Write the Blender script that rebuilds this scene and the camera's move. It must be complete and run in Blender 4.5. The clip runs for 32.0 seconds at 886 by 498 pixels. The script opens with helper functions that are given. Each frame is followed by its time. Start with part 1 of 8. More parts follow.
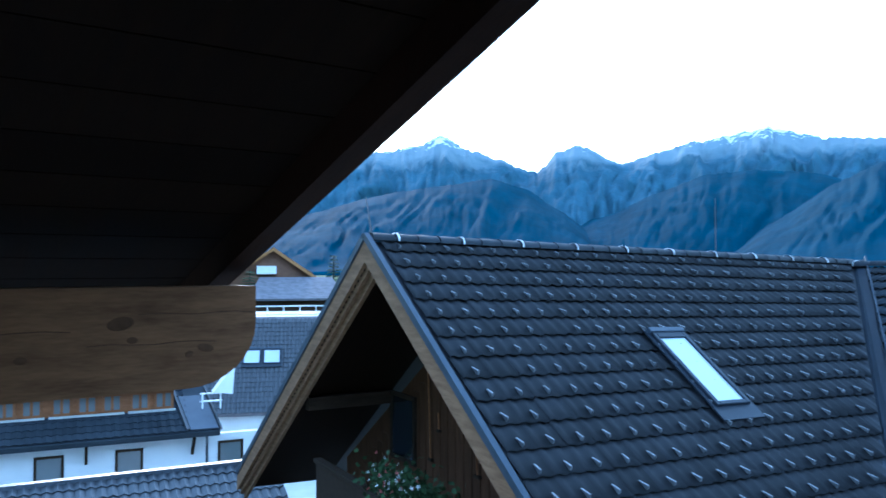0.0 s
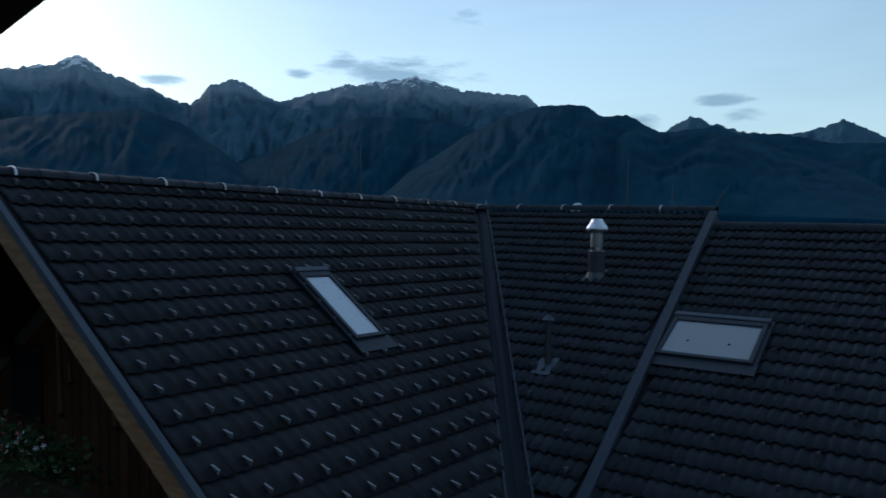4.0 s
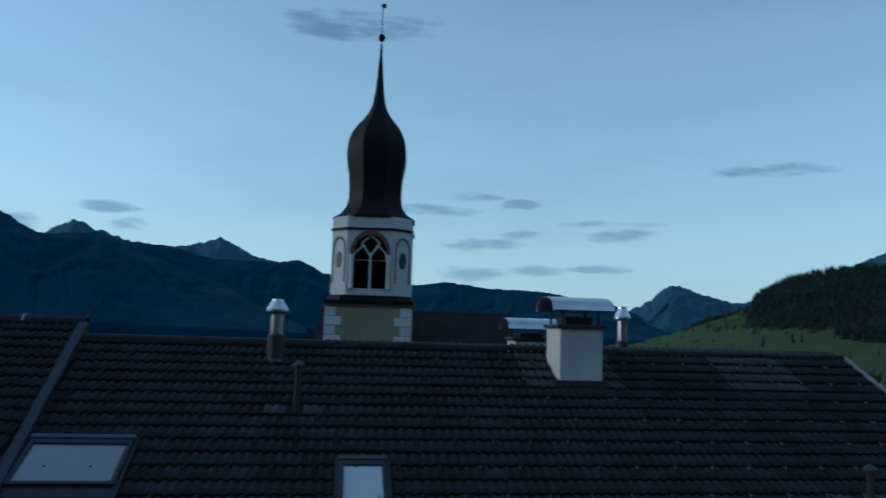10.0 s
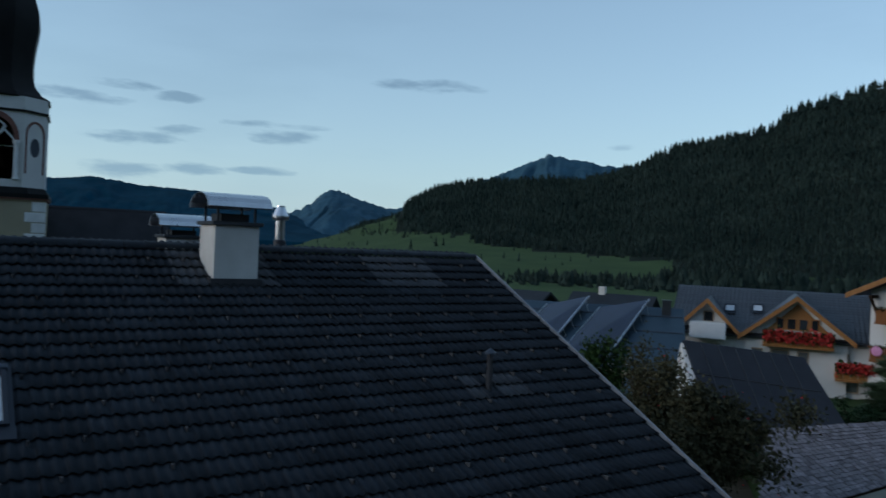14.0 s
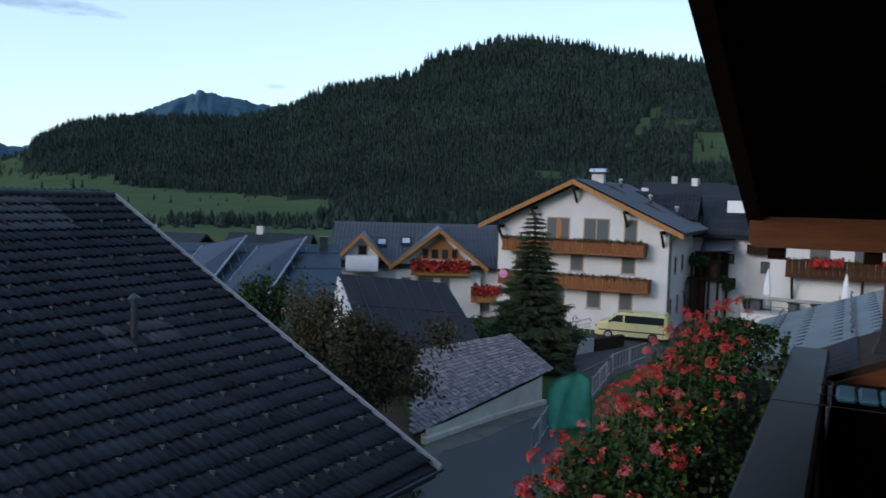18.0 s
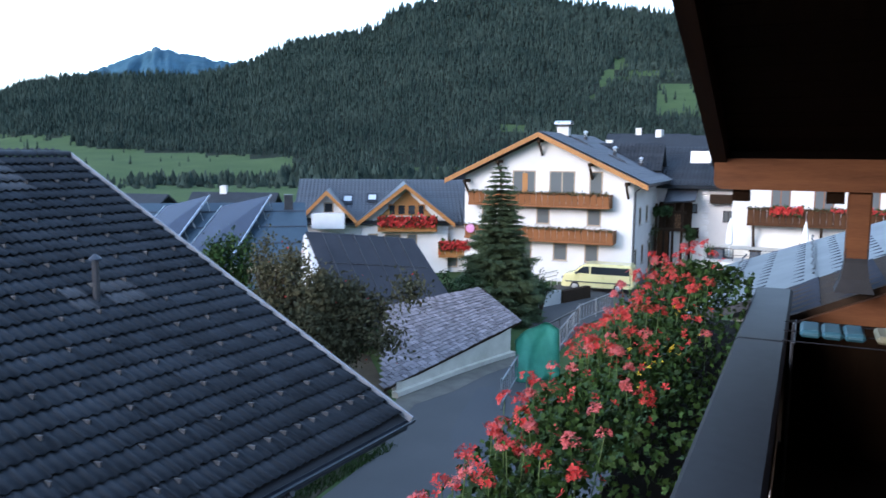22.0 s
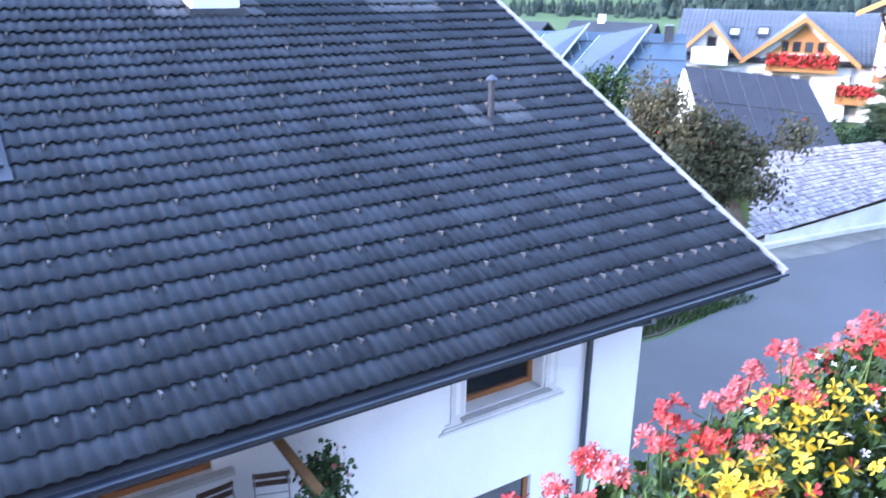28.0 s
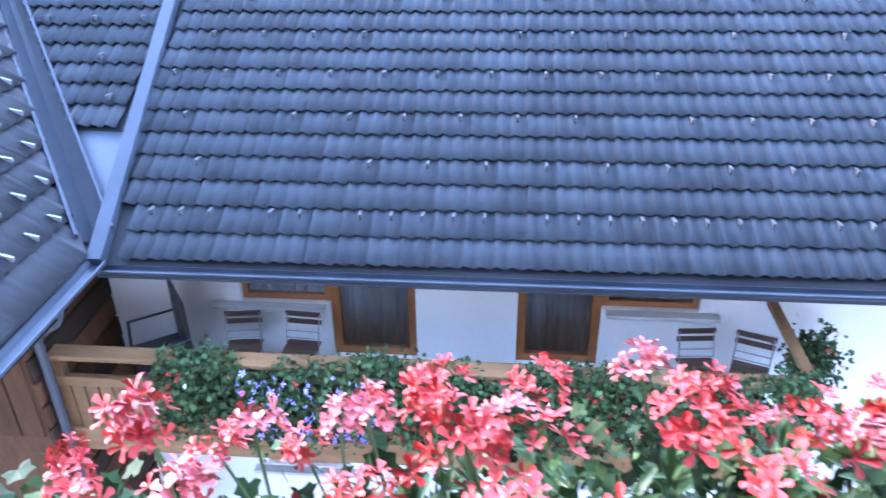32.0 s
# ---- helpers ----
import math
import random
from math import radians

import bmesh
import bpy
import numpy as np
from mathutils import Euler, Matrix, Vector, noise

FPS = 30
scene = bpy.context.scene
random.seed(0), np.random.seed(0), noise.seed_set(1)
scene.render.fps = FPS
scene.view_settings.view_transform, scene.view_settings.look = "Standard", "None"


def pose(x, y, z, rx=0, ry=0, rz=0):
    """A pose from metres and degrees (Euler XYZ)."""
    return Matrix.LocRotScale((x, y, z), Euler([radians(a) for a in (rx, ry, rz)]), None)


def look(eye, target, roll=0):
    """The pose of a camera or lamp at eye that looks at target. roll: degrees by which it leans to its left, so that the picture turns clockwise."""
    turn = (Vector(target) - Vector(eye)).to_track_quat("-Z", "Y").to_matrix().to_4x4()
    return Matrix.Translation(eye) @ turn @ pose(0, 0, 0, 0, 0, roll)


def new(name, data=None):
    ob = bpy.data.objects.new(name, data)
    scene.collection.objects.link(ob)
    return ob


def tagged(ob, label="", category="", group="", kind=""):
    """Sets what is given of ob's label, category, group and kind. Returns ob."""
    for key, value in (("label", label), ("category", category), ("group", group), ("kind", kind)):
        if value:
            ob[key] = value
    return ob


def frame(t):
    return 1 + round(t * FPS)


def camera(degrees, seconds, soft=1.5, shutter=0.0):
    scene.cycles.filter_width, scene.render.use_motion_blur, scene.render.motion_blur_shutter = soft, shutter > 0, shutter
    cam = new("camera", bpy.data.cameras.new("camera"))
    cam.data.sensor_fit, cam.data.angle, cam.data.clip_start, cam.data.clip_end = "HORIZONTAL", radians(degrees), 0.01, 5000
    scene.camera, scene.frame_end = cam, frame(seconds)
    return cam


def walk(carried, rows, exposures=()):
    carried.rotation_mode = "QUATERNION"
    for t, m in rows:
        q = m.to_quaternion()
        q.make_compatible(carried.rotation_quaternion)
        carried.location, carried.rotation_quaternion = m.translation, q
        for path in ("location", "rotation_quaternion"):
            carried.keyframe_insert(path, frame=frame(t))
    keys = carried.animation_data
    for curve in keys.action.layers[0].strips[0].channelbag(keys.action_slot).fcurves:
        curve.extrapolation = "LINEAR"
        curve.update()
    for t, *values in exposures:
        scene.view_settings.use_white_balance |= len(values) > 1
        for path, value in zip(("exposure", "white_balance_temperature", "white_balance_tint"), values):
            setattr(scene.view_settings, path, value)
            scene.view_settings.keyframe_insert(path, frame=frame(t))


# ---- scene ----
from mathutils.geometry import tessellate_polygon
cam = camera(59.4, 32.0, shutter=0.6)
PATH = [
    (0, (-0.568, -0.611, 9.595), (-2.307, 0.376, 9.651), -0.1),
    (0.5, (-0.51, -0.585, 9.6), (-2.2, 0.481, 9.65), 0.35),
    (1, (-0.456, -0.560, 9.618), (-2.070, 0.619, 9.670), 0.5),
    (1.5, (-0.403, -0.549, 9.618), (-1.958, 0.707, 9.657), 0.4),
    (2, (-0.391, -0.518, 9.617), (-1.872, 0.824, 9.631), 0.1),
    (2.5, (-0.392, -0.517, 9.612), (-1.790, 0.910, 9.570), 0.5),
    (4.5, (-0.456, -0.545, 9.631), (-1.526, 1.142, 9.541), 0.8),
    (5, (-0.439, -0.544, 9.622), (-1.409, 1.203, 9.543), 1.3),
    (5.5, (-0.389, -0.517, 9.636), (-1.258, 1.283, 9.567), 1.3),
    (6, (-0.355, -0.509, 9.643), (-1.119, 1.339, 9.593), 0.8),
    (6.5, (-0.342, -0.49, 9.667), (-0.964, 1.41, 9.657), 0.2),
    (7, (-0.387, -0.459, 9.673), (-0.863, 1.482, 9.738), 0.6),
    (7.5, (-0.403, -0.433, 9.696), (-0.79, 1.526, 9.813), 0.8),
    (8, (-0.391, -0.435, 9.705), (-0.692, 1.534, 9.879), 0.8),
    (8.5, (-0.392, -0.413, 9.704), (-0.566, 1.568, 9.921), 1.0),
    (9, (-0.366, -0.393, 9.708), (-0.395, 1.595, 9.924), 1.2),
    (9.5, (-0.34, -0.398, 9.696), (-0.232, 1.586, 9.921), 1.5),
    (10, (-0.315, -0.393, 9.7), (-0.05, 1.578, 9.912), 1.7),
    (10.5, (-0.311, -0.374, 9.689), (0.11, 1.57, 9.898), 1.9),
    (11, (-0.301, -0.335, 9.677), (0.306, 1.56, 9.874), 2.2),
    (11.5, (-0.293, -0.312, 9.67), (0.435, 1.545, 9.823), 2.2),
    (12, (-0.302, -0.327, 9.664), (0.497, 1.502, 9.792), 2.5),
    (12.5, (-0.29, -0.296, 9.643), (0.552, 1.517, 9.725), 2.4),
    (13, (-0.265, -0.291, 9.642), (0.628, 1.498, 9.676), 2.2),
    (13.5, (-0.267, -0.257, 9.645), (0.708, 1.489, 9.663), 2.3),
    (14, (-0.18, -0.199, 9.635), (0.894, 1.488, 9.627), 2.5),
    (14.5, (-0.137, -0.17, 9.631), (1.034, 1.451, 9.611), 2.4),
    (15, (-0.085, -0.112, 9.616), (1.195, 1.424, 9.573), 2.6),
    (15.5, (-0.065, -0.112, 9.613), (1.297, 1.351, 9.562), 2.6),
    (17.5, (0.142, 0.043, 9.534), (1.774, 1.194, 9.423), 1.5),
    (18, (0.16, 0.031, 9.531), (1.841, 1.105, 9.399), 1.5),
    (18.5, (0.174, 0.032, 9.52), (1.89, 1.048, 9.372), 1.4),
    (19, (0.197, 0.047, 9.515), (1.948, 1.003, 9.368), 1.2),
    (19.5, (0.187, 0.016, 9.53), (1.972, 0.906, 9.387), 1.7),
    (20, (0.236, 0.007, 9.52), (2.049, 0.837, 9.365), 1.5),
    (20.5, (0.226, 0.024, 9.501), (2.037, 0.856, 9.336), 1.2),
    (21, (0.198, 0.033, 9.489), (1.979, 0.922, 9.292), 0.8),
    (21.5, (0.207, 0.056, 9.474), (1.953, 1.009, 9.263), 0.4),
    (22, (0.204, 0.054, 9.477), (1.922, 1.049, 9.234), 0.5),
    (22.5, (0.205, 0.092, 9.459), (1.866, 1.173, 9.195), 0.6),
    (23, (0.184, 0.095, 9.458), (1.797, 1.239, 9.161), 0.5),
    (23.5, (0.173, 0.091, 9.432), (1.716, 1.319, 9.101), -0.1),
    (24, (0.163, 0.069, 9.427), (1.656, 1.336, 9.017), 0.1),
    (24.5, (0.161, 0.092, 9.42), (1.64, 1.353, 8.949), 0.2),
    (26.5, (0.02, 0.125, 9.45), (1.337, 1.533, 8.916), 1.3),
    (27, (-0.026, 0.143, 9.427), (1.207, 1.614, 8.867), 1.0),
    (27.5, (-0.04, 0.152, 9.426), (1.093, 1.688, 8.828), 0.9),
    (28, (-0.062, 0.139, 9.418), (0.976, 1.715, 8.757), 0.7),
    (28.5, (-0.07, 0.144, 9.384), (0.897, 1.725, 8.631), 0.9),
    (29, (-0.113, 0.161, 9.316), (0.777, 1.746, 8.482), 1.2),
    (29.5, (-0.151, 0.16, 9.245), (0.556, 1.806, 8.356), 1.1),
    (30, (-0.239, 0.195, 9.153), (0.217, 1.91, 8.232), 1.0),
    (30.5, (-0.303, 0.204, 9.14), (-0.038, 1.95, 8.202), 0.7),
    (31, (-0.311, 0.231, 9.156), (-0.179, 1.976, 8.188), 0.4),
    (31.5, (-0.29, 0.236, 9.127), (-0.319, 1.976, 8.141), 0.4),
    (32, (-0.321, 0.273, 9.122), (-0.481, 2.004, 8.133), -0.8),
]
EXPOSURES = [(0, 3.5, 5400, 8), (1, 2.4, 5700, 10), (2, 1.3, 6300, 14), (3, 1.0, 6600, 12), (6, 0.9, 6500, 8), (9, 0.7, 5900, 2), (11, 0.7, 5900, 2), (13, 0.75, 6300, 8), (15.5, 0.95, 7000, 14),
             (17.5, 1.4, 6900, 18), (20, 2.27, 6700, 18), (22, 3.0, 6600, 20), (24, 3.68, 6500, 22), (26.5, 4.35, 6450, 28), (28, 4.78, 6450, 32), (30, 5.33, 6300, 31), (32, 5.65, 6250, 33)]
walk(cam, [(t, look(eye, target, roll)) for t, eye, target, roll in PATH], EXPOSURES)

# ---- world and light: dawn sky, the sun still behind the mountains ----
SUN_ELEV, SUN_AZ = 15.0, -74.0        # degrees; azimuth from +y towards +x
world = bpy.data.worlds.new("dawn_sky")
scene.world = world
world.use_nodes = True
wn, wl = world.node_tree.nodes, world.node_tree.links
wn.clear()
w_out, w_bg = wn.new("ShaderNodeOutputWorld"), wn.new("ShaderNodeBackground")
w_sky = wn.new("ShaderNodeTexSky")
w_sky.sky_type, w_sky.sun_disc = "NISHITA", False
w_sky.sun_elevation, w_sky.sun_rotation = radians(SUN_ELEV), radians(SUN_AZ)
w_sky.air_density, w_sky.dust_density, w_sky.ozone_density = 1.0, 0.35, 2.0
w_bg.inputs["Strength"].default_value = 0.105
# small stratus banks low over the mountains: bearing, height, half length, half depth (degrees)
CLOUDS = ((-38.7, 10.1, 4.9, 0.9), (-42.7, 10.6, 1.4, 0.6), (-46.1, 9.6, 1.1, 0.3), (-33.9, 13.8, 1.3, 0.5), (-16.0, 7.8, 2.1, 0.35), (-14.4, 6.6, 1.9, 0.5),
          (-21.0, 6.4, 1.4, 0.6), (-55.5, 8.7, 1.6, 0.35), (6.5, 8.9, 3.4, 0.5), (9.6, 9.9, 2.2, 0.35), (13.4, 9.4, 1.7, 0.35), (13.2, 7.3, 1.7, 0.35),
          (10.5, 6.5, 2.9, 0.45), (10.0, 4.3, 2.6, 0.5), (14.5, 4.6, 2.1, 0.4), (31.3, 11.5, 3.5, 0.5), (20.2, 8.1, 3.3, 0.25), (20.7, 7.3, 2.3, 0.5),
          (19.3, 4.8, 2.7, 0.25), (0.6, 21.8, 5.8, 0.9), (45.1, 7.6, 1.4, 0.25), (-60.0, 15.0, 3.5, 1.1))


def wmath(op, a, b=None, c=None):
    n_ = wn.new("ShaderNodeMath")
    n_.operation = op
    for k, v in enumerate((a, b, c)):
        if v is None:
            continue
        if isinstance(v, (int, float)):
            n_.inputs[k].default_value = v
        else:
            wl.new(v, n_.inputs[k])
    return n_.outputs[0]


w_tc, w_sep, w_map, w_noise, w_wide = (wn.new("ShaderNode" + k) for k in ("TexCoord", "SeparateXYZ", "Mapping", "TexNoise", "TexNoise"))
wl.new(w_tc.outputs["Generated"], w_sep.inputs[0])
w_map.inputs["Scale"].default_value = (14.0, 14.0, 60.0)
wl.new(w_tc.outputs["Generated"], w_map.inputs["Vector"])
wl.new(w_map.outputs[0], w_noise.inputs["Vector"]), wl.new(w_map.outputs[0], w_wide.inputs["Vector"])
w_noise.inputs["Scale"].default_value, w_noise.inputs["Detail"].default_value, w_noise.inputs["Roughness"].default_value = 1.0, 7, 0.6
w_wide.inputs["Scale"].default_value, w_wide.inputs["Detail"].default_value = 0.16, 5
w_az = wmath("MULTIPLY", wmath("ARCTAN2", w_sep.outputs["X"], w_sep.outputs["Y"]), 57.2958)
w_el = wmath("MULTIPLY", wmath("ARCSINE", w_sep.outputs["Z"]), 57.2958)
w_fray = wmath("MULTIPLY_ADD", w_noise.outputs[0], 4.2, -2.2)
w_cover = None
for c_az, c_el, c_w, c_h in CLOUDS:
    dx = wmath("DIVIDE", wmath("SUBTRACT", w_az, c_az), c_w * 1.1)
    dy = wmath("DIVIDE", wmath("SUBTRACT", w_el, c_el), c_h * 1.25)
    body = wmath("SUBTRACT", 1.0, wmath("ADD", wmath("MULTIPLY", dx, dx), wmath("MULTIPLY", dy, dy)))
    w_cover = body if w_cover is None else wmath("MAXIMUM", w_cover, body)
w_dense = wn.new("ShaderNodeMapRange")
w_dense.interpolation_type = "SMOOTHSTEP"
w_dense.inputs[1].default_value, w_dense.inputs[2].default_value, w_dense.inputs[4].default_value = -0.2, 1.2, 0.95
wl.new(wmath("ADD", w_cover, w_fray), w_dense.inputs[0])
w_veil = wn.new("ShaderNodeMapRange")
w_veil.inputs[1].default_value, w_veil.inputs[2].default_value, w_veil.inputs[4].default_value = 0.50, 0.78, 0.30
wl.new(w_wide.outputs[0], w_veil.inputs[0])
w_mix = wn.new("ShaderNodeMix")
w_mix.data_type, w_mix.blend_type = "RGBA", "MULTIPLY"
w_mix.inputs["B"].default_value = (0.20, 0.28, 0.38, 1)
wl.new(wmath("MAXIMUM", w_dense.outputs[0], w_veil.outputs[0]), w_mix.inputs["Factor"])
wl.new(w_sky.outputs[0], w_mix.inputs["A"])
w_high = wn.new("ShaderNodeMix")          # a thin even sheet of high cloud over the whole sky
w_high.data_type = "RGBA"
wl.new(wmath("DIVIDE", 0.22, wmath("ADD", wmath("MAXIMUM", w_sep.outputs["Z"], 0.0), 0.27)), w_high.inputs["Factor"])
w_high.inputs["B"].default_value = (1.85, 3.0, 3.95, 1)
wl.new(w_mix.outputs["Result"], w_high.inputs["A"])
wl.new(w_high.outputs["Result"], w_bg.inputs["Color"])
wl.new(w_bg.outputs[0], w_out.inputs["Surface"])
sun = new("sun", bpy.data.lights.new("sun", "SUN"))
sun.data.energy, sun.data.angle, sun.data.color = 0.5, radians(25), (1.0, 0.97, 0.95)
sun.matrix_world = look((0, 0, 60), (-50 * math.sin(radians(SUN_AZ)), -50 * math.cos(radians(SUN_AZ)), 60 - 50 * math.tan(radians(SUN_ELEV))))

# ---- materials ----
def mat(name, a, b=None, rough=0.7, metal=0.0, scale=4.0, fine=40.0, bump=0.15, stretch=(1, 1, 1), vary=0.0, coat=0.0, dist=0.01, spec=0.5):
    """Two-scale noise between colours a and b, with a little relief; vary: lightness change from piece to piece."""
    m = bpy.data.materials.new(name)
    m.use_nodes = True
    n, l = m.node_tree.nodes, m.node_tree.links
    p = n["Principled BSDF"]
    b = b or tuple(0.75 * v for v in a)
    tc, mp = n.new("ShaderNodeTexCoord"), n.new("ShaderNodeMapping")
    mp.inputs["Scale"].default_value = stretch
    l.new(tc.outputs["Object"], mp.inputs["Vector"])
    n1, n2 = n.new("ShaderNodeTexNoise"), n.new("ShaderNodeTexNoise")
    n1.inputs["Scale"].default_value, n1.inputs["Detail"].default_value = scale, 4
    n2.inputs["Scale"].default_value, n2.inputs["Detail"].default_value = fine, 3
    l.new(mp.outputs[0], n1.inputs["Vector"]), l.new(mp.outputs[0], n2.inputs["Vector"])
    add = n.new("ShaderNodeMath")
    add.operation, add.inputs[1].default_value = "MULTIPLY_ADD", 0.4
    l.new(n2.outputs[0], add.inputs[0]), l.new(n1.outputs[0], add.inputs[2])
    ramp = n.new("ShaderNodeValToRGB")
    ramp.color_ramp.elements[0].position, ramp.color_ramp.elements[1].position = 0.45, 0.95
    ramp.color_ramp.elements[0].color, ramp.color_ramp.elements[1].color = (*a, 1), (*b, 1)
    l.new(add.outputs[0], ramp.inputs[0])
    col = ramp.outputs[0]
    if vary:
        oi, ge = n.new("ShaderNodeObjectInfo"), n.new("ShaderNodeNewGeometry")
        s = n.new("ShaderNodeMath")
        s.operation = "ADD"
        l.new(oi.outputs["Random"], s.inputs[0]), l.new(ge.outputs["Random Per Island"], s.inputs[1])
        fr = n.new("ShaderNodeMath")
        fr.operation = "FRACT"
        l.new(s.outputs[0], fr.inputs[0])
        mr = n.new("ShaderNodeMapRange")
        mr.inputs[3].default_value, mr.inputs[4].default_value = 1 - vary, 1 + vary
        l.new(fr.outputs[0], mr.inputs[0])
        hv = n.new("ShaderNodeHueSaturation")
        l.new(mr.outputs[0], hv.inputs["Value"]), l.new(col, hv.inputs["Color"])
        col = hv.outputs[0]
    l.new(col, p.inputs["Base Color"])
    rr = n.new("ShaderNodeMapRange")
    rr.inputs[3].default_value, rr.inputs[4].default_value = max(0.02, rough - 0.12), min(1, rough + 0.12)
    l.new(n1.outputs[0], rr.inputs[0]), l.new(rr.outputs[0], p.inputs["Roughness"])
    p.inputs["Metallic"].default_value, p.inputs["Coat Weight"].default_value, p.inputs["Specular IOR Level"].default_value = metal, coat, spec
    if bump:
        bp = n.new("ShaderNodeBump")
        bp.inputs["Strength"].default_value, bp.inputs["Distance"].default_value = bump, dist
        l.new(add.outputs[0], bp.inputs["Height"]), l.new(bp.outputs[0], p.inputs["Normal"])
    return m


def glass(name, tint=(0.02, 0.025, 0.03), rough=0.04):
    """A pane seen from outside: dark room behind, sharp mirror in front."""
    m = bpy.data.materials.new(name)
    m.use_nodes = True
    p = m.node_tree.nodes["Principled BSDF"]
    p.inputs["Base Color"].default_value = (*tint, 1)
    p.inputs["Roughness"].default_value, p.inputs["IOR"].default_value = rough, 1.52
    p.inputs["Coat Weight"].default_value = 0.6
    return m


M_TILE = mat("dark_concrete_tile", (0.0148, 0.0194, 0.0252), (0.0315, 0.0385, 0.0475), rough=0.72, spec=0.22, scale=1.1, fine=60, bump=0.25, vary=0.22, dist=0.004)
M_TILE_W = mat("black_ridged_tile", (0.012, 0.013, 0.016), (0.026, 0.028, 0.033), rough=0.66, spec=0.22, scale=1.0, fine=70, bump=0.25, vary=0.25, dist=0.004)
# glossy tile; its paler base also carries the sky reflected on far roofs
M_TILE_FAR = mat("glossy_sky_pale_tile", (0.030, 0.036, 0.046), (0.052, 0.060, 0.074), rough=0.42, spec=0.55, scale=1.0, fine=40, bump=0.2, vary=0.2, dist=0.004)
M_TILE_NEW = mat("pale_new_tile", (0.05, 0.053, 0.06), (0.085, 0.09, 0.10), rough=0.6, scale=2, fine=60, bump=0.2, vary=0.12, dist=0.004, spec=0.25)
M_SHEET = mat("grey_sheet_metal", (0.036, 0.048, 0.066), (0.060, 0.075, 0.098), rough=0.5, metal=0.2, spec=0.35, scale=2, fine=25, bump=0.05)
M_FLASH = mat("dull_blue_grey_sheet", (0.022, 0.031, 0.044), (0.036, 0.047, 0.064), rough=0.6, metal=0.05, spec=0.25, scale=2, fine=25, bump=0.05)
M_SHEET_MD = mat("blue_grey_sheet", (0.055, 0.066, 0.085), (0.085, 0.10, 0.125), rough=0.5, metal=0.3, scale=2, fine=25, bump=0.05)
M_SHEET_DK = mat("anthracite_sheet", (0.035, 0.038, 0.045), (0.06, 0.064, 0.072), rough=0.4, metal=0.3, scale=2, fine=25, bump=0.05)
M_STEEL = mat("bright_steel", (0.55, 0.57, 0.6), (0.7, 0.72, 0.75), rough=0.3, metal=1.0, scale=3, fine=30, bump=0.04)
M_RWFRAME = mat("dark_blue_frame_sheet", (0.016, 0.021, 0.030), (0.027, 0.034, 0.046), rough=0.5, metal=0.1, spec=0.3, scale=3, fine=30, bump=0.04)
M_PLASTER = mat("white_plaster", (0.60, 0.60, 0.595), (0.69, 0.69, 0.68), rough=0.9, scale=0.7, fine=30, bump=0.2, spec=0.2)
M_DIRTYPL = mat("stained_lime_plaster", (0.42, 0.39, 0.33), (0.60, 0.57, 0.50), rough=0.92, scale=1.2, fine=25, bump=0.3, spec=0.2)
M_PLASTER2 = mat("chimney_plaster", (0.50, 0.49, 0.46), (0.66, 0.65, 0.62), rough=0.92, scale=1.5, fine=40, bump=0.3, spec=0.2)
M_OCHRE = mat("ochre_plaster", (0.31, 0.27, 0.19), (0.38, 0.34, 0.25), rough=0.9, scale=0.5, fine=20, bump=0.2, spec=0.2)
M_STONE = mat("pale_stone", (0.62, 0.63, 0.64), (0.76, 0.77, 0.78), rough=0.85, scale=2, fine=30, bump=0.3, vary=0.08, spec=0.2)
M_REDSTONE = mat("red_painted_stone", (0.16, 0.068, 0.055), (0.23, 0.11, 0.09), rough=0.85, scale=3, fine=30, bump=0.2)
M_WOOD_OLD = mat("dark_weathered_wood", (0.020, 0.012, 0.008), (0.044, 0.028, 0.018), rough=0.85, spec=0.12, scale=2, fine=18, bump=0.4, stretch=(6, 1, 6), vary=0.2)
M_WOOD_BEAM = mat("brown_stained_beam", (0.21, 0.080, 0.029), (0.33, 0.140, 0.056), rough=0.65, spec=0.2, scale=1.6, fine=14, bump=0.25, stretch=(8, 1, 8))
M_WOOD_OR = mat("orange_larch_wood", (0.30, 0.13, 0.045), (0.40, 0.19, 0.07), rough=0.6, scale=2, fine=14, bump=0.2, stretch=(6, 6, 1), vary=0.12, spec=0.2)
M_WOOD_BROWN = mat("red_brown_wood", (0.17, 0.075, 0.04), (0.24, 0.11, 0.06), rough=0.65, scale=2, fine=14, bump=0.2, vary=0.15)
# wood under the overhang, painted near black to carry the shade there
M_SHADE_BOARDS = mat("shade_black_boards", (0.007, 0.0034, 0.0016), (0.013, 0.0068, 0.0034), rough=0.9, spec=0.05, scale=2, fine=18, bump=0.3, stretch=(1, 8, 1), vary=0.25)
# darker copy of the beam wood; the dimmer light at right is painted in
M_WOOD_BEAM_SHADE = mat("shaded_red_brown_beam", (0.085, 0.030, 0.012), (0.145, 0.058, 0.024), rough=0.7, spec=0.15, scale=1.6, fine=14, bump=0.25, stretch=(8, 1, 8))
M_WOOD_RED = mat("red_brown_larch", (0.17, 0.062, 0.023), (0.26, 0.105, 0.042), rough=0.65, spec=0.2, scale=2, fine=14, bump=0.2, stretch=(1, 6, 6), vary=0.12)
M_FRAME = mat("window_frame_wood", (0.26, 0.095, 0.030), (0.34, 0.135, 0.045), rough=0.5, scale=3, fine=20, bump=0.1)
M_WOOD_WEATH = mat("weathered_brown_board", (0.16, 0.082, 0.042), (0.29, 0.160, 0.088), rough=0.8, spec=0.15, scale=3, fine=22, bump=0.3, stretch=(1, 6, 6))
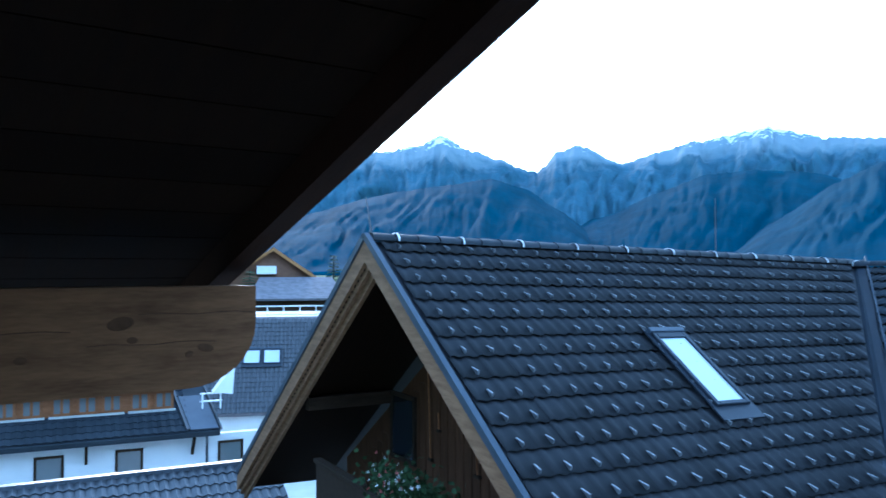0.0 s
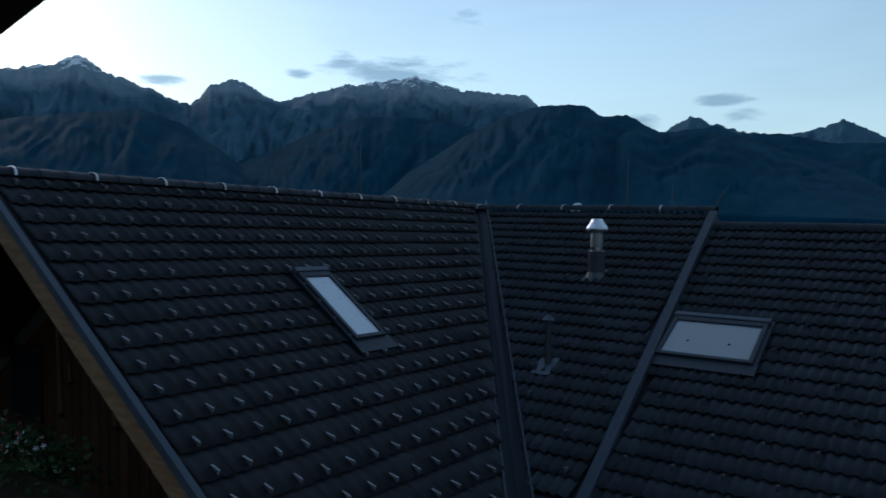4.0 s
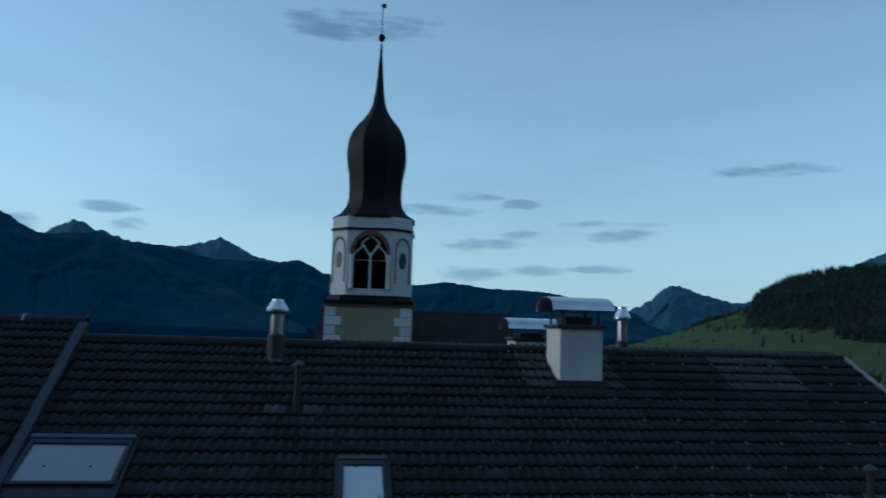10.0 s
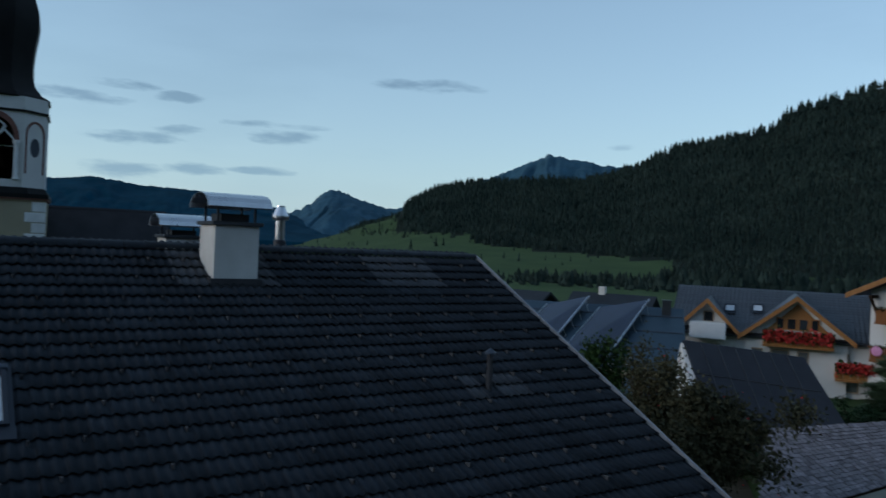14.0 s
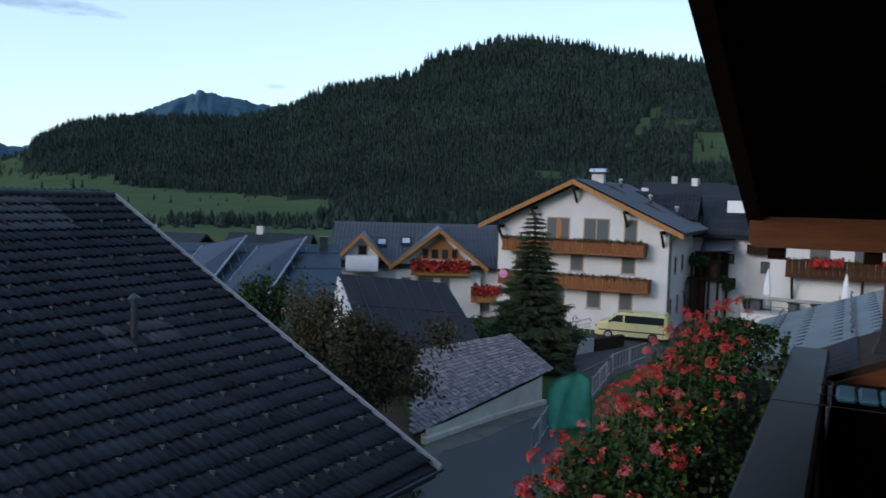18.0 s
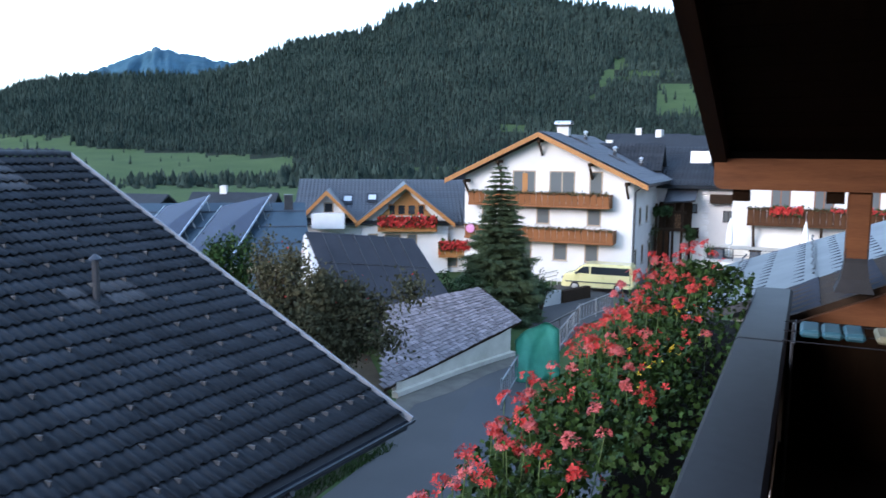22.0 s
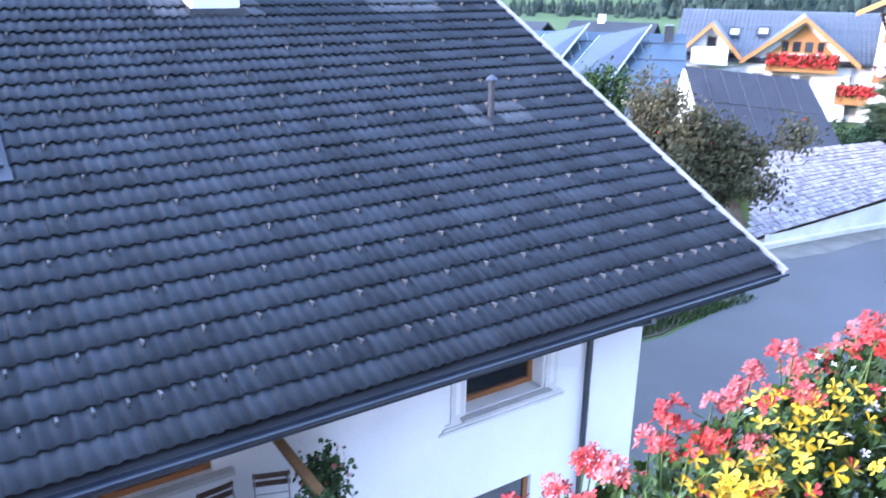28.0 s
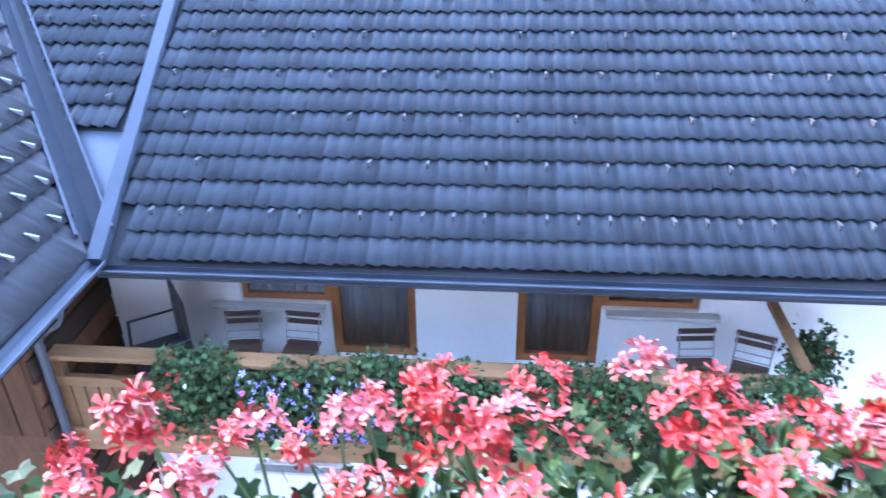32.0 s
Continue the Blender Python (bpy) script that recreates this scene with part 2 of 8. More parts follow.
M_WOOD_GABLE = mat("brown_gable_board", (0.055, 0.023, 0.011), (0.095, 0.044, 0.022), rough=0.85, spec=0.12, scale=2, fine=18, bump=0.3, stretch=(6, 6, 1), vary=0.2)
M_GREYTRIM = mat("grey_painted_trim", (0.50, 0.49, 0.46), (0.6, 0.59, 0.56), rough=0.8, scale=2, fine=30, bump=0.1)
M_CONC = mat("concrete", (0.36, 0.36, 0.35), (0.48, 0.48, 0.46), rough=0.9, scale=0.8, fine=20, bump=0.3, spec=0.25)
M_ASPHALT = mat("asphalt", (0.046, 0.047, 0.048), (0.074, 0.074, 0.074), rough=0.78, scale=0.35, fine=60, bump=0.3, spec=0.3)
M_GRASS = mat("meadow_grass", (0.036, 0.066, 0.024), (0.064, 0.098, 0.040), rough=0.9, scale=0.05, fine=2.0, bump=0.5, dist=0.05, spec=0.05)
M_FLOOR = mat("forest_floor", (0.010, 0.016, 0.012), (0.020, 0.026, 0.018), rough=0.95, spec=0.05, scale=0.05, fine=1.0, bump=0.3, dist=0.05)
M_LEAF = mat("green_leaf", (0.009, 0.028, 0.006), (0.034, 0.070, 0.017), rough=0.65, spec=0.15, scale=6, fine=60, bump=0.2, vary=0.45)
M_LEAF_DK = mat("dark_shrub_leaf", (0.018, 0.042, 0.016), (0.04, 0.075, 0.028), rough=0.7, spec=0.15, scale=3, fine=30, bump=0.2, vary=0.35)
M_LEAF_BR = mat("olive_brown_leaf", (0.038, 0.042, 0.022), (0.082, 0.074, 0.040), rough=0.75, spec=0.15, scale=3, fine=30, bump=0.2, vary=0.35)
M_FIR = mat("fir_needles", (0.036, 0.060, 0.031), (0.088, 0.122, 0.060), rough=0.75, spec=0.15, scale=3, fine=30, bump=0.2, vary=0.3)
# conifer green, lifted and blued to carry the haze on the hillside
M_FOREST = mat("haze_blue_forest", (0.013, 0.024, 0.021), (0.034, 0.051, 0.042), rough=0.95, spec=0.05, scale=0.02, fine=0.5, bump=0.2, vary=0.4)
M_BARK = mat("bark", (0.06, 0.045, 0.032), (0.10, 0.08, 0.06), rough=0.9, scale=5, fine=30, bump=0.5, spec=0.15)
M_RED = mat("pink_red_petal", (0.43, 0.020, 0.020), (0.53, 0.062, 0.055), rough=0.55, scale=20, fine=120, bump=0.1, vary=0.22, spec=0.25)
M_YEL = mat("yellow_petal", (0.50, 0.32, 0.012), (0.56, 0.40, 0.03), rough=0.5, scale=20, fine=120, bump=0.1, vary=0.15, spec=0.25)
M_VIO = mat("violet_petal", (0.25, 0.2, 0.62), (0.36, 0.3, 0.72), rough=0.5, scale=20, fine=120, bump=0.1, vary=0.15)
M_WHITE = mat("white_paint", (0.74, 0.75, 0.76), (0.82, 0.83, 0.84), rough=0.5, scale=2, fine=20, bump=0.03)
M_BLACK = mat("black_plastic", (0.012, 0.012, 0.014), (0.025, 0.025, 0.028), rough=0.45, scale=4, fine=30, bump=0.05)
M_GLASS = glass("window_glass")
# roof panes: the sky's reflection is put into these pale base colours
M_SKYGLASS = glass("sky_bright_pane", (0.50, 0.54, 0.58), 0.08)
M_SKYGLASS2 = glass("sky_grey_pane", (0.20, 0.215, 0.23), 0.06)
M_CURTAIN = mat("grey_curtain", (0.21, 0.265, 0.32), (0.36, 0.42, 0.48), rough=0.9, scale=3, fine=40, bump=0.2, stretch=(12, 1, 1))
M_SOLAR = mat("solar_glass", (0.012, 0.02, 0.045), (0.02, 0.03, 0.06), rough=0.12, metal=0.0, scale=1, fine=10, bump=0.02, coat=0.6)
M_VAN = mat("pale_yellow_car_paint", (0.72, 0.64, 0.30), (0.76, 0.68, 0.34), rough=0.3, scale=1, fine=8, bump=0.0, coat=0.7)
M_TARP = mat("green_netting", (0.05, 0.36, 0.26), (0.09, 0.46, 0.34), rough=0.7, scale=3, fine=30, bump=0.3)
M_SHINGLE = mat("grey_brown_shingle", (0.13, 0.12, 0.13), (0.24, 0.22, 0.235), rough=0.9, scale=2, fine=30, bump=0.4, vary=0.28, spec=0.12)
M_ONION = mat("black_onion_shingle", (0.007, 0.008, 0.009), (0.015, 0.016, 0.017), rough=0.6, scale=1.5, fine=12, bump=0.35, spec=0.12)
M_LEDGE = mat("dark_ledge_sheet", (0.012, 0.013, 0.016), (0.025, 0.027, 0.032), rough=0.55, metal=0.0, spec=0.18, scale=1.5, fine=18, bump=0.06)


# ---- building helpers ----
def tri_normals(bm):
    bmesh.ops.recalc_face_normals(bm, faces=bm.faces)


def mesh_of(name, bm, material, smooth=False):
    me = bpy.data.meshes.new(name)
    bm.to_mesh(me)
    bm.free()
    me.materials.append(material)
    if smooth:
        me.shade_smooth()
    return me


def part(name, bm, material, parent, label="", smooth=False):
    ob = new(name, mesh_of(name, bm, material, smooth))
    if parent is not None:
        ob.parent = parent
    if label:
        tagged(ob, label)
    return ob


def thing(name, label, category, m=None, group="", kind=""):
    ob = new(name)
    ob.empty_display_size = 0.2
    if m is not None:
        ob.matrix_world = m
    return tagged(ob, label, category, group, kind)


def solo(name, bm, material, label, category, group="", kind="", m=None, smooth=False):
    ob = new(name, mesh_of(name, bm, material, smooth))
    if m is not None:
        ob.matrix_world = m
    return tagged(ob, label, category, group, kind)


def structure(name, bm, material, label="", smooth=False):
    return tagged(new(name, mesh_of(name, bm, material, smooth)), label, "", "", "structure")


def box(bm, x0, x1, y0, y1, z0, z1, m=None, bevel=0.0):
    vs = [bm.verts.new((x, y, z)) for z in (z0, z1) for y in (y0, y1) for x in (x0, x1)]
    fs = [bm.faces.new([vs[i] for i in q]) for q in ((0, 2, 3, 1), (4, 5, 7, 6), (0, 1, 5, 4), (2, 6, 7, 3), (0, 4, 6, 2), (1, 3, 7, 5))]
    if bevel:
        es = list({e for f in fs for e in f.edges})
        r = bmesh.ops.bevel(bm, geom=es, offset=bevel, segments=1, affect="EDGES")
        vs = list({v for f in r["faces"] for v in f.verts} | {v for v in vs if v.is_valid})
    if m is not None:
        bmesh.ops.transform(bm, matrix=m, verts=vs)
    return bm


def boxes(*dims, m=None, bevel=0.0):
    bm = bmesh.new()
    for d in dims:
        box(bm, *d, m=m, bevel=bevel)
    return bm


def slab(bm, quad, thick):
    """A flat panel: four corners, thickness downwards along its normal."""
    q = [Vector(p) for p in quad]
    n = (q[1] - q[0]).cross(q[3] - q[0]).normalized()
    if n.z < 0:
        n = -n
    top = [bm.verts.new(p) for p in q]
    bot = [bm.verts.new(p - n * thick) for p in q]
    bm.faces.new(top), bm.faces.new(bot[::-1])
    for i in range(len(q)):
        j = (i + 1) % len(q)
        bm.faces.new((top[i], bot[i], bot[j], top[j]))
    return bm


def bar(bm, a, b, w, h=None, up=(0, 0, 1)):
    """A straight bar of section w x h from a to b."""
    a, b = Vector(a), Vector(b)
    d = (b - a).normalized()
    s = d.cross(Vector(up))
    s = s.normalized() if s.length > 1e-4 else Vector((1, 0, 0))
    u = s.cross(d)
    h = h or w
    r = [[bm.verts.new(p + s * i * w / 2 + u * j * h / 2) for i, j in ((-1, -1), (1, -1), (1, 1), (-1, 1))] for p in (a, b)]
    for k in range(4):
        bm.faces.new((r[0][k], r[0][(k + 1) % 4], r[1][(k + 1) % 4], r[1][k]))
    bm.faces.new(r[0][::-1]), bm.faces.new(r[1])
    return bm


def tube(bm, pts, r, seg=8, close=True):
    """A round pipe along points; r may be a list."""
    pts = [Vector(p) for p in pts]
    rs = r if isinstance(r, (list, tuple)) else [r] * len(pts)
    rings = []
    for i, p in enumerate(pts):
        d = (pts[min(i + 1, len(pts) - 1)] - pts[max(i - 1, 0)]).normalized()
        s = d.cross(Vector((0.31, 0.17, 0.93)))
        s = s.normalized() if s.length > 1e-3 else Vector((1, 0, 0))
        u = d.cross(s)
        rings.append([bm.verts.new(p + rs[i] * (math.cos(2 * math.pi * k / seg) * s + math.sin(2 * math.pi * k / seg) * u)) for k in range(seg)])
    for a, b in zip(rings, rings[1:]):
        for k in range(seg):
            bm.faces.new((a[k], a[(k + 1) % seg], b[(k + 1) % seg], b[k]))
    if close:
        bm.faces.new(rings[0][::-1]), bm.faces.new(rings[-1])
    return bm


def lathe(bm, profile, seg=16, at=(0, 0, 0)):
    """A turned body: profile of (radius, z)."""
    o = Vector(at)
    rings = [[bm.verts.new(o + Vector((r * math.cos(2 * math.pi * (k + 0.5) / seg), r * math.sin(2 * math.pi * (k + 0.5) / seg), z))) for k in range(seg)] for r, z in profile]
    for a, b in zip(rings, rings[1:]):
        for k in range(seg):
            bm.faces.new((a[k], a[(k + 1) % seg], b[(k + 1) % seg], b[k]))
    bm.faces.new(rings[0][::-1]), bm.faces.new(rings[-1])
    return bm


def prism(bm, outline, a, b, m=None):
    """An outline in (x, z), drawn out along y from a to b."""
    f = [bm.verts.new((x, a, z)) for x, z in outline]
    g = [bm.verts.new((x, b, z)) for x, z in outline]
    n = len(f)
    bm.faces.new(f), bm.faces.new(g[::-1])
    for i in range(n):
        bm.faces.new((f[i], g[i], g[(i + 1) % n], f[(i + 1) % n]))
    if m is not None:
        bmesh.ops.transform(bm, matrix=m, verts=f + g)
    return bm


def frame_m(origin, right, normal):
    """A pose whose x runs along right and whose -y looks along normal (out of a wall), z up."""
    x = Vector(right).normalized()
    z = Vector((0, 0, 1))
    y = z.cross(x)
    return Matrix(((x.x, y.x, z.x, origin[0]), (x.y, y.y, z.y, origin[1]), (x.z, y.z, z.z, origin[2]), (0, 0, 0, 1)))

def many(name, verts, faces, ms, material, parent=None, label="", category="", kind="stuff", smooth=False):
    """One mesh of many copies of a small shape, at the given poses."""
    v, k = np.array(verts, float), len(verts)
    ms = np.array([[list(r) for r in m] for m in ms], float)
    pts = (ms[:, None, :3, :3] @ v[None, :, :, None])[..., 0] + ms[:, None, :3, 3]
    me = bpy.data.meshes.new(name)
    fl = [tuple(i + k * j for i in f) for j in range(len(ms)) for f in faces]
    me.from_pydata(pts.reshape(-1, 3).tolist(), [], fl)
    me.materials.append(material)
    if smooth:
        me.shade_smooth()
    ob = new(name, me)
    if parent is not None:
        ob.parent = parent
    return tagged(ob, label, category, "", kind)


def sheet(name, pts, rows, cols, material, smooth=True, label="", kind="structure", wrap=False):
    """A grid of points as one surface."""
    me = bpy.data.meshes.new(name)
    fl = [(r * cols + c, r * cols + (c + 1) % cols, (r + 1) * cols + (c + 1) % cols, (r + 1) * cols + c)
          for r in range(rows - 1) for c in range(cols if wrap else cols - 1)]
    me.from_pydata(pts, [], fl)
    me.materials.append(material)
    if smooth:
        me.shade_smooth()
    return tagged(new(name, me), label, "", "", kind)


# ---- land: valley floor, forested hill, mountains ----
def fbm(x, y, z=0.0, octaves=4):
    return noise.fractal(Vector((x, y, z)), 0.9, 2.1, octaves)


def ease(a, b, t):
    t = min(1.0, max(0.0, (t - a) / (b - a)))
    return t * t * (3 - 2 * t)


# steep rows past 100 degrees either side: unseen hill added to cut sky light
HILL = ((-180, 22), (-130, 18), (-100, 4), (-90, 2.5), (-60, -1.6), (14, -1.6), (20.5, -0.4), (24, 0.4), (27, 1.7), (28.6, 2.2), (30.4, 3.4), (32, 4.1), (34, 4.3), (37, 4.8), (41, 5.0), (46, 5.8),
        (49.5, 7.4), (52.5, 8.45), (55, 8.85), (56.2, 9.95), (59, 10.6), (61.7, 11.25), (65, 11.0), (67, 10.7), (70, 10.3), (73, 9.8), (78, 9.5), (90, 10), (110, 14), (140, 20), (180, 22))
EYE_Z = 9.5


def ramp_of(table, x, soft=0.5):
    """A value between the rows of a table, half rounded, half straight."""
    for (a, p), (b, q) in zip(table, table[1:]):
        if a <= x <= b:
            return p + (q - p) * (soft * ease(a, b, x) + (1 - soft) * (x - a) / (b - a))
    return table[-1][1]


def land(az, r):
    """Height of the ground at a bearing (degrees) and distance."""
    top = ramp_of(HILL, az)
    r0, r1 = 330.0, 1000.0
    el0 = math.degrees(math.atan2(-EYE_Z - 1.0, r0))
    if r < r0:
        base = -1.0 * ease(90, r0, r)
    else:
        s = min(1.0, (r - r0) / (r1 - r0))
        e = el0 + (top - el0) * (s ** 0.85)
        base = EYE_Z + r * math.tan(radians(e)) if r <= r1 else EYE_Z + r1 * math.tan(radians(top)) - (r - r1) * 0.1
        base += 9 * s * fbm(r * math.cos(radians(az)) / 160, r * math.sin(radians(az)) / 160) * ease(r0, r0 + 200, r)
    return base


AZ = [-180 + i for i in range(360)]
RADII = [0, 6, 12, 20, 30, 45, 60, 80, 110, 150, 200, 260, 330] + [330 + 28 * i for i in range(1, 26)] + [1150, 1600, 2400, 3500, 4700]
gp = [(r * math.sin(radians(a)), r * math.cos(radians(a)), land(a, r)) for r in RADII for a in AZ]
ground = sheet("ground", gp, len(RADII), len(AZ), M_GRASS, wrap=True, label="green valley meadow rising into a hill, plus an added unseen hill behind")


def clearing(az, el):
    """Meadows and clearings between the woods, by bearing and height on the slope."""
    n = 0.35 * fbm(az / 5, el / 2, 3)
    if az < 49.0 + 2 * n and el < 0.45 - 0.05 * (az - 31) + n * 0.5:
        return True
    if 20 < az < 29.3 + n and el < 0.6 + 0.5 * max(0, az - 23.5) + n:
        return True
    if 29 < az < 34.5 and el < 0.95 + n:
        return True
    if 3.2 < el < 6.7 and abs(az - 72.3 + (6.5 - el) * 0.72) < 0.12 + 0.12 * (el - 3.2) + 0.5 * n:
        return True
    if abs(az - 65.0) < 0.8 and 1.5 < el < 2.1:
        return True
    if 74.8 < az < 78 and 2.8 < el < 5.0 + n:
        return True
    return 72 < az < 78 and abs(el - 5.45 - 0.12 * (az - 72.6)) < 0.22 + 0.6 * n


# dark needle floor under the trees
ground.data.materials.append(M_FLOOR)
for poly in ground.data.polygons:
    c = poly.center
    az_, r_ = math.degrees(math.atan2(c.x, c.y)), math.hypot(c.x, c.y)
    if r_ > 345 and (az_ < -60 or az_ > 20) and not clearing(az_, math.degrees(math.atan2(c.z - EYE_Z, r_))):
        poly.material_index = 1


rnd = random.Random(4)
fir_v, fir_f = [], []
for rad, z0, z1, turn in ((1.0, 0.10, 0.52, 0.0), (0.74, 0.34, 0.76, 0.6), (0.46, 0.60, 1.0, 1.3)):     # three ragged skirts
    b0 = len(fir_v)
    for k in range(6):
        g = rad * (1.0 if k % 2 else 0.66)
        fir_v.append((math.cos(k * math.pi / 3 + turn) * g, math.sin(k * math.pi / 3 + turn) * g, z0 - (0.05 if k % 2 else 0)))
    fir_v.append((0, 0, z1))
    fir_f += [(b0 + k, b0 + (k + 1) % 6, b0 + 6) for k in range(6)]
stands = []
while len(stands) < 40000:
    a = rnd.uniform(20, 102)
    r = (345 if a < 50 else 300) + 700 * rnd.random() ** 0.8
    if r > 1015:
        continue
    z = land(a, r)
    el = math.degrees(math.atan2(z - EYE_Z, r))
    if clearing(a, el) and rnd.random() > (0.010 if el < 0.5 else 0.30 if a < 29.5 else 0.07):
        continue
    h = rnd.uniform(5.5, 15.0) * (0.40 + 0.60 * (r - 300) / 700) * (0.55 if a < 29.5 else 1.0)
    stands.append(Matrix.Translation((r * math.sin(radians(a)), r * math.cos(radians(a)), z - 1)) @ Matrix.Rotation(rnd.random() * 6, 4, "Z") @
                  Matrix.Diagonal((h * rnd.uniform(0.15, 0.22), h * rnd.uniform(0.15, 0.22), h, 1)))
for k in range(700):          # the hedge of trees at the foot of the meadow
    a, r = rnd.uniform(26, 66), rnd.uniform(225, 300)
    h = rnd.uniform(1.5, 4.0) if a < 38 else rnd.uniform(3, 6) if a < 48 else rnd.uniform(4, 9)
    stands.append(Matrix.Translation((r * math.sin(radians(a)), r * math.cos(radians(a)), land(a, r) - 1)) @ Matrix.Rotation(rnd.random() * 6, 4, "Z") @ Matrix.Diagonal((h * 0.36, h * 0.36, h, 1)))
many("forest", fir_v, fir_f, stands, M_FOREST, label="dense dark green conifer forest covering the hillside", category="forest")


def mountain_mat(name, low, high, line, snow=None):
    """Woods below, bare rock above a ragged line, and snow in the gullies near the summits; low and high include haze.
    """
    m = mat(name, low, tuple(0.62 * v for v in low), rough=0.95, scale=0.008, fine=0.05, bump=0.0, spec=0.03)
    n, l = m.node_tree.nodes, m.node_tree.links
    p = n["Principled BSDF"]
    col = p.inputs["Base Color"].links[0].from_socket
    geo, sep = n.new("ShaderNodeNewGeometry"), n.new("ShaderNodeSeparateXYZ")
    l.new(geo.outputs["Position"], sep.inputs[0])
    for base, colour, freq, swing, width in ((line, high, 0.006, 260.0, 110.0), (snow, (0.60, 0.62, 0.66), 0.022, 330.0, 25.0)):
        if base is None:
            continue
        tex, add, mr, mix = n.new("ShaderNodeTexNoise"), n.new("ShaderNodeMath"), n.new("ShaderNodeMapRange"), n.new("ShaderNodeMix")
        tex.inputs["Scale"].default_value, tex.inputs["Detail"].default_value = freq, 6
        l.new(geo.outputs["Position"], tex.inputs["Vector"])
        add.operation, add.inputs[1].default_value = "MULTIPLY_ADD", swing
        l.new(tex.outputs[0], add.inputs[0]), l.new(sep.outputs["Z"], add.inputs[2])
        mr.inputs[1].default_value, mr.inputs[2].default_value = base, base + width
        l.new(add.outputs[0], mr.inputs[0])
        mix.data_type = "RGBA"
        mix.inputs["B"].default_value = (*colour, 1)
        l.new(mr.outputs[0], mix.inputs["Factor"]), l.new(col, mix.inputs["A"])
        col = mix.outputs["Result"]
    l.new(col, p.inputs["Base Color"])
    return m


def mountain_range(name, table, r, depth, material, rough, label, seed, jagged=1.0):
    """A chain of mountains: bearings and heights (degrees) of its summits, with ribs and gullies running down."""
    a0, a1 = table[0][0], table[-1][0]
    step = 0.14
    cols, rows = int((a1 - a0) / step) + 1, 34
    pts = []
    for j in range(rows):
        s = j / (rows - 1)
        for i in range(cols):
            a = a0 + step * i
            ridge = EYE_Z + r * math.tan(radians(ramp_of(table, a, 0.25)))
            crag = 0.5 * fbm(a * 0.9, seed, 0, 6) + 0.9 * (0.22 - abs(fbm(a * 1.3, seed, 3, 5))) + 0.35 * fbm(a * 5.0, seed, 8, 3)
            bend = 2.2 * fbm(a * 0.16, s * 1.6, seed, 3)
            rib = 1.0 - 2.2 * abs(fbm((a + bend + 3 * (1 - s)) * 0.34, seed + 0.5 * s, 5, 6))
            side = 1.0 - 2.0 * abs(fbm((a - bend) * 1.1, seed + 2.0 * s, 11, 4))
            fine = fbm(a * 1.8, s * 7.0, seed + 7, 4)
            mid = s * (1 - s) * 4
            rr = r - depth * (1 - s) - depth * rough * (0.085 * rib + 0.028 * side + 0.016 * fine) * mid
            h = (ridge + 0.0042 * jagged * r * crag * s * s) * (s ** 1.05) * (1 + rough * (0.055 * rib + 0.018 * side + 0.014 * fine) * mid)
            pts.append((rr * math.sin(radians(a)), rr * math.cos(radians(a)), h - 3 if j else -320.0))
    return sheet(name, pts, rows, cols, material, label=label)


FAR = ((-105, 8), (-90, 7.5), (-76, 7.6), (-68, 8.4), (-64.3, 8.9), (-62.2, 9.2), (-60.4, 10.1), (-59.2, 9.2), (-58.5, 9.0), (-56.2, 8.1), (-53.5, 7.2), (-52.1, 8.6), (-50.3, 9.1), (-47.4, 7.6), (-45, 8.4),
       (-42.5, 9.0), (-40.1, 9.3), (-37.6, 9.7), (-34.8, 8.9), (-32.8, 8.7), (-29.5, 8.4), (-28.6, 7.6), (-24, 6.6), (-20.2, 5.6), (-17.9, 6.8), (-16.3, 6.2), (-13, 5.2), (-10.9, 5.5), (-8.4, 6.2), (-5.8, 5.0),
       (-3, 4.4), (4, 3.0), (17, 2.4), (21.3, 1.9), (24.2, 3.8), (27.1, 2.9), (28.6, 2.5), (33.7, 4.4), (37, 5.7), (38.7, 6.4), (39.8, 7.0), (41.6, 6.7), (44.9, 6.2), (47.2, 6.6), (52, 4))
SPURS = (((-105, 4), (-84, 4.6), (-73, 3.4), (-69.7, 4.3), (-66.4, 5.3), (-63.5, 5.9), (-60.6, 6.3), (-56.8, 6.8), (-54.3, 6.0), (-51.5, 4.2), (-49.1, 2.2), (-46, 0.2)),
         ((-55, 1.2), (-50.7, 3.6), (-48.4, 4.0), (-45.1, 5.5), (-41.7, 6.7), (-38.5, 6.9), (-35.2, 6.6), (-31, 5.4), (-26, 3.4), (-20, 0.4)),
         ((-42, 0.6), (-37, 3.6), (-33.5, 5.8), (-31.1, 6.9), (-28.6, 7.7), (-26.5, 7.8), (-25.3, 7.7), (-24, 6.9), (-22.4, 7.0), (-19.9, 5.7), (-16.3, 6.1), (-14.4, 5.3), (-11.3, 4.1), (-7.9, 2.9), (-5.4, 1.5), (-2, 0.2)),
         ((-20, 3.6), (-14.4, 5.6), (-12.4, 5.5), (-8.7, 4.7), (-5.1, 4.7), (-2.8, 4.9), (-0.7, 3.9), (5.7, 3.4), (8.1, 3.7), (11.2, 3.3), (14.7, 3.2), (17.2, 2.8), (20.1, 2.3), (23, 1.2), (27, 0.2)))
# distance haze is put into these base colours as blue
M_FAR = mountain_mat("far_rock_haze_blue", (0.042, 0.108, 0.155), (0.145, 0.202, 0.238), 640, 860)
M_MID = mountain_mat("wooded_haze_blue", (0.002, 0.043, 0.074), (0.008, 0.066, 0.098), 520)
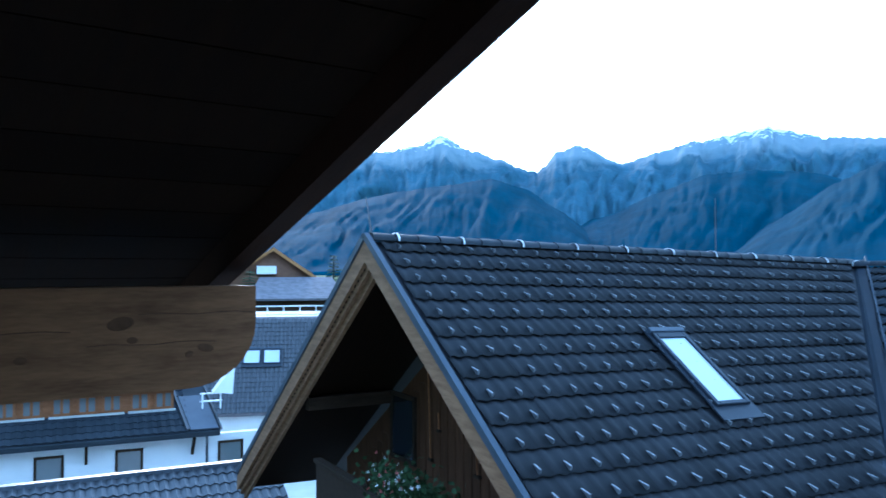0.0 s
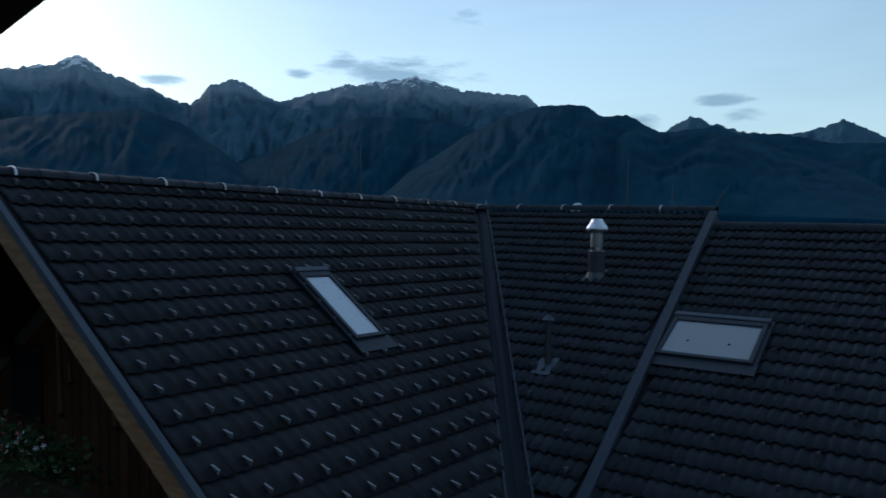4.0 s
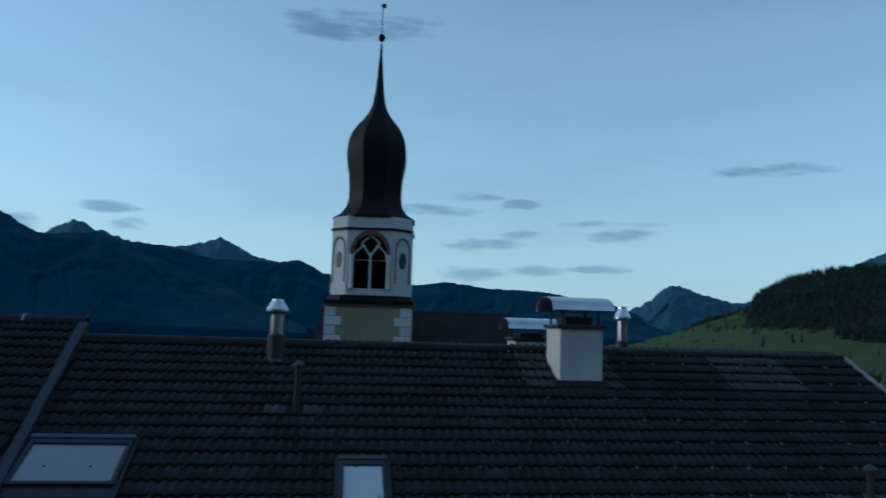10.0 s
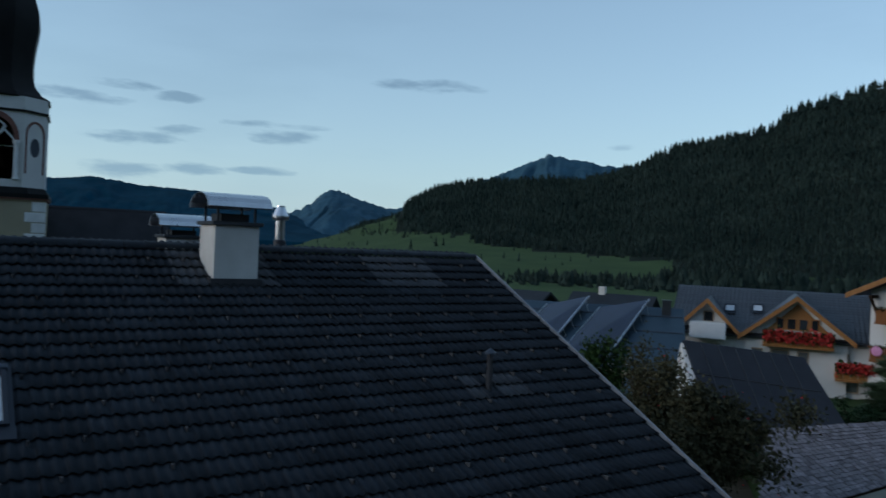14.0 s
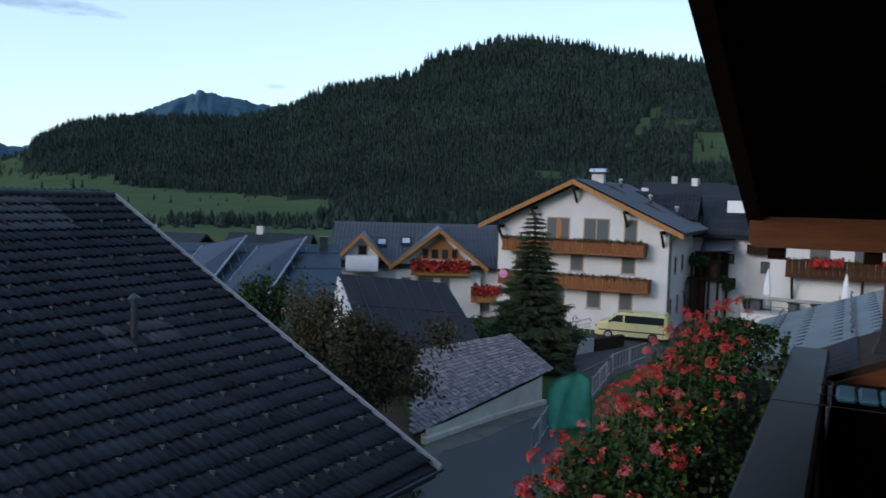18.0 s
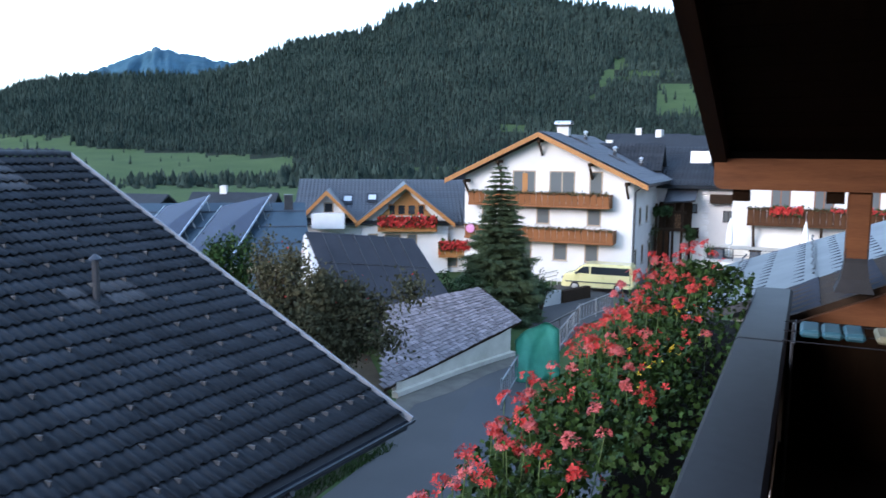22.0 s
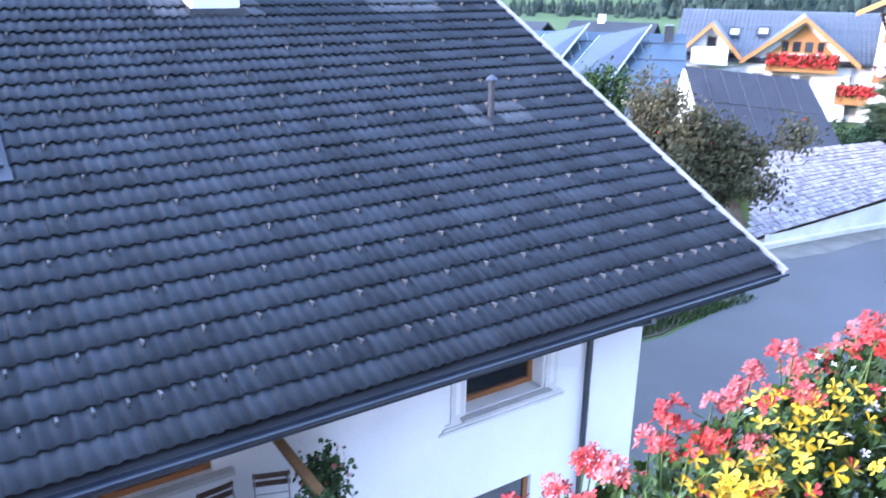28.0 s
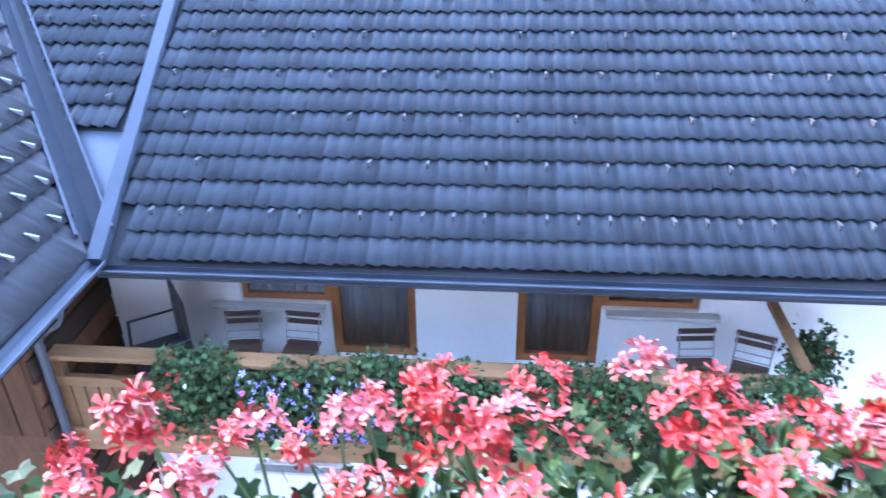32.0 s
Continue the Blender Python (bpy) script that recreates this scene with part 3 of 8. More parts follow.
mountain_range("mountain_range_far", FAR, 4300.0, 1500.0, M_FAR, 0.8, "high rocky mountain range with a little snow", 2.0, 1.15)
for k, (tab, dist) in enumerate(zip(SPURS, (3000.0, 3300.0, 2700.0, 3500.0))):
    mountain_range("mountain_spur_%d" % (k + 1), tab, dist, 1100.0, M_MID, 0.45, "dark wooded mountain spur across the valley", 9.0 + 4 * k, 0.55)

# ---- the L-shaped neighbour house: main roof, taller middle roof, wing with its gable ----
EAVE_Y, EAVE_Z, RIDGE_Y, RIDGE_Z = 6.61, 5.20, 15.04, 9.355      # main roof
ROOF_X0, ROOF_X1 = -4.40, 10.41
SLOPE = (RIDGE_Z - EAVE_Z) / (RIDGE_Y - EAVE_Y)
WALL_Y = 7.75


def wave(w, amp):
    """Height across one tile: a roll at each side, a shallow pan between."""
    return [(w * t, amp * h) for t, h in ((0, 0.5), (0.06, 0.95), (0.14, 1.0), (0.22, 0.6), (0.31, 0.08), (0.43, 0.1), (0.53, 0.75), (0.62, 0.95), (0.71, 0.6), (0.82, 0.06), (0.93, 0.05), (1.0, 0.5))]


def tile_shape(w, length, amp, lip=0.030):
    """Points and faces of one tile: x across, y up the slope, z out of the roof."""
    sec = wave(w, amp)
    v = [(x, 0, z + lip) for x, z in sec] + [(x, length, z * 0.9) for x, z in sec] + [(x, 0.003, z + lip - 0.013) for x, z in sec] + [(x, 0.09, z + lip * 0.72 - 0.014) for x, z in sec]
    n = len(sec)
    f = [(i, i + 1, n + i + 1, n + i) for i in range(n - 1)] + [(2 * n + i, 2 * n + i + 1, i + 1, i) for i in range(n - 1)] + [(3 * n + i, 3 * n + i + 1, 2 * n + i + 1, 2 * n + i) for i in range(n - 1)]
    return v, f


def plane_m(origin, across, up):
    x, y = Vector(across).normalized(), Vector(up)
    y = (y - x * y.dot(x)).normalized()
    z = x.cross(y)
    return Matrix(((x.x, y.x, z.x, origin[0]), (x.y, y.y, z.y, origin[1]), (x.z, y.z, z.z, origin[2]), (0, 0, 0, 1)))


TILE_W, TILE_G = 0.31, 0.339
PALE = []


def pale_main(x, y):
    """The newer, paler tiles: round the vents, the chimney and one patch under the ridge."""
    if 11.65 < x < 13.4 and 7.65 < y < 9.0:
        return True
    if abs(x - 12.2) < 0.62 and 4.1 < y < 4.85 and abs(x - 12.2) > 0.12:
        return True
    if abs(x - 8.62) < 0.80 and 7.7 < y < 9.2 and abs(x - 8.62) > 0.46:
        return True
    return 6.9 < y < 7.2 and 0.2 < abs(x - 3.5) < 0.5


TILES_LATER = []          # (parent, near poses, far poses, shape, material)
TILES_CUT = []            # (parent, pose, shape, material, point, normal) of tiles sawn off along a valley


def tiled(parent, base, cols, rows, inside, near, shape, material, jitter=0.004, seed=1, w=TILE_W, g=TILE_G, pale=None, cut=None):
    """Lays a field of tiles on a plane; those in near become parts of their own."""
    rn = random.Random(seed)
    a, b = [], []
    for j in range(rows):
        for i in range(cols):
            x, y = i * w, j * g
            if not inside(x + w / 2, y + g / 2):
                continue
            m = base @ pose(x + rn.uniform(-1, 1) * jitter, y + rn.uniform(-1, 1) * jitter, rn.uniform(0, 1) * jitter, rn.uniform(-0.4, 0.4), rn.uniform(-0.5, 0.5), rn.uniform(-0.5, 0.5))
            if cut:
                far_ = [(base @ Vector((x + dx, y + dy, 0)) - cut[0]).dot(cut[1]) for dx in (0, w) for dy in (0, g + 0.06)]
                if max(far_) <= 0:
                    continue
                if min(far_) < 0:
                    TILES_CUT.append((parent, m, shape, material, cut[0], cut[1]))
                    continue
            if pale and pale(x + w / 2, y + g / 2):
                PALE.append((parent, m, shape))
            else:
                (a if near(i, j) and len(a) < 300 else b).append(m)
    TILES_LATER.append((parent, a, b, shape, material))


house = thing("neighbour_house", "white plastered house with dark tiled roofs and a flowered balcony", "house", pose(0, 0, 0))

# roof decks under the tiles
up_main = (0, RIDGE_Y - EAVE_Y, RIDGE_Z - EAVE_Z)
bm = bmesh.new()
slab(bm, [(ROOF_X0, EAVE_Y, EAVE_Z), (ROOF_X1, EAVE_Y, EAVE_Z), (ROOF_X1, RIDGE_Y, RIDGE_Z), (ROOF_X0 - 0.75, RIDGE_Y, RIDGE_Z)], 0.18)
slab(bm, [(ROOF_X0 - 0.75, RIDGE_Y, RIDGE_Z), (ROOF_X1, RIDGE_Y, RIDGE_Z), (ROOF_X1, 2 * RIDGE_Y - EAVE_Y, EAVE_Z), (ROOF_X0 - 0.75, 2 * RIDGE_Y - EAVE_Y, EAVE_Z)], 0.18)
roof_main = part("roof", bm, M_TILE_W, house, "dark concrete-tiled main roof with snow hooks")
MAIN = plane_m((ROOF_X0, EAVE_Y - 0.02, EAVE_Z + 0.0), (1, 0, 0), up_main)
SLOPE_LEN = Vector(up_main).length
ncol, nrow = round((ROOF_X1 - ROOF_X0 + 0.99) / TILE_W), int(SLOPE_LEN / TILE_G) + 1
MAINL = MAIN @ pose(-0.99, 0.035, 0.01, 0, 0, 0.40)
tiled(roof_main, MAINL, ncol, nrow, lambda x, y: x - 0.99 > 0.14 - 0.078 * y and y < SLOPE_LEN, lambda i, j: j < 7, tile_shape(TILE_W, TILE_G + 0.06, 0.043, 0.050), M_TILE, seed=3, pale=lambda x, y: pale_main(x - 0.99, y))

# middle roof, a little higher, ends above a sheet-metal apron
MID_UP = 0.05
M_X0, M_X1, M_RY = -11.8, -5.1, 15.51
M_RZ = RIDGE_Z + (M_RY - RIDGE_Y) * SLOPE + MID_UP
M_Y0 = 8.15
M_Z0 = M_RZ - (M_RY - M_Y0) * SLOPE
bm = bmesh.new()
slab(bm, [(M_X0, M_Y0, M_Z0), (-4.55, M_Y0, M_Z0), (M_X1, M_RY, M_RZ), (M_X0, M_RY, M_RZ)], 0.14)
slab(bm, [(M_X0 - 4, M_RY, M_RZ), (M_X1, M_RY, M_RZ), (M_X1, M_RY + 7, M_RZ - 3.5), (M_X0 - 4, M_RY + 7, M_RZ - 3.5)], 0.14)
roof_mid = part("roof", bm, M_TILE_W, house, "dark wavy-tiled middle roof")

# wing: ridge towards the viewer, gable in front
W_RX, W_GY, W_RZ0, W_RZ1 = -10.95, 4.05, 10.03, 9.71
W_EX, W_SL = -4.42, 0.715


def wing_z(x, y):
    ridge = W_RZ0 + (W_RZ1 - W_RZ0) * (y - W_GY) / 11.4
    return ridge - W_SL * abs(x - W_RX)


def valley_y(x):
    """Where the wing's slope meets the main roof plane."""
    y = 10.0
    for _ in range(12):
        y = EAVE_Y + (wing_z(x, y) - EAVE_Z) / SLOPE
    return y


bm = bmesh.new()
slab(bm, [(W_EX, W_GY, wing_z(W_EX, W_GY)), (W_EX, valley_y(W_EX), wing_z(W_EX, valley_y(W_EX))), (W_RX, valley_y(W_RX), wing_z(W_RX, valley_y(W_RX))), (W_RX, W_GY, W_RZ0)], 0.2)
slab(bm, [(W_RX, W_GY, W_RZ0), (W_RX, 16.2, wing_z(W_RX, 16.2)), (-17.9, 16.2, wing_z(-17.9, 16.2)), (-17.9, W_GY, wing_z(-17.9, W_GY))], 0.2)
roof_wing = part("roof", bm, M_TILE_W, house, "dark tiled wing roof with rows of snow hooks")
up_wing = Vector((W_RX - W_EX, 0, W_SL * (W_EX - W_RX)))
WING = plane_m((W_EX, W_GY, wing_z(W_EX, W_GY) + 0.01), (0, 12.45, wing_z(W_EX, 16.5) - wing_z(W_EX, W_GY)), up_wing)
WING_LEN = up_wing.length


def on_wing(x, y):
    p = WING @ Vector((x, y, 0))
    return p.y > W_GY + 0.02 and p.y < valley_y(p.x) + 0.9 and p.x > W_RX


W_TW, W_TG = 0.41, 0.385
va, vb = Vector((W_EX, valley_y(W_EX), 0)), Vector((W_RX, valley_y(W_RX), 0))
v_dir = (vb - va).normalized()
v_out = Vector((v_dir.y, -v_dir.x, 0))          # across the valley, towards the wing
if v_out.y > 0:
    v_out = -v_out
tiled(roof_wing, WING, 32, int(WING_LEN / W_TG) + 1, on_wing, lambda i, j: i < 15 and j > 1, tile_shape(W_TW, W_TG + 0.07, 0.030, 0.046), M_TILE_W, seed=5, w=W_TW, g=W_TG, cut=(va + v_out * 0.13, v_out))
MIDP = plane_m((M_X0, M_Y0, M_Z0 + 0.01), (1, 0, 0), (0, M_RY - M_Y0, M_RZ - M_Z0))


def on_mid(x, y):
    p = MIDP @ Vector((x, y, 0))
    return p.y > valley_y(min(p.x, W_EX)) - 0.9 and p.x < -4.42 - 0.082 * (p.y - EAVE_Y) and p.y < M_RY


tiled(roof_mid, MIDP, 26, 26, on_mid, lambda i, j: j > 12, tile_shape(TILE_W, TILE_G + 0.05, 0.05, 0.05), M_TILE, seed=7, cut=(va - v_out * 0.13, -v_out))


# ---- neighbour house: trims, ridge caps, hooks ----


def main_at(x, y, z=0.0):
    """A place on the main roof: metres along the eave, up the slope, out of the roof."""
    return MAIN @ Vector((x, y, z))


hook_v = [(-0.013, 0, 0), (0.013, 0, 0), (0.013, 0.13, 0), (-0.013, 0.13, 0), (-0.013, 0, 0.035), (0.013, 0, 0.035), (0.013, 0.014, 0.075), (-0.013, 0.014, 0.075)]
hook_f = [(0, 3, 2, 1), (0, 1, 5, 4), (4, 5, 6, 7), (0, 4, 7, 3), (1, 2, 6, 5), (3, 7, 6, 2)]
rn = random.Random(11)
hm = []
for j in range(1, 28):
    step = 1 if j == 1 else 2
    if j > 1 and j % 2 == 0:
        continue
    for i in range(ncol):
        if (i + (j // 2) % 2) % step or rn.random() < 0.1:
            continue
        x, y = i * TILE_W - 0.99 + 0.2, j * TILE_G + 0.27
        if x > 0.3 - 0.078 * y and x < ROOF_X1 - ROOF_X0 - 0.3 and y < SLOPE_LEN - 0.3:
            hm.append(MAIN @ pose(x, y + 0.007 * (x - 4), 0.068, 0, 0, rn.uniform(-6, 6)))
M_HOOK = mat("galvanised_hook", (0.050, 0.054, 0.060), (0.092, 0.097, 0.106), rough=0.55, metal=0.4, scale=8, fine=60, bump=0.05)
many("snow_hook", hook_v, hook_f, hm, M_HOOK, roof_main, label="small galvanised snow hooks")
hm = []
for j in range(1, 21):
    for i in range(32):
        x, y = i * W_TW + 0.22, j * W_TG + 0.03
        if on_wing(x, y) and ((WING @ Vector((x, y, 0))) - va).dot(v_out) > 0.25 and rn.random() > 0.04:
            hm.append(WING @ pose(x, y, 0.072, 0, 0, rn.uniform(-8, 8)) @ Matrix.Diagonal((1.0, 1.1, 0.7, 1)))
M_HOOK_W = mat("bright_hook", (0.14, 0.147, 0.158), (0.22, 0.23, 0.245), rough=0.4, metal=0.4, scale=8, fine=60, bump=0.05)
many("snow_hook", hook_v, hook_f, hm, M_HOOK_W, roof_wing, label="small galvanised snow hooks")
hm = [MIDP @ pose(i * TILE_W + 0.1, j * TILE_G + 0.02, 0.09) for j in range(1, 22, 2) for i in range(j % 4 // 2, 24, 2) if on_mid(i * TILE_W + 0.1, j * TILE_G + 0.1) and ((MIDP @ Vector((i * TILE_W + 0.1, j * TILE_G, 0))) - va).dot(v_out) < -0.3]
many("snow_hook", hook_v, hook_f, hm, M_HOOK, roof_mid, label="small galvanised snow hooks")

cap_bm = bmesh.new()
prof = [(0.15 * math.cos(radians(a)), 0.10 * math.sin(radians(a))) for a in range(-10, 191, 25)]
ring = [[cap_bm.verts.new((y, x * k, z * k + dz)) for x, z in prof] for y, k, dz in ((0, 1.0, 0), (0.40, 0.9, 0.0))]
for k in range(len(prof) - 1):
    cap_bm.faces.new((ring[0][k], ring[0][k + 1], ring[1][k + 1], ring[1][k]))
cap_bm.faces.new(ring[0])
cap_me = mesh_of("ridge_cap", cap_bm, M_TILE, True)
strap = bmesh.new()
ring = [[strap.verts.new((y, x * 1.05, z * 1.08)) for x, z in prof] for y in (0.0, 0.03)]
for k in range(len(prof) - 1):
    strap.faces.new((ring[0][k], ring[0][k + 1], ring[1][k + 1], ring[1][k]))
bmesh.ops.solidify(strap, geom=list(strap.faces), thickness=0.012)
clip_me = mesh_of("clip", strap, M_WHITE)


def ridge_caps(parent, a, b, every=3, clip=True):
    a, b = Vector(a), Vector(b)
    d = b - a
    n = int(d.length / 0.37)
    rot = d.to_track_quat("X", "Z").to_matrix().to_4x4()
    for k in range(n):
        ob = new("ridge_cap", cap_me)
        ob.parent, ob.matrix_basis = parent, Matrix.Translation(a + d * k / n) @ rot
        if clip and k % every == 1:
            c = new("clip", clip_me)
            c.parent, c.matrix_basis = parent, Matrix.Translation(a + d * k / n) @ rot @ pose(0.02, 0, 0.004)


ridge_caps(roof_main, (ROOF_X0 - 0.6, RIDGE_Y, RIDGE_Z + 0.03), (ROOF_X1, RIDGE_Y, RIDGE_Z + 0.03), clip=False)
ridge_caps(roof_mid, (M_X0 + 0.6, M_RY, M_RZ + 0.06), (M_X1, M_RY, M_RZ + 0.06))
ridge_caps(roof_wing, (W_RX, W_GY, W_RZ0 + 0.03), (W_RX, 15.6, wing_z(W_RX, 15.6) + 0.03))

# sheet trims: valleys, step between the roofs, verges
def mid_plane(y):
    return M_RZ - (M_RY - y) * SLOPE


va.z, vb.z = wing_z(va.x, va.y), wing_z(vb.x, vb.y)
a_w, b_w, a_m, b_m = va + v_out * 0.17, vb + v_out * 0.17, va - v_out * 0.17, vb - v_out * 0.17
for p in (a_w, b_w):
    p.z = wing_z(p.x, p.y) + 0.035
for p in (a_m, b_m):
    p.z = mid_plane(p.y) + 0.035
a_c, b_c = va + Vector((0, 0, 0.05)), vb + Vector((0, 0, 0.10))
bm = bmesh.new()
vv = [bm.verts.new(p) for p in (a_w, a_c, a_m, b_w, b_c, b_m)]
bm.faces.new((vv[0], vv[1], vv[4], vv[3])), bm.faces.new((vv[1], vv[2], vv[5], vv[4]))
bmesh.ops.solidify(bm, geom=list(bm.faces), thickness=0.008)
valley = part("valley_sheet", bm, M_FLASH, roof_wing, "blue-grey folded valley sheet")
for p, q_ in ((a_w, b_w), (a_m, b_m)):
    part("valley_rim", bar(bmesh.new(), p + Vector((0, 0, 0.05)), q_ + Vector((0, 0, 0.05)), 0.03, 0.07), M_FLASH, roof_wing)
bm = bmesh.new()
bar(bm, main_at(0.06, -0.02, 0.08), main_at(0.06 - 0.078 * SLOPE_LEN, SLOPE_LEN + 0.35, 0.13), 0.15, 0.14)
part("step_flashing", bm, M_FLASH, roof_main, "blue-grey flashing strip between the roofs")
bm = bmesh.new()
q = [(va.x - 0.12, va.y + 0.02), (-4.50, EAVE_Y + 0.35), (-4.62, M_Y0 + 0.12), (-5.75, M_Y0 + 0.12)]
slab(bm, [(x, y, EAVE_Z + (y - EAVE_Y) * SLOPE + 0.04) for x, y in q], 0.03)
part("apron_sheet", bm, M_SHEET, roof_mid, "pale blue metal apron below the middle roof")
bm = bmesh.new()
bar(bm, main_at(ROOF_X1 - ROOF_X0, -0.05, 0.06), main_at(ROOF_X1 - ROOF_X0, SLOPE_LEN, 0.06), 0.035, 0.11)
part("verge_sheet", bm, mat("pale_zinc_trim", (0.17, 0.19, 0.22), (0.26, 0.28, 0.31), rough=0.5, metal=0.2, scale=2, fine=25, bump=0.05), roof_main, "pale metal verge trim")
bm = bmesh.new()
bar(bm, (W_EX, W_GY - 0.06, wing_z(W_EX, W_GY) + 0.07), (W_RX, W_GY - 0.06, W_RZ0 + 0.08), 0.08, 0.10)
bar(bm, (-17.9, W_GY - 0.06, wing_z(-17.9, W_GY) + 0.07), (W_RX, W_GY - 0.06, W_RZ0 + 0.08), 0.08, 0.10)
part("verge_sheet", bm, M_SHEET, roof_wing, "blue-grey verge trim")

# near-black boards added under the wing eave to deepen its shade
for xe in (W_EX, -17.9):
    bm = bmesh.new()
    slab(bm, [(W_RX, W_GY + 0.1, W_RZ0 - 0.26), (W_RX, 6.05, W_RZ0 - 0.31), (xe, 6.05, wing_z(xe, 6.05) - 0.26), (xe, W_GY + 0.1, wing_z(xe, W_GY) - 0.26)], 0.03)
    part("soffit", bm, M_SHADE_BOARDS, roof_wing, "boarded underside of the eave, painted near black for its shade")

# bargeboards of the wing gable: three stepped boards each side, scalloped moulding on one
for side in (1, -1):
    xe = W_EX if side > 0 else -17.9
    for k, (drop, hgt, back) in enumerate(((0.0, 0.25, -0.10), (0.24, 0.14, -0.02), (0.38, 0.12, 0.06))):
        bm = bmesh.new()
        a, b = Vector((xe, W_GY + 0.02 + back, wing_z(xe, W_GY) - drop)), Vector((W_RX, W_GY + 0.02 + back, W_RZ0 - drop))
        bm2 = prism(bm, [(a.x, a.z), (b.x, b.z), (b.x, b.z - hgt * 1.23), (a.x, a.z - hgt * 1.23)], a.y, a.y + 0.07)
        tri_normals(bm)
        part("bargeboard", bm, M_WOOD_WEATH, roof_wing, "weathered brown bargeboard")
    bm = bmesh.new()
    n = 60
    for k in range(n):
        s = (k + 0.5) / n
        p = Vector((xe + (W_RX - xe) * s, W_GY - 0.012, wing_z(xe, W_GY) - 0.28 + (W_RZ0 - wing_z(xe, W_GY)) * s))
        box(bm, -0.05, 0.05, -0.012, 0.0, -0.03, 0.03, Matrix.Translation(p) @ Matrix.Rotation(side * math.atan(W_SL), 4, "Y") @ pose(0, 0, 0, 0, 45, 0))
    part("moulding", bm, M_WOOD_OLD, roof_wing)

# gutters
M_GUTTER = mat("dark_blue_coated_sheet", (0.012, 0.017, 0.026), (0.022, 0.029, 0.041), rough=0.5, spec=0.3, scale=2, fine=25, bump=0.05)


def gutter(parent, a, b, r=0.085, material=M_SHEET_DK):
    """A half-round gutter from a to b, with brackets."""
    a, b = Vector(a), Vector(b)
    d = (b - a).normalized()
    s = Vector((d.y, -d.x, 0))
    bm = bmesh.new()
    sec = [(r * math.cos(radians(k)), r * math.sin(radians(k))) for k in range(180, 361, 20)] + [(r - 0.012, 0.004), (r * 0.7, -r * 0.6), (0, -r + 0.012), (-r * 0.7, -r * 0.6), (-r + 0.012, 0.004)]
    rr = [[bm.verts.new(p + s * x + Vector((0, 0, z))) for x, z in sec] for p in (a, b)]
    for k in range(len(sec)):
        bm.faces.new((rr[0][k], rr[0][(k + 1) % len(sec)], rr[1][(k + 1) % len(sec)], rr[1][k]))
    bm.faces.new(rr[0]), bm.faces.new(rr[1][::-1])
    tri_normals(bm)
    g = part("gutter", bm, material, parent, "anthracite half-round gutter")
    bm = bmesh.new()
    tube(bm, [a + s * r + Vector((0, 0, 0.006)), b + s * r + Vector((0, 0, 0.006))], 0.008, 6)
    part("bead", bm, M_SHEET, g)
    return g


gutter(roof_main, (ROOF_X0 + 0.05, EAVE_Y - 0.075, EAVE_Z + 0.005), (ROOF_X1 + 0.03, EAVE_Y - 0.075, EAVE_Z + 0.02), 0.068, M_GUTTER)
bm = boxes((ROOF_X0, ROOF_X1, EAVE_Y - 0.01, EAVE_Y + 0.03, EAVE_Z - 0.15, EAVE_Z - 0.03))
part("fascia", bm, M_GUTTER, roof_main)
gz = wing_z(W_EX, 5)
gutter(roof_wing, (W_EX + 0.10, 6.55, gz - 0.05), (W_EX + 0.10, W_GY, gz - 0.03), material=M_SHEET)
bm = bmesh.new()
tube(bm, [(W_EX + 0.06, 5.85, gz - 0.12), (W_EX - 0.1, 5.95, gz - 0.4), (W_EX - 0.5, 6.15, gz - 0.75), (W_EX - 0.5, 6.15, 0.0)], 0.05)
part("downpipe", bm, M_SHEET_DK, house, "dark downpipe in the corner")
bm = bmesh.new()
tube(bm, [(7.55, EAVE_Y - 0.08, EAVE_Z - 0.1), (7.55, 7.0, EAVE_Z - 0.35), (7.55, WALL_Y - 0.08, EAVE_Z - 0.6), (7.55, WALL_Y - 0.08, 0.0)], 0.05)
part("downpipe", bm, M_SHEET_DK, house, "dark downpipe")

# ---- walls with their openings ----
def wall_run(x0, x1, z0, z1, holes, y0, y1, material, parent, label):
    """A wall along x with real openings (x0, x1, z0, z1)."""
    xs = sorted({x0, x1, *[h[0] for h in holes], *[h[1] for h in holes]})
    bm = bmesh.new()
    for a, b in zip(xs, xs[1:]):
        cut = sorted((h[2], h[3]) for h in holes if h[0] <= a and h[1] >= b)
        z = z0
        for lo, hi in cut:
            if lo > z:
                box(bm, a, b, y0, y1, z, lo)
            z = hi
        if z < z1:
            box(bm, a, b, y0, y1, z, z1)
    bmesh.ops.remove_doubles(bm, verts=bm.verts, dist=0.0005)
    return part("wall", bm, material, parent, label)


FLOOR1 = 3.30
W_TOP = 5.32
OPEN = [(-3.42, -2.36, 4.06, W_TOP), (-2.36, -1.34, FLOOR1, W_TOP), (-0.16, 0.80, FLOOR1, W_TOP), (0.80, 1.88, 4.13, W_TOP), (5.36, 6.72, 3.76, W_TOP),
        (-3.42, -2.3, 1.42, 2.45), (0.2, 1.3, 1.42, 2.45), (5.4, 6.6, 1.1, 2.3)]
front = wall_run(-5.1, 8.75, 0, EAVE_Z + 0.42, OPEN, WALL_Y, WALL_Y + 0.34, M_PLASTER, house, "white plastered front wall")
bm = bmesh.new()
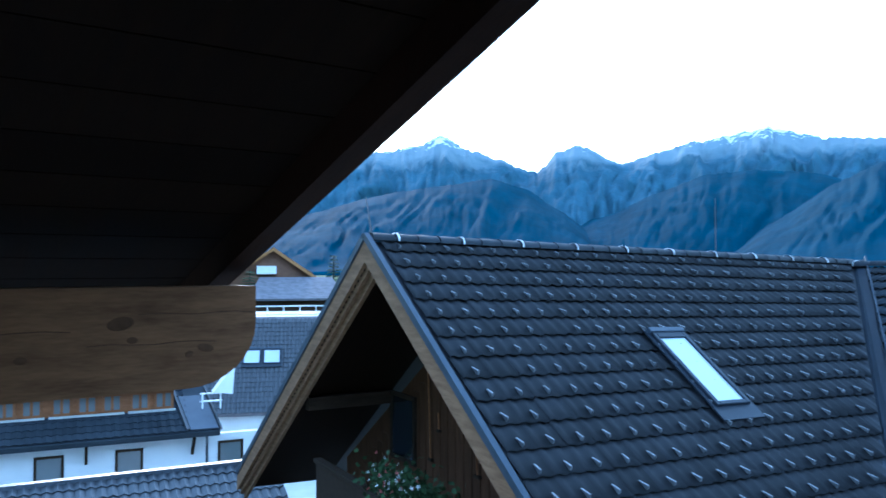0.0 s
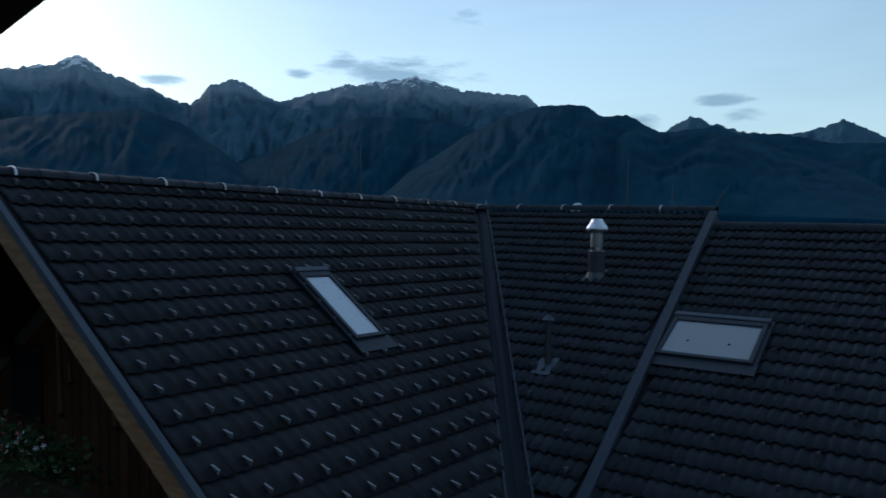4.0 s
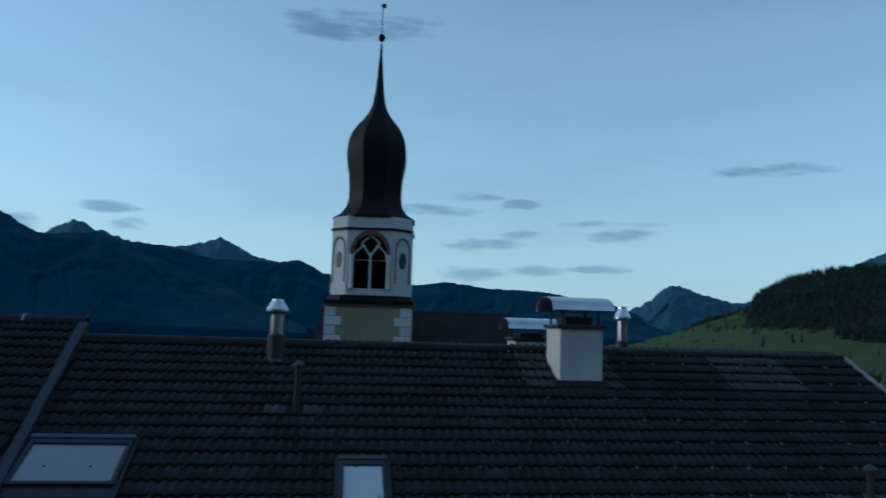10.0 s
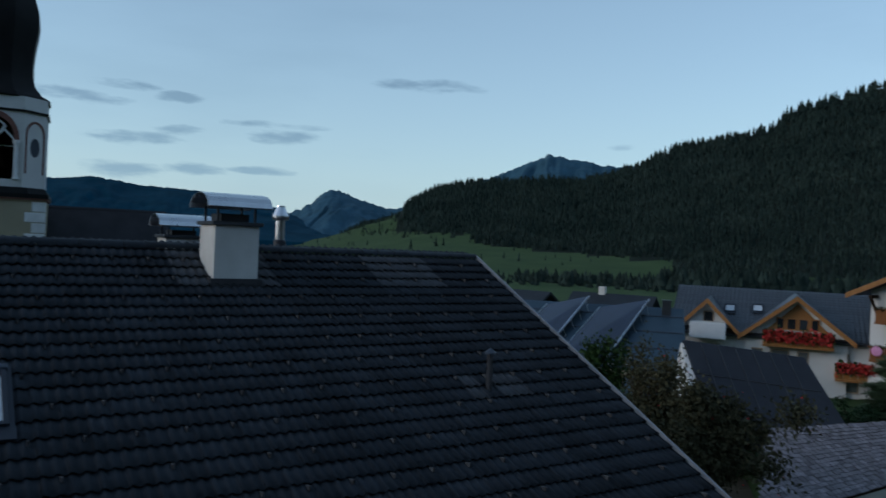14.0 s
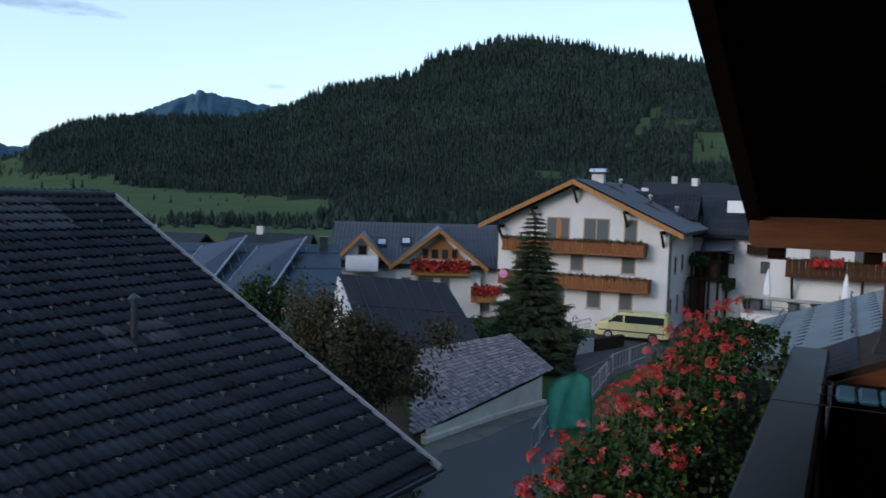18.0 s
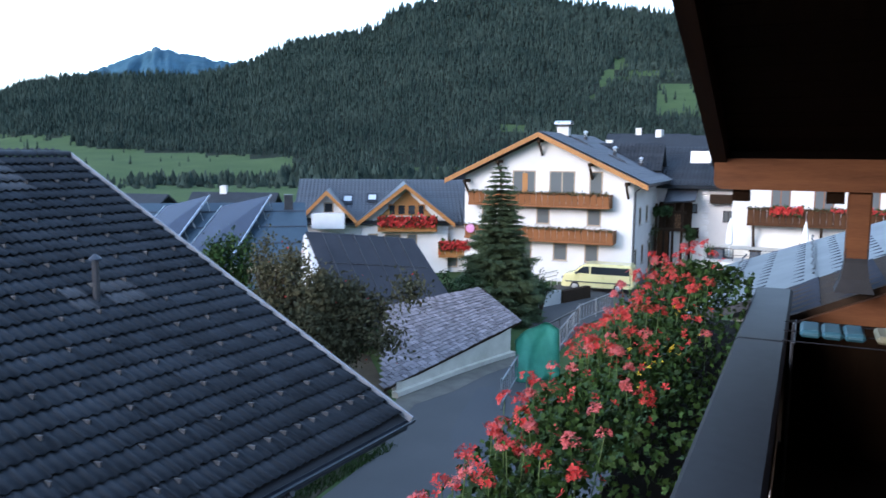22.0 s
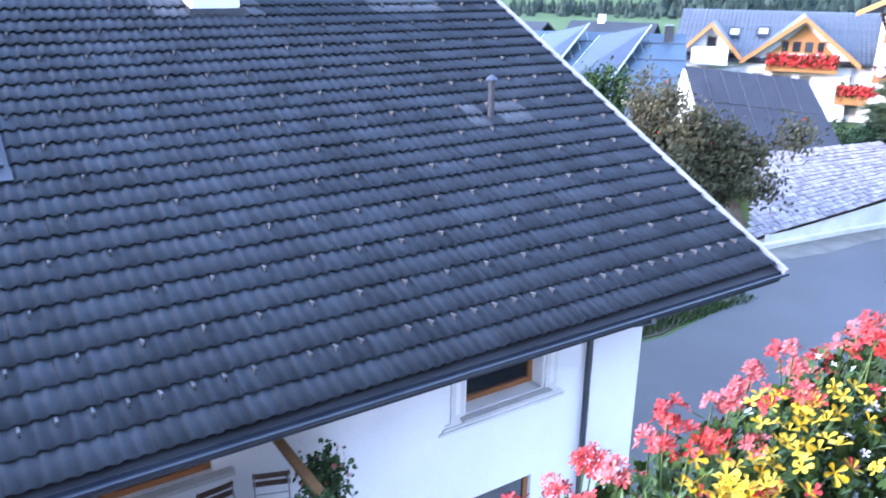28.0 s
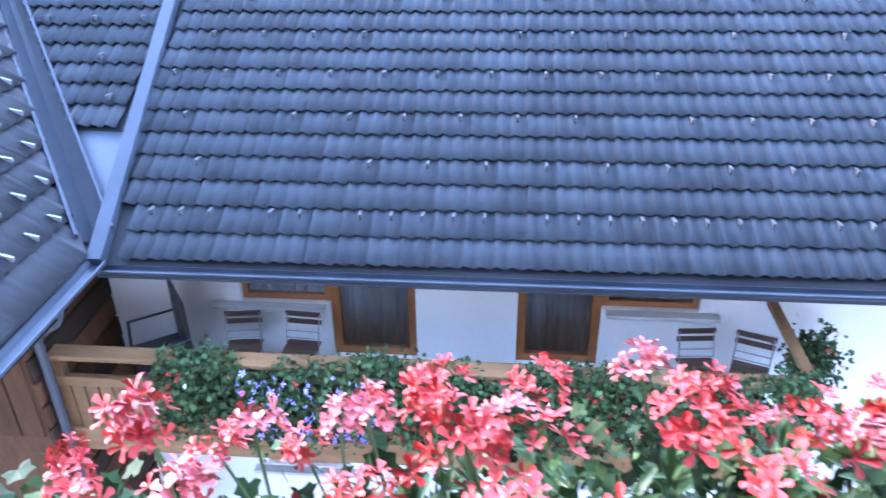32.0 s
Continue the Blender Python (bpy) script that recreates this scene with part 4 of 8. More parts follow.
prism(bm, [(WALL_Y + 0.34, 0), (2 * RIDGE_Y - WALL_Y, 0), (2 * RIDGE_Y - WALL_Y, EAVE_Z + 0.4), (RIDGE_Y, RIDGE_Z - 0.30), (WALL_Y + 0.34, EAVE_Z + 0.55)], 0, -0.35,
      Matrix(((0, 1, 0, 8.75), (1, 0, 0, 0), (0, 0, 1, 0), (0, 0, 0, 1))))
tri_normals(bm)
part("wall", bm, M_PLASTER, house, "white gable wall")
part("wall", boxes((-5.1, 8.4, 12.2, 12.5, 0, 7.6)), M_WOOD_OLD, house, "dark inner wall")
part("soffit", boxes((-4.4, 10.55, EAVE_Y + 0.04, WALL_Y, EAVE_Z - 0.08, EAVE_Z - 0.05)), M_WOOD_BROWN, roof_main, "brown boarded eave soffit")
# bracket under the verge
bm = bmesh.new()
bar(bm, (8.75, WALL_Y + 0.1, EAVE_Z - 0.45), (10.2, WALL_Y + 0.1, EAVE_Z - 0.12), 0.12, 0.14)
box(bm, 8.75, 10.45, WALL_Y, WALL_Y + 0.16, EAVE_Z - 0.02, EAVE_Z + 0.16)
part("bracket", bm, M_WOOD_OLD, house, "dark timber bracket under the verge")


def casement(parent, x0, x1, z0, z1, y, leaves=1, curtain=True, name="window", material=None, th=0.07):
    """A window or glazed door set in an opening of a wall along x; its face looks to -y."""
    material = material or M_FRAME
    w = new(name)
    w.parent, w.matrix_basis = parent, pose((x0 + x1) / 2, y, z0)
    hw, h = (x1 - x0) / 2, z1 - z0
    bm = boxes((-hw, -hw + th, 0, 0.07, 0, h), (hw - th, hw, 0, 0.07, 0, h), (-hw + th, hw - th, 0, 0.07, 0, th), (-hw + th, hw - th, 0, 0.07, h - th, h))
    for k in range(1, leaves):
        c = -hw + 2 * hw * k / leaves
        box(bm, c - th / 2, c + th / 2, 0.004, 0.066, th, h - th)
    part("frame", bm, material, w)
    part("pane", boxes((-hw + th, hw - th, 0.03, 0.042, th, h - th)), M_GLASS if not curtain else M_PANE, w)
    if curtain:
        bm = bmesh.new()
        n = 40
        vs = [[bm.verts.new((-hw + th + (2 * hw - 2 * th) * k / n, 0.115 + 0.040 * math.sin(k * 0.95) + 0.014 * math.sin(k * 0.37), zz)) for k in range(n + 1)] for zz in (0.02, h)]
        for k in range(n):
            bm.faces.new((vs[0][k], vs[0][k + 1], vs[1][k + 1], vs[1][k]))
        part("curtain", bm, M_CURTAIN, w, "grey hanging curtain", smooth=True)
    return w


M_PANE = bpy.data.materials.new("clear_pane")
M_PANE.use_nodes = True
pn, pl = M_PANE.node_tree.nodes, M_PANE.node_tree.links
pn.clear()
po, pm, pt, pg, pf = pn.new("ShaderNodeOutputMaterial"), pn.new("ShaderNodeMixShader"), pn.new("ShaderNodeBsdfTransparent"), pn.new("ShaderNodeBsdfGlossy"), pn.new("ShaderNodeFresnel")
pg.inputs["Roughness"].default_value, pf.inputs["IOR"].default_value = 0.02, 1.6
pl.new(pf.outputs[0], pm.inputs[0]), pl.new(pt.outputs[0], pm.inputs[1]), pl.new(pg.outputs[0], pm.inputs[2]), pl.new(pm.outputs[0], po.inputs[0])

yw = WALL_Y + 0.07
casement(house, -3.42, -2.36, 4.06, W_TOP, yw, 1)
casement(house, -2.36, -1.34, FLOOR1, W_TOP, yw, 1, name="door", th=0.10)
casement(house, -0.16, 0.80, FLOOR1, W_TOP, yw, 1, name="door", th=0.10)
casement(house, 0.80, 1.88, 4.13, W_TOP, yw, 1)
casement(house, 5.36, 6.72, 3.76, W_TOP, WALL_Y + 0.24, 1)
casement(house, -3.42, -2.3, 1.42, 2.45, yw, 1, curtain=False)
casement(house, 0.2, 1.3, 1.42, 2.45, yw, 1, curtain=False)
casement(house, 5.4, 6.6, 1.1, 2.3, yw, 1, curtain=False)
for x0, x1, z in ((-3.74, -2.40, 4.055), (0.84, 2.10, 4.125), (-3.6, -2.15, 1.40), (0.05, 1.45, 1.40), (5.25, 6.83, 3.74)):
    part("sill", boxes((x0, x1, WALL_Y - 0.13, WALL_Y + 0.2, z - 0.05, z), bevel=0.006), M_CONC, front, "grey stone sill")
# painted pilasters and stepped apron round the single window
for x0 in (5.10, 6.76):
    part("pilaster", boxes((x0, x0 + 0.22, WALL_Y - 0.022, WALL_Y - 0.002, 3.66, W_TOP)), M_GREYTRIM, front, "grey-beige painted window surround")
    part("inset", boxes((x0 + 0.07, x0 + 0.15, WALL_Y - 0.030, WALL_Y - 0.024, 3.80, W_TOP), bevel=0.003), M_PLASTER, front)
for k in range(3):
    part("moulding", boxes((4.92 + 0.05 * k, 7.14 - 0.05 * k, WALL_Y - 0.03 + 0.006 * k, WALL_Y - 0.002, 3.52 + 0.055 * k, 3.565 + 0.055 * k)), M_GREYTRIM, front)

# wing walls
bm = bmesh.new()
prism(bm, [(-16.6, 0), (-5.05, 0), (-5.05, 5.1), (W_RX, 9.25), (-16.6, 5.5)], 6.05, 6.25)
tri_normals(bm)
gable = part("wall", bm, M_WOOD_GABLE, house, "dark boarded gable wall of the wing")
for k in range(44):
    x = -16.5 + 0.26 * k
    top = 9.3 - 0.76 * abs(x - W_RX)
    part("board", boxes((x, x + 0.235, 6.015, 6.045, 3.4, max(3.6, top - 0.08))), M_WOOD_GABLE, gable)
part("window", boxes((-14.15, -13.3, 5.98, 6.012, 6.1, 7.2)), M_GLASS, gable, "dark gable window")
part("window_frame", boxes((-14.23, -14.15, 5.96, 6.014, 6.02, 7.28), (-13.3, -13.22, 5.96, 6.014, 6.02, 7.28), (-14.15, -13.3, 5.96, 6.014, 7.2, 7.28), (-14.15, -13.3, 5.96, 6.014, 6.02, 6.1)), M_WOOD_OLD, gable)
bm = boxes((-5.3, -5.05, 6.25, 7.75, 0, 5.2))
side = part("wall", bm, M_WOOD_OLD, house, "dark boarded side wall of the wing")
for k in range(15):
    z = 0.5 + 0.3 * k
    part("board", boxes((-5.05, -5.0 - 0.012 * (k % 2), 6.05, 7.74, z, z + 0.27), bevel=0.006), M_WOOD_GABLE if k % 3 else M_WOOD_OLD, side)

# inside of the wing gable: purlin ends, hay tools on the wall
for x in (W_RX, -7.6, -14.3):
    z = wing_z(x, W_GY) - 0.42 if x == W_RX else wing_z(x, W_GY) - 0.36
    part("purlin", boxes((x - 0.1, x + 0.1, W_GY + 0.25, 6.05, z - 0.24, z), bevel=0.01), M_WOOD_OLD, house)


def wall_tool(x, z, length, head, label):
    t = thing("hand_tool", label, "tool", pose(x, 5.95, z))
    bm = bmesh.new()
    tube(bm, [(0, 0, 0), (0.06 * length, 0, -length)], 0.016, 6)
    part("shaft", bm, M_WOOD_BEAM, t)
    part("head", boxes((0.06 * length - head, 0.06 * length + head, -0.03, 0.03, -length - 0.03, -length + 0.02), bevel=0.008), M_WOOD_OLD, t)
    return t


wall_tool(-12.67, 7.85, 1.55, 0.06, "long-handled wooden hay tool hung on the gable")
wall_tool(-11.07, 6.80, 0.45, 0.09, "short wooden mallet hung on the gable")
wall_tool(-12.3, 7.15, 0.30, 0.05, "small wooden tool hung on the gable")


# ---- roof windows, vents, chimneys ----
def roof_window(m, w, h, label, glass_mat):
    t = thing("roof_window", label, "skylight", m, "roof windows")
    b = 0.07
    for d in ((-w / 2, -w / 2 + b, 0, h), (w / 2 - b, w / 2, 0, h), (-w / 2 + b, w / 2 - b, 0, b), (-w / 2 + b, w / 2 - b, h - b * 1.6, h)):
        part("frame", boxes((d[0], d[1], d[2], d[3], 0.02, 0.13), bevel=0.008), M_RWFRAME, t)
    part("pane", boxes((-w / 2 + b, w / 2 - b, b, h - b * 1.6, 0.085, 0.10)), glass_mat, t)
    part("flashing", boxes((-w / 2 - 0.07, w / 2 + 0.07, -0.24, 0.0, 0.06, 0.085), (-w / 2 - 0.06, -w / 2, 0, h + 0.1, 0.06, 0.085), (w / 2, w / 2 + 0.06, 0, h + 0.1, 0.06, 0.085)), M_RWFRAME, t)
    part("hood", boxes((-w / 2 - 0.02, w / 2 + 0.02, h, h + 0.10, 0.06, 0.15), bevel=0.01), M_SHEET, t)
    return t


roof_window(MAIN @ pose(0.47, 4.93, 0.02), 1.44, 1.06, "wide grey-framed roof window lying across the tiles", M_SKYGLASS2)
roof_window(MAIN @ pose(4.57, 4.38, 0.02), 0.70, 1.14, "upright roof window, its pane pale with painted sky reflection", M_SKYGLASS)
wq = WING.inverted() @ Vector((-8.97, 8.02, 8.66))
wr = WING.inverted() @ Vector((-7.75, 7.92, 7.80))
roof_window(WING @ pose((wq.x + wr.x) / 2, wr.y, 0.02), 0.66, wq.y - wr.y, "narrow upright roof window in the wing roof", M_SKYGLASS)


def steel_vent(p, h, label, r=0.10, cap="cone"):
    """A pipe through the roof with a collar and a rain cap."""
    t = thing("roof_vent", label, "vent pipe", pose(*p), "roof vents")
    bm = bmesh.new()
    lathe(bm, [(r * 1.9, -0.12), (r * 1.35, 0.05), (r * 1.3, h * 0.42), (r, h * 0.44)], 14)
    part("collar", bm, M_SHEET_DK, t, smooth=False)
    bm = bmesh.new()
    lathe(bm, [(r, h * 0.4), (r, h * 0.78)], 14)
    part("pipe", bm, M_STEEL, t)
    bm = bmesh.new()
    lathe(bm, [(r * 1.5, h * 0.76), (r * 1.75, h * 0.80), (r * 1.75, h * 0.83), (r * 0.9, h * 0.97), (r * 0.85, h)], 14)
    part("cap", bm, M_STEEL, t, "conical steel rain cap")
    part("flashing", boxes((-0.22, 0.22, -0.3, 0.22, -0.03, 0.0), m=Matrix.Rotation(math.atan(SLOPE), 4, "X")), M_SHEET_DK, t)
    return t


def small_vent(p, h, label):
    """A dark plastic vent pipe with a little hood on a flashing plate."""
    t = thing("roof_vent", label, "vent pipe", pose(*p), "roof vents")
    bm = bmesh.new()
    lathe(bm, [(0.06, -0.1), (0.055, h - 0.05)], 10)
    part("pipe", bm, M_SHEET_DK, t)
    bm = bmesh.new()
    lathe(bm, [(0.10, h - 0.06), (0.10, h - 0.03), (0.02, h + 0.04)], 10)
    part("hood", bm, M_SHEET, t)
    part("flashing", boxes((-0.16, 0.16, -0.3, 0.16, 0.0, 0.03), m=Matrix.Rotation(math.atan(SLOPE), 4, "X")), M_SHEET, t)
    return t


def mid_at(x, y):
    return (x, y, M_RZ - (M_RY - y) * SLOPE + 0.06)


steel_vent(mid_at(-6.55, 13.0), 1.05, "bright steel vent pipe with conical cap on the middle roof", 0.12)
small_vent(mid_at(-6.2, 10.45), 0.75, "dark slim vent pipe on the middle roof")
pr = main_at(3.0, 8.75)
steel_vent(pr, 1.15, "bright steel vent pipe with conical cap near the ridge", 0.12)
small_vent(main_at(3.5, 7.05), 0.8, "dark slim vent pipe beside pale tiles")
small_vent(main_at(12.12, 4.42), 0.72, "dark vent pipe with a little hood beside pale tiles")


def chimney(p, wx, wy, h, label, cap_h=0.35):
    """A plastered chimney with posts and a curved sheet hood."""
    t = thing("chimney", label, "chimney", pose(*p))
    part("chimney_body", boxes((-wx / 2, wx / 2, -wy / 2, wy / 2, -0.6, h), bevel=0.01), M_PLASTER2, t)
    part("flashing", boxes((-wx / 2 - 0.06, wx / 2 + 0.06, -wy / 2 - 0.06, wy / 2 + 0.06, -0.55, 0.06)), M_SHEET_DK, t)
    part("crown", boxes((-wx / 2 - 0.06, wx / 2 + 0.06, -wy / 2 - 0.06, wy / 2 + 0.06, h, h + 0.07), bevel=0.01), M_SHEET_DK, t)
    for sx in (-1, 1):
        for sy in (-1, 1):
            part("post", boxes((sx * wx * 0.42 - 0.02, sx * wx * 0.42 + 0.02, sy * wy * 0.42 - 0.02, sy * wy * 0.42 + 0.02, h + 0.07, h + cap_h)), M_SHEET_DK, t)
    part("flue", boxes((-wx * 0.32, wx * 0.32, -wy * 0.32, wy * 0.32, h + 0.07, h + cap_h * 0.6)), M_BLACK, t)
    bm = bmesh.new()
    sec = [((wy / 2 + 0.16) * math.cos(radians(a)), h + cap_h - 0.02 + 0.26 * math.sin(radians(a))) for a in range(0, 181, 20)]
    inner = [(y * 0.95, z - 0.02) for y, z in sec[::-1]]
    loop = sec + inner
    rr = [[bm.verts.new((x, y, z)) for y, z in loop] for x in (-wx / 2 - 0.18, wx / 2 + 0.18)]
    for k in range(len(loop)):
        bm.faces.new((rr[0][k], rr[0][(k + 1) % len(loop)], rr[1][(k + 1) % len(loop)], rr[1][k]))
    n = len(sec)
    for r_ in rr:
        for k in range(n - 1):
            bm.faces.new((r_[k], r_[k + 1], r_[2 * n - 2 - k], r_[2 * n - 1 - k]))
    tri_normals(bm)
    part("hood", bm, M_STEEL, t, "curved bright sheet hood", smooth=False)
    return t


cp = main_at(8.64, 8.36)
chimney((cp.x, cp.y + 0.1, cp.z - 0.08), 0.82, 0.95, 1.02, "plastered chimney with a curved sheet-metal hood", 0.36)
chimney((4.3, 18.0, 8.6), 0.85, 0.8, 0.95, "second chimney behind the ridge with a curved hood", 0.3)
steel_vent((6.28, 17.0, 9.0), 1.4, "steel flue behind the ridge with a dark cap", 0.11)


def rod(p, h, lean, label):
    bm = bmesh.new()
    tube(bm, [(0, 0, -0.2), (lean[0] * 0.5, lean[1] * 0.5, h * 0.5), (*lean, h)], [0.014, 0.012, 0.007], 6)
    return solo("lightning_rod", bm, M_HOOK, label, "lightning rod", "lightning rods", m=pose(*p))


rod((W_RX, W_GY + 0.05, W_RZ0 + 0.05), 0.62, (-0.25, 0.0), "thin leaning lightning rod on the wing gable")
rod((W_RX, 11.3, wing_z(W_RX, 11.3) + 0.05), 1.1, (0, 0), "thin upright lightning rod on the wing ridge")
rod((-7.0, M_RY, M_RZ + 0.1), 1.1, (0.02, 0), "thin upright lightning rod on the middle ridge")
rod((-6.0, M_RY, M_RZ + 0.1), 0.5, (0.0, 0), "short lightning rod on the middle ridge")
rod((M_X1 - 0.1, M_RY, M_RZ + 0.1), 0.45, (0.35, 0), "leaning lightning rod at the end of the middle ridge")
bm = bmesh.new()
lathe(bm, [(0.02, 0), (0.2, 0.05), (0.3, 0.14)], 16)
dish = solo("satellite_dish", bm, M_WHITE, "small pale satellite dish behind the middle ridge", "satellite dish", m=pose(-8.45, 16.1, M_RZ + 0.02, -60, 0, 60) @ Matrix.Scale(0.6, 4))


# ---- the neighbour's balcony ----
M_WOOD_BALC = mat("brown_balcony_wood", (0.13, 0.066, 0.028), (0.21, 0.112, 0.052), rough=0.7, spec=0.2, scale=2, fine=14, bump=0.2, stretch=(1, 6, 6), vary=0.12)
balc = thing("balcony", "wooden balcony with a pierced rail and hanging flowers", "balcony", pose(0, 0, FLOOR1))
part("deck", boxes((-4.95, 2.62, 6.30, WALL_Y, -0.16, 0.0)), M_WOOD_BALC, balc)
part("edge_beam", boxes((-4.95, 2.66, 6.22, 6.30, -0.24, 0.06), bevel=0.01), M_WOOD_BALC, balc)
part("handrail", boxes((-4.95, 2.70, 6.20, 6.42, 0.98, 1.04), bevel=0.012), M_WOOD_BALC, balc)
part("handrail", boxes((2.58, 2.70, 6.42, WALL_Y - 0.02, 0.98, 1.04), bevel=0.012), M_WOOD_BALC, balc)
part("lower_rail", boxes((-4.95, 2.66, 6.25, 6.33, 0.62, 0.74), bevel=0.008), M_WOOD_BALC, balc)
pk = boxes((-0.066, 0.066, 0, 0.025, 0.04, 0.62), bevel=0.004)
pk_me = mesh_of("baluster_board", pk, M_WOOD_BALC)
for k in range(50):
    ob = new("baluster_board", pk_me)
    ob.parent, ob.matrix_basis = balc, pose(-4.88 + 0.151 * k, 6.262, 0)
for x in (-4.9, -2.4, 0.1, 2.6):
    part("post", boxes((x - 0.05, x + 0.05, 6.27, 6.38, 0.0, 0.98)), M_WOOD_BALC, balc)


M_CHAIRWOOD = mat("dark_oiled_slat", (0.040, 0.020, 0.012), (0.075, 0.036, 0.021), rough=0.6, scale=2, fine=14, bump=0.2, vary=0.15)
M_CHAIRMETAL = mat("grey_chair_metal", (0.16, 0.165, 0.175), (0.26, 0.265, 0.275), rough=0.5, metal=0.2, scale=4, fine=40, bump=0.05)


def folding_chair(m, label):
    """A slatted dark wooden chair on a thin grey metal frame."""
    t = thing("folding_chair", label, "chair", m, "balcony chairs")
    for z in (0.80, 0.70):
        part("back_slat", boxes((-0.21, 0.21, 0.18, 0.20, z - 0.04, z + 0.03), bevel=0.006), M_CHAIRWOOD, t)
    for k in range(4):
        part("seat_slat", boxes((-0.2, 0.2, -0.2 + 0.095 * k, -0.12 + 0.095 * k, 0.43, 0.45), bevel=0.004), M_CHAIRWOOD, t)
    for s in (-0.19, 0.19):
        bm = bmesh.new()
        tube(bm, [(s, -0.22, 0.0), (s, 0.06, 0.42), (s, 0.2, 0.84)], 0.009, 6)
        part("leg", bm, M_CHAIRMETAL, t)
        bm = bmesh.new()
        tube(bm, [(s * 0.9, 0.24, 0.0), (s * 0.9, -0.18, 0.43)], 0.009, 6)
        part("leg", bm, M_CHAIRMETAL, t)
    for z, y in ((0.60, 0.125), (0.52, 0.10), (0.2, -0.08)):
        bm = bmesh.new()
        tube(bm, [(-0.19, y, z), (0.19, y, z)], 0.008, 6)
        part("rung", bm, M_CHAIRMETAL, t)
    return t


for x, y, rz in ((-3.28, 7.25, 8), (-2.62, 7.28, -4), (1.82, 7.25, 5), (2.36, 7.2, -20)):
    folding_chair(pose(x, y, FLOOR1, 0, 0, rz), "folding chair with dark brown slats and a grey metal frame")
arm = thing("armchair", "black tubular garden armchair in the balcony corner", "chair", pose(-4.15, 7.05, FLOOR1, 0, 0, -55) @ Matrix.Scale(1.18, 4))
part("back", boxes((-0.27, 0.27, 0.2, 0.24, 0.35, 1.05), bevel=0.02), M_BLACK, arm)
part("seat", boxes((-0.27, 0.27, -0.27, 0.22, 0.38, 0.42), bevel=0.02), M_BLACK, arm)
for s in (-0.3, 0.3):
    bm = bmesh.new()
    tube(bm, [(s, 0.26, 0), (s, 0.22, 0.66), (s, -0.22, 0.66), (s, -0.28, 0.0)], 0.018, 8)
    part("arm_frame", bm, M_BLACK, arm)

# ---- lane and ground details ----
def flat(name, pts, z, material, label, thick=0.06):
    bm = bmesh.new()
    top, bot = [bm.verts.new((x, y, z)) for x, y in pts], [bm.verts.new((x, y, z - thick)) for x, y in pts]
    for a, b, c in tessellate_polygon([[Vector((x, y, 0)) for x, y in pts]]):
        bm.faces.new((top[a], top[b], top[c])), bm.faces.new((bot[c], bot[b], bot[a]))
    for i in range(len(pts)):
        j = (i + 1) % len(pts)
        bm.faces.new((top[i], bot[i], bot[j], top[j]))
    tri_normals(bm)
    return structure(name, bm, material, label)


flat("road", [(9.15, -25), (20, -25), (20, -4), (21.5, 5), (25, 10.6), (29, 12.6), (41, 14.6), (50, 13.5), (66, 10), (66, 21), (57, 21), (50.5, 21), (44, 18.6), (33, 15.0), (28.5, 15.8), (24.7, 16.2),
              (19.5, 13.6), (16.0, 13.1), (12.5, 13.4), (9.15, 13.4)], 0.05, M_ASPHALT, "grey asphalt lane and forecourt")
flat("road_patch", [(13, 5), (18, 5.6), (24, 11.4), (28, 13.6), (27.6, 14.2), (22.4, 12.6), (15, 7.5)], 0.056, mat("dark_new_asphalt", (0.038, 0.04, 0.045), (0.055, 0.057, 0.06), rough=0.8, scale=0.5, fine=60, bump=0.3),
     "darker repaired strip of asphalt", 0.003)
flat("bare_earth", [(9.3, 13.6), (12.5, 13.6), (16.0, 13.3), (19.5, 13.8), (24.6, 16.5), (29.5, 21.0), (29.5, 25), (18, 27), (9.3, 23)], 0.03, mat("dark_garden_earth", (0.035, 0.030, 0.022), (0.065, 0.058, 0.040), rough=0.95, spec=0.1, scale=0.8, fine=12, bump=0.5, dist=0.03), "dark bare earth under the rowan")
# mostly unseen pale paving, added to bounce light onto the neighbour's wall
flat("bounce_paving", [(-48, -9), (9.1, 1.6), (9.1, 7.7), (-19, 7.7), (-19, 14), (-48, 17)], 0.045, M_CONC, "pale concrete sheet added between the houses to bounce light")
bm = bmesh.new()
for a, b in (((24.7, 16.35), (28.5, 15.95)), ((28.5, 15.95), (30.8, 15.6)), ((30.8, 15.6), (33, 15.15))):
    bar(bm, (*a, 0.12), (*b, 0.12), 0.3, 0.24)
structure("kerb", bm, M_DIRTYPL, "pale rendered kerb along the lane")


flat("dusty_edge", [(19.4, 13.7), (24.3, 15.2), (26.5, 14.75), (29.3, 14.7), (32.4, 14.2), (34.5, 14.7), (33.0, 15.0), (30.8, 15.45), (28.5, 15.8), (24.7, 16.2), (19.5, 14.2)], 0.058,
     mat("dusty_gravel", (0.095, 0.088, 0.076), (0.155, 0.145, 0.125), rough=0.95, scale=1.5, fine=40, bump=0.4, spec=0.1), "pale dusty gravel strip along the shed wall", 0.004)


# ---- church tower ----
tower = thing("church_tower", "white church tower with a black onion spire and open belfry", "church tower", pose(1.86, 48.9, 0, 0, 0, -7))
TS = 2.55
part("shaft", boxes((-TS, TS, -TS, TS, 0, 11.2)), M_OCHRE, tower, "ochre plastered shaft")
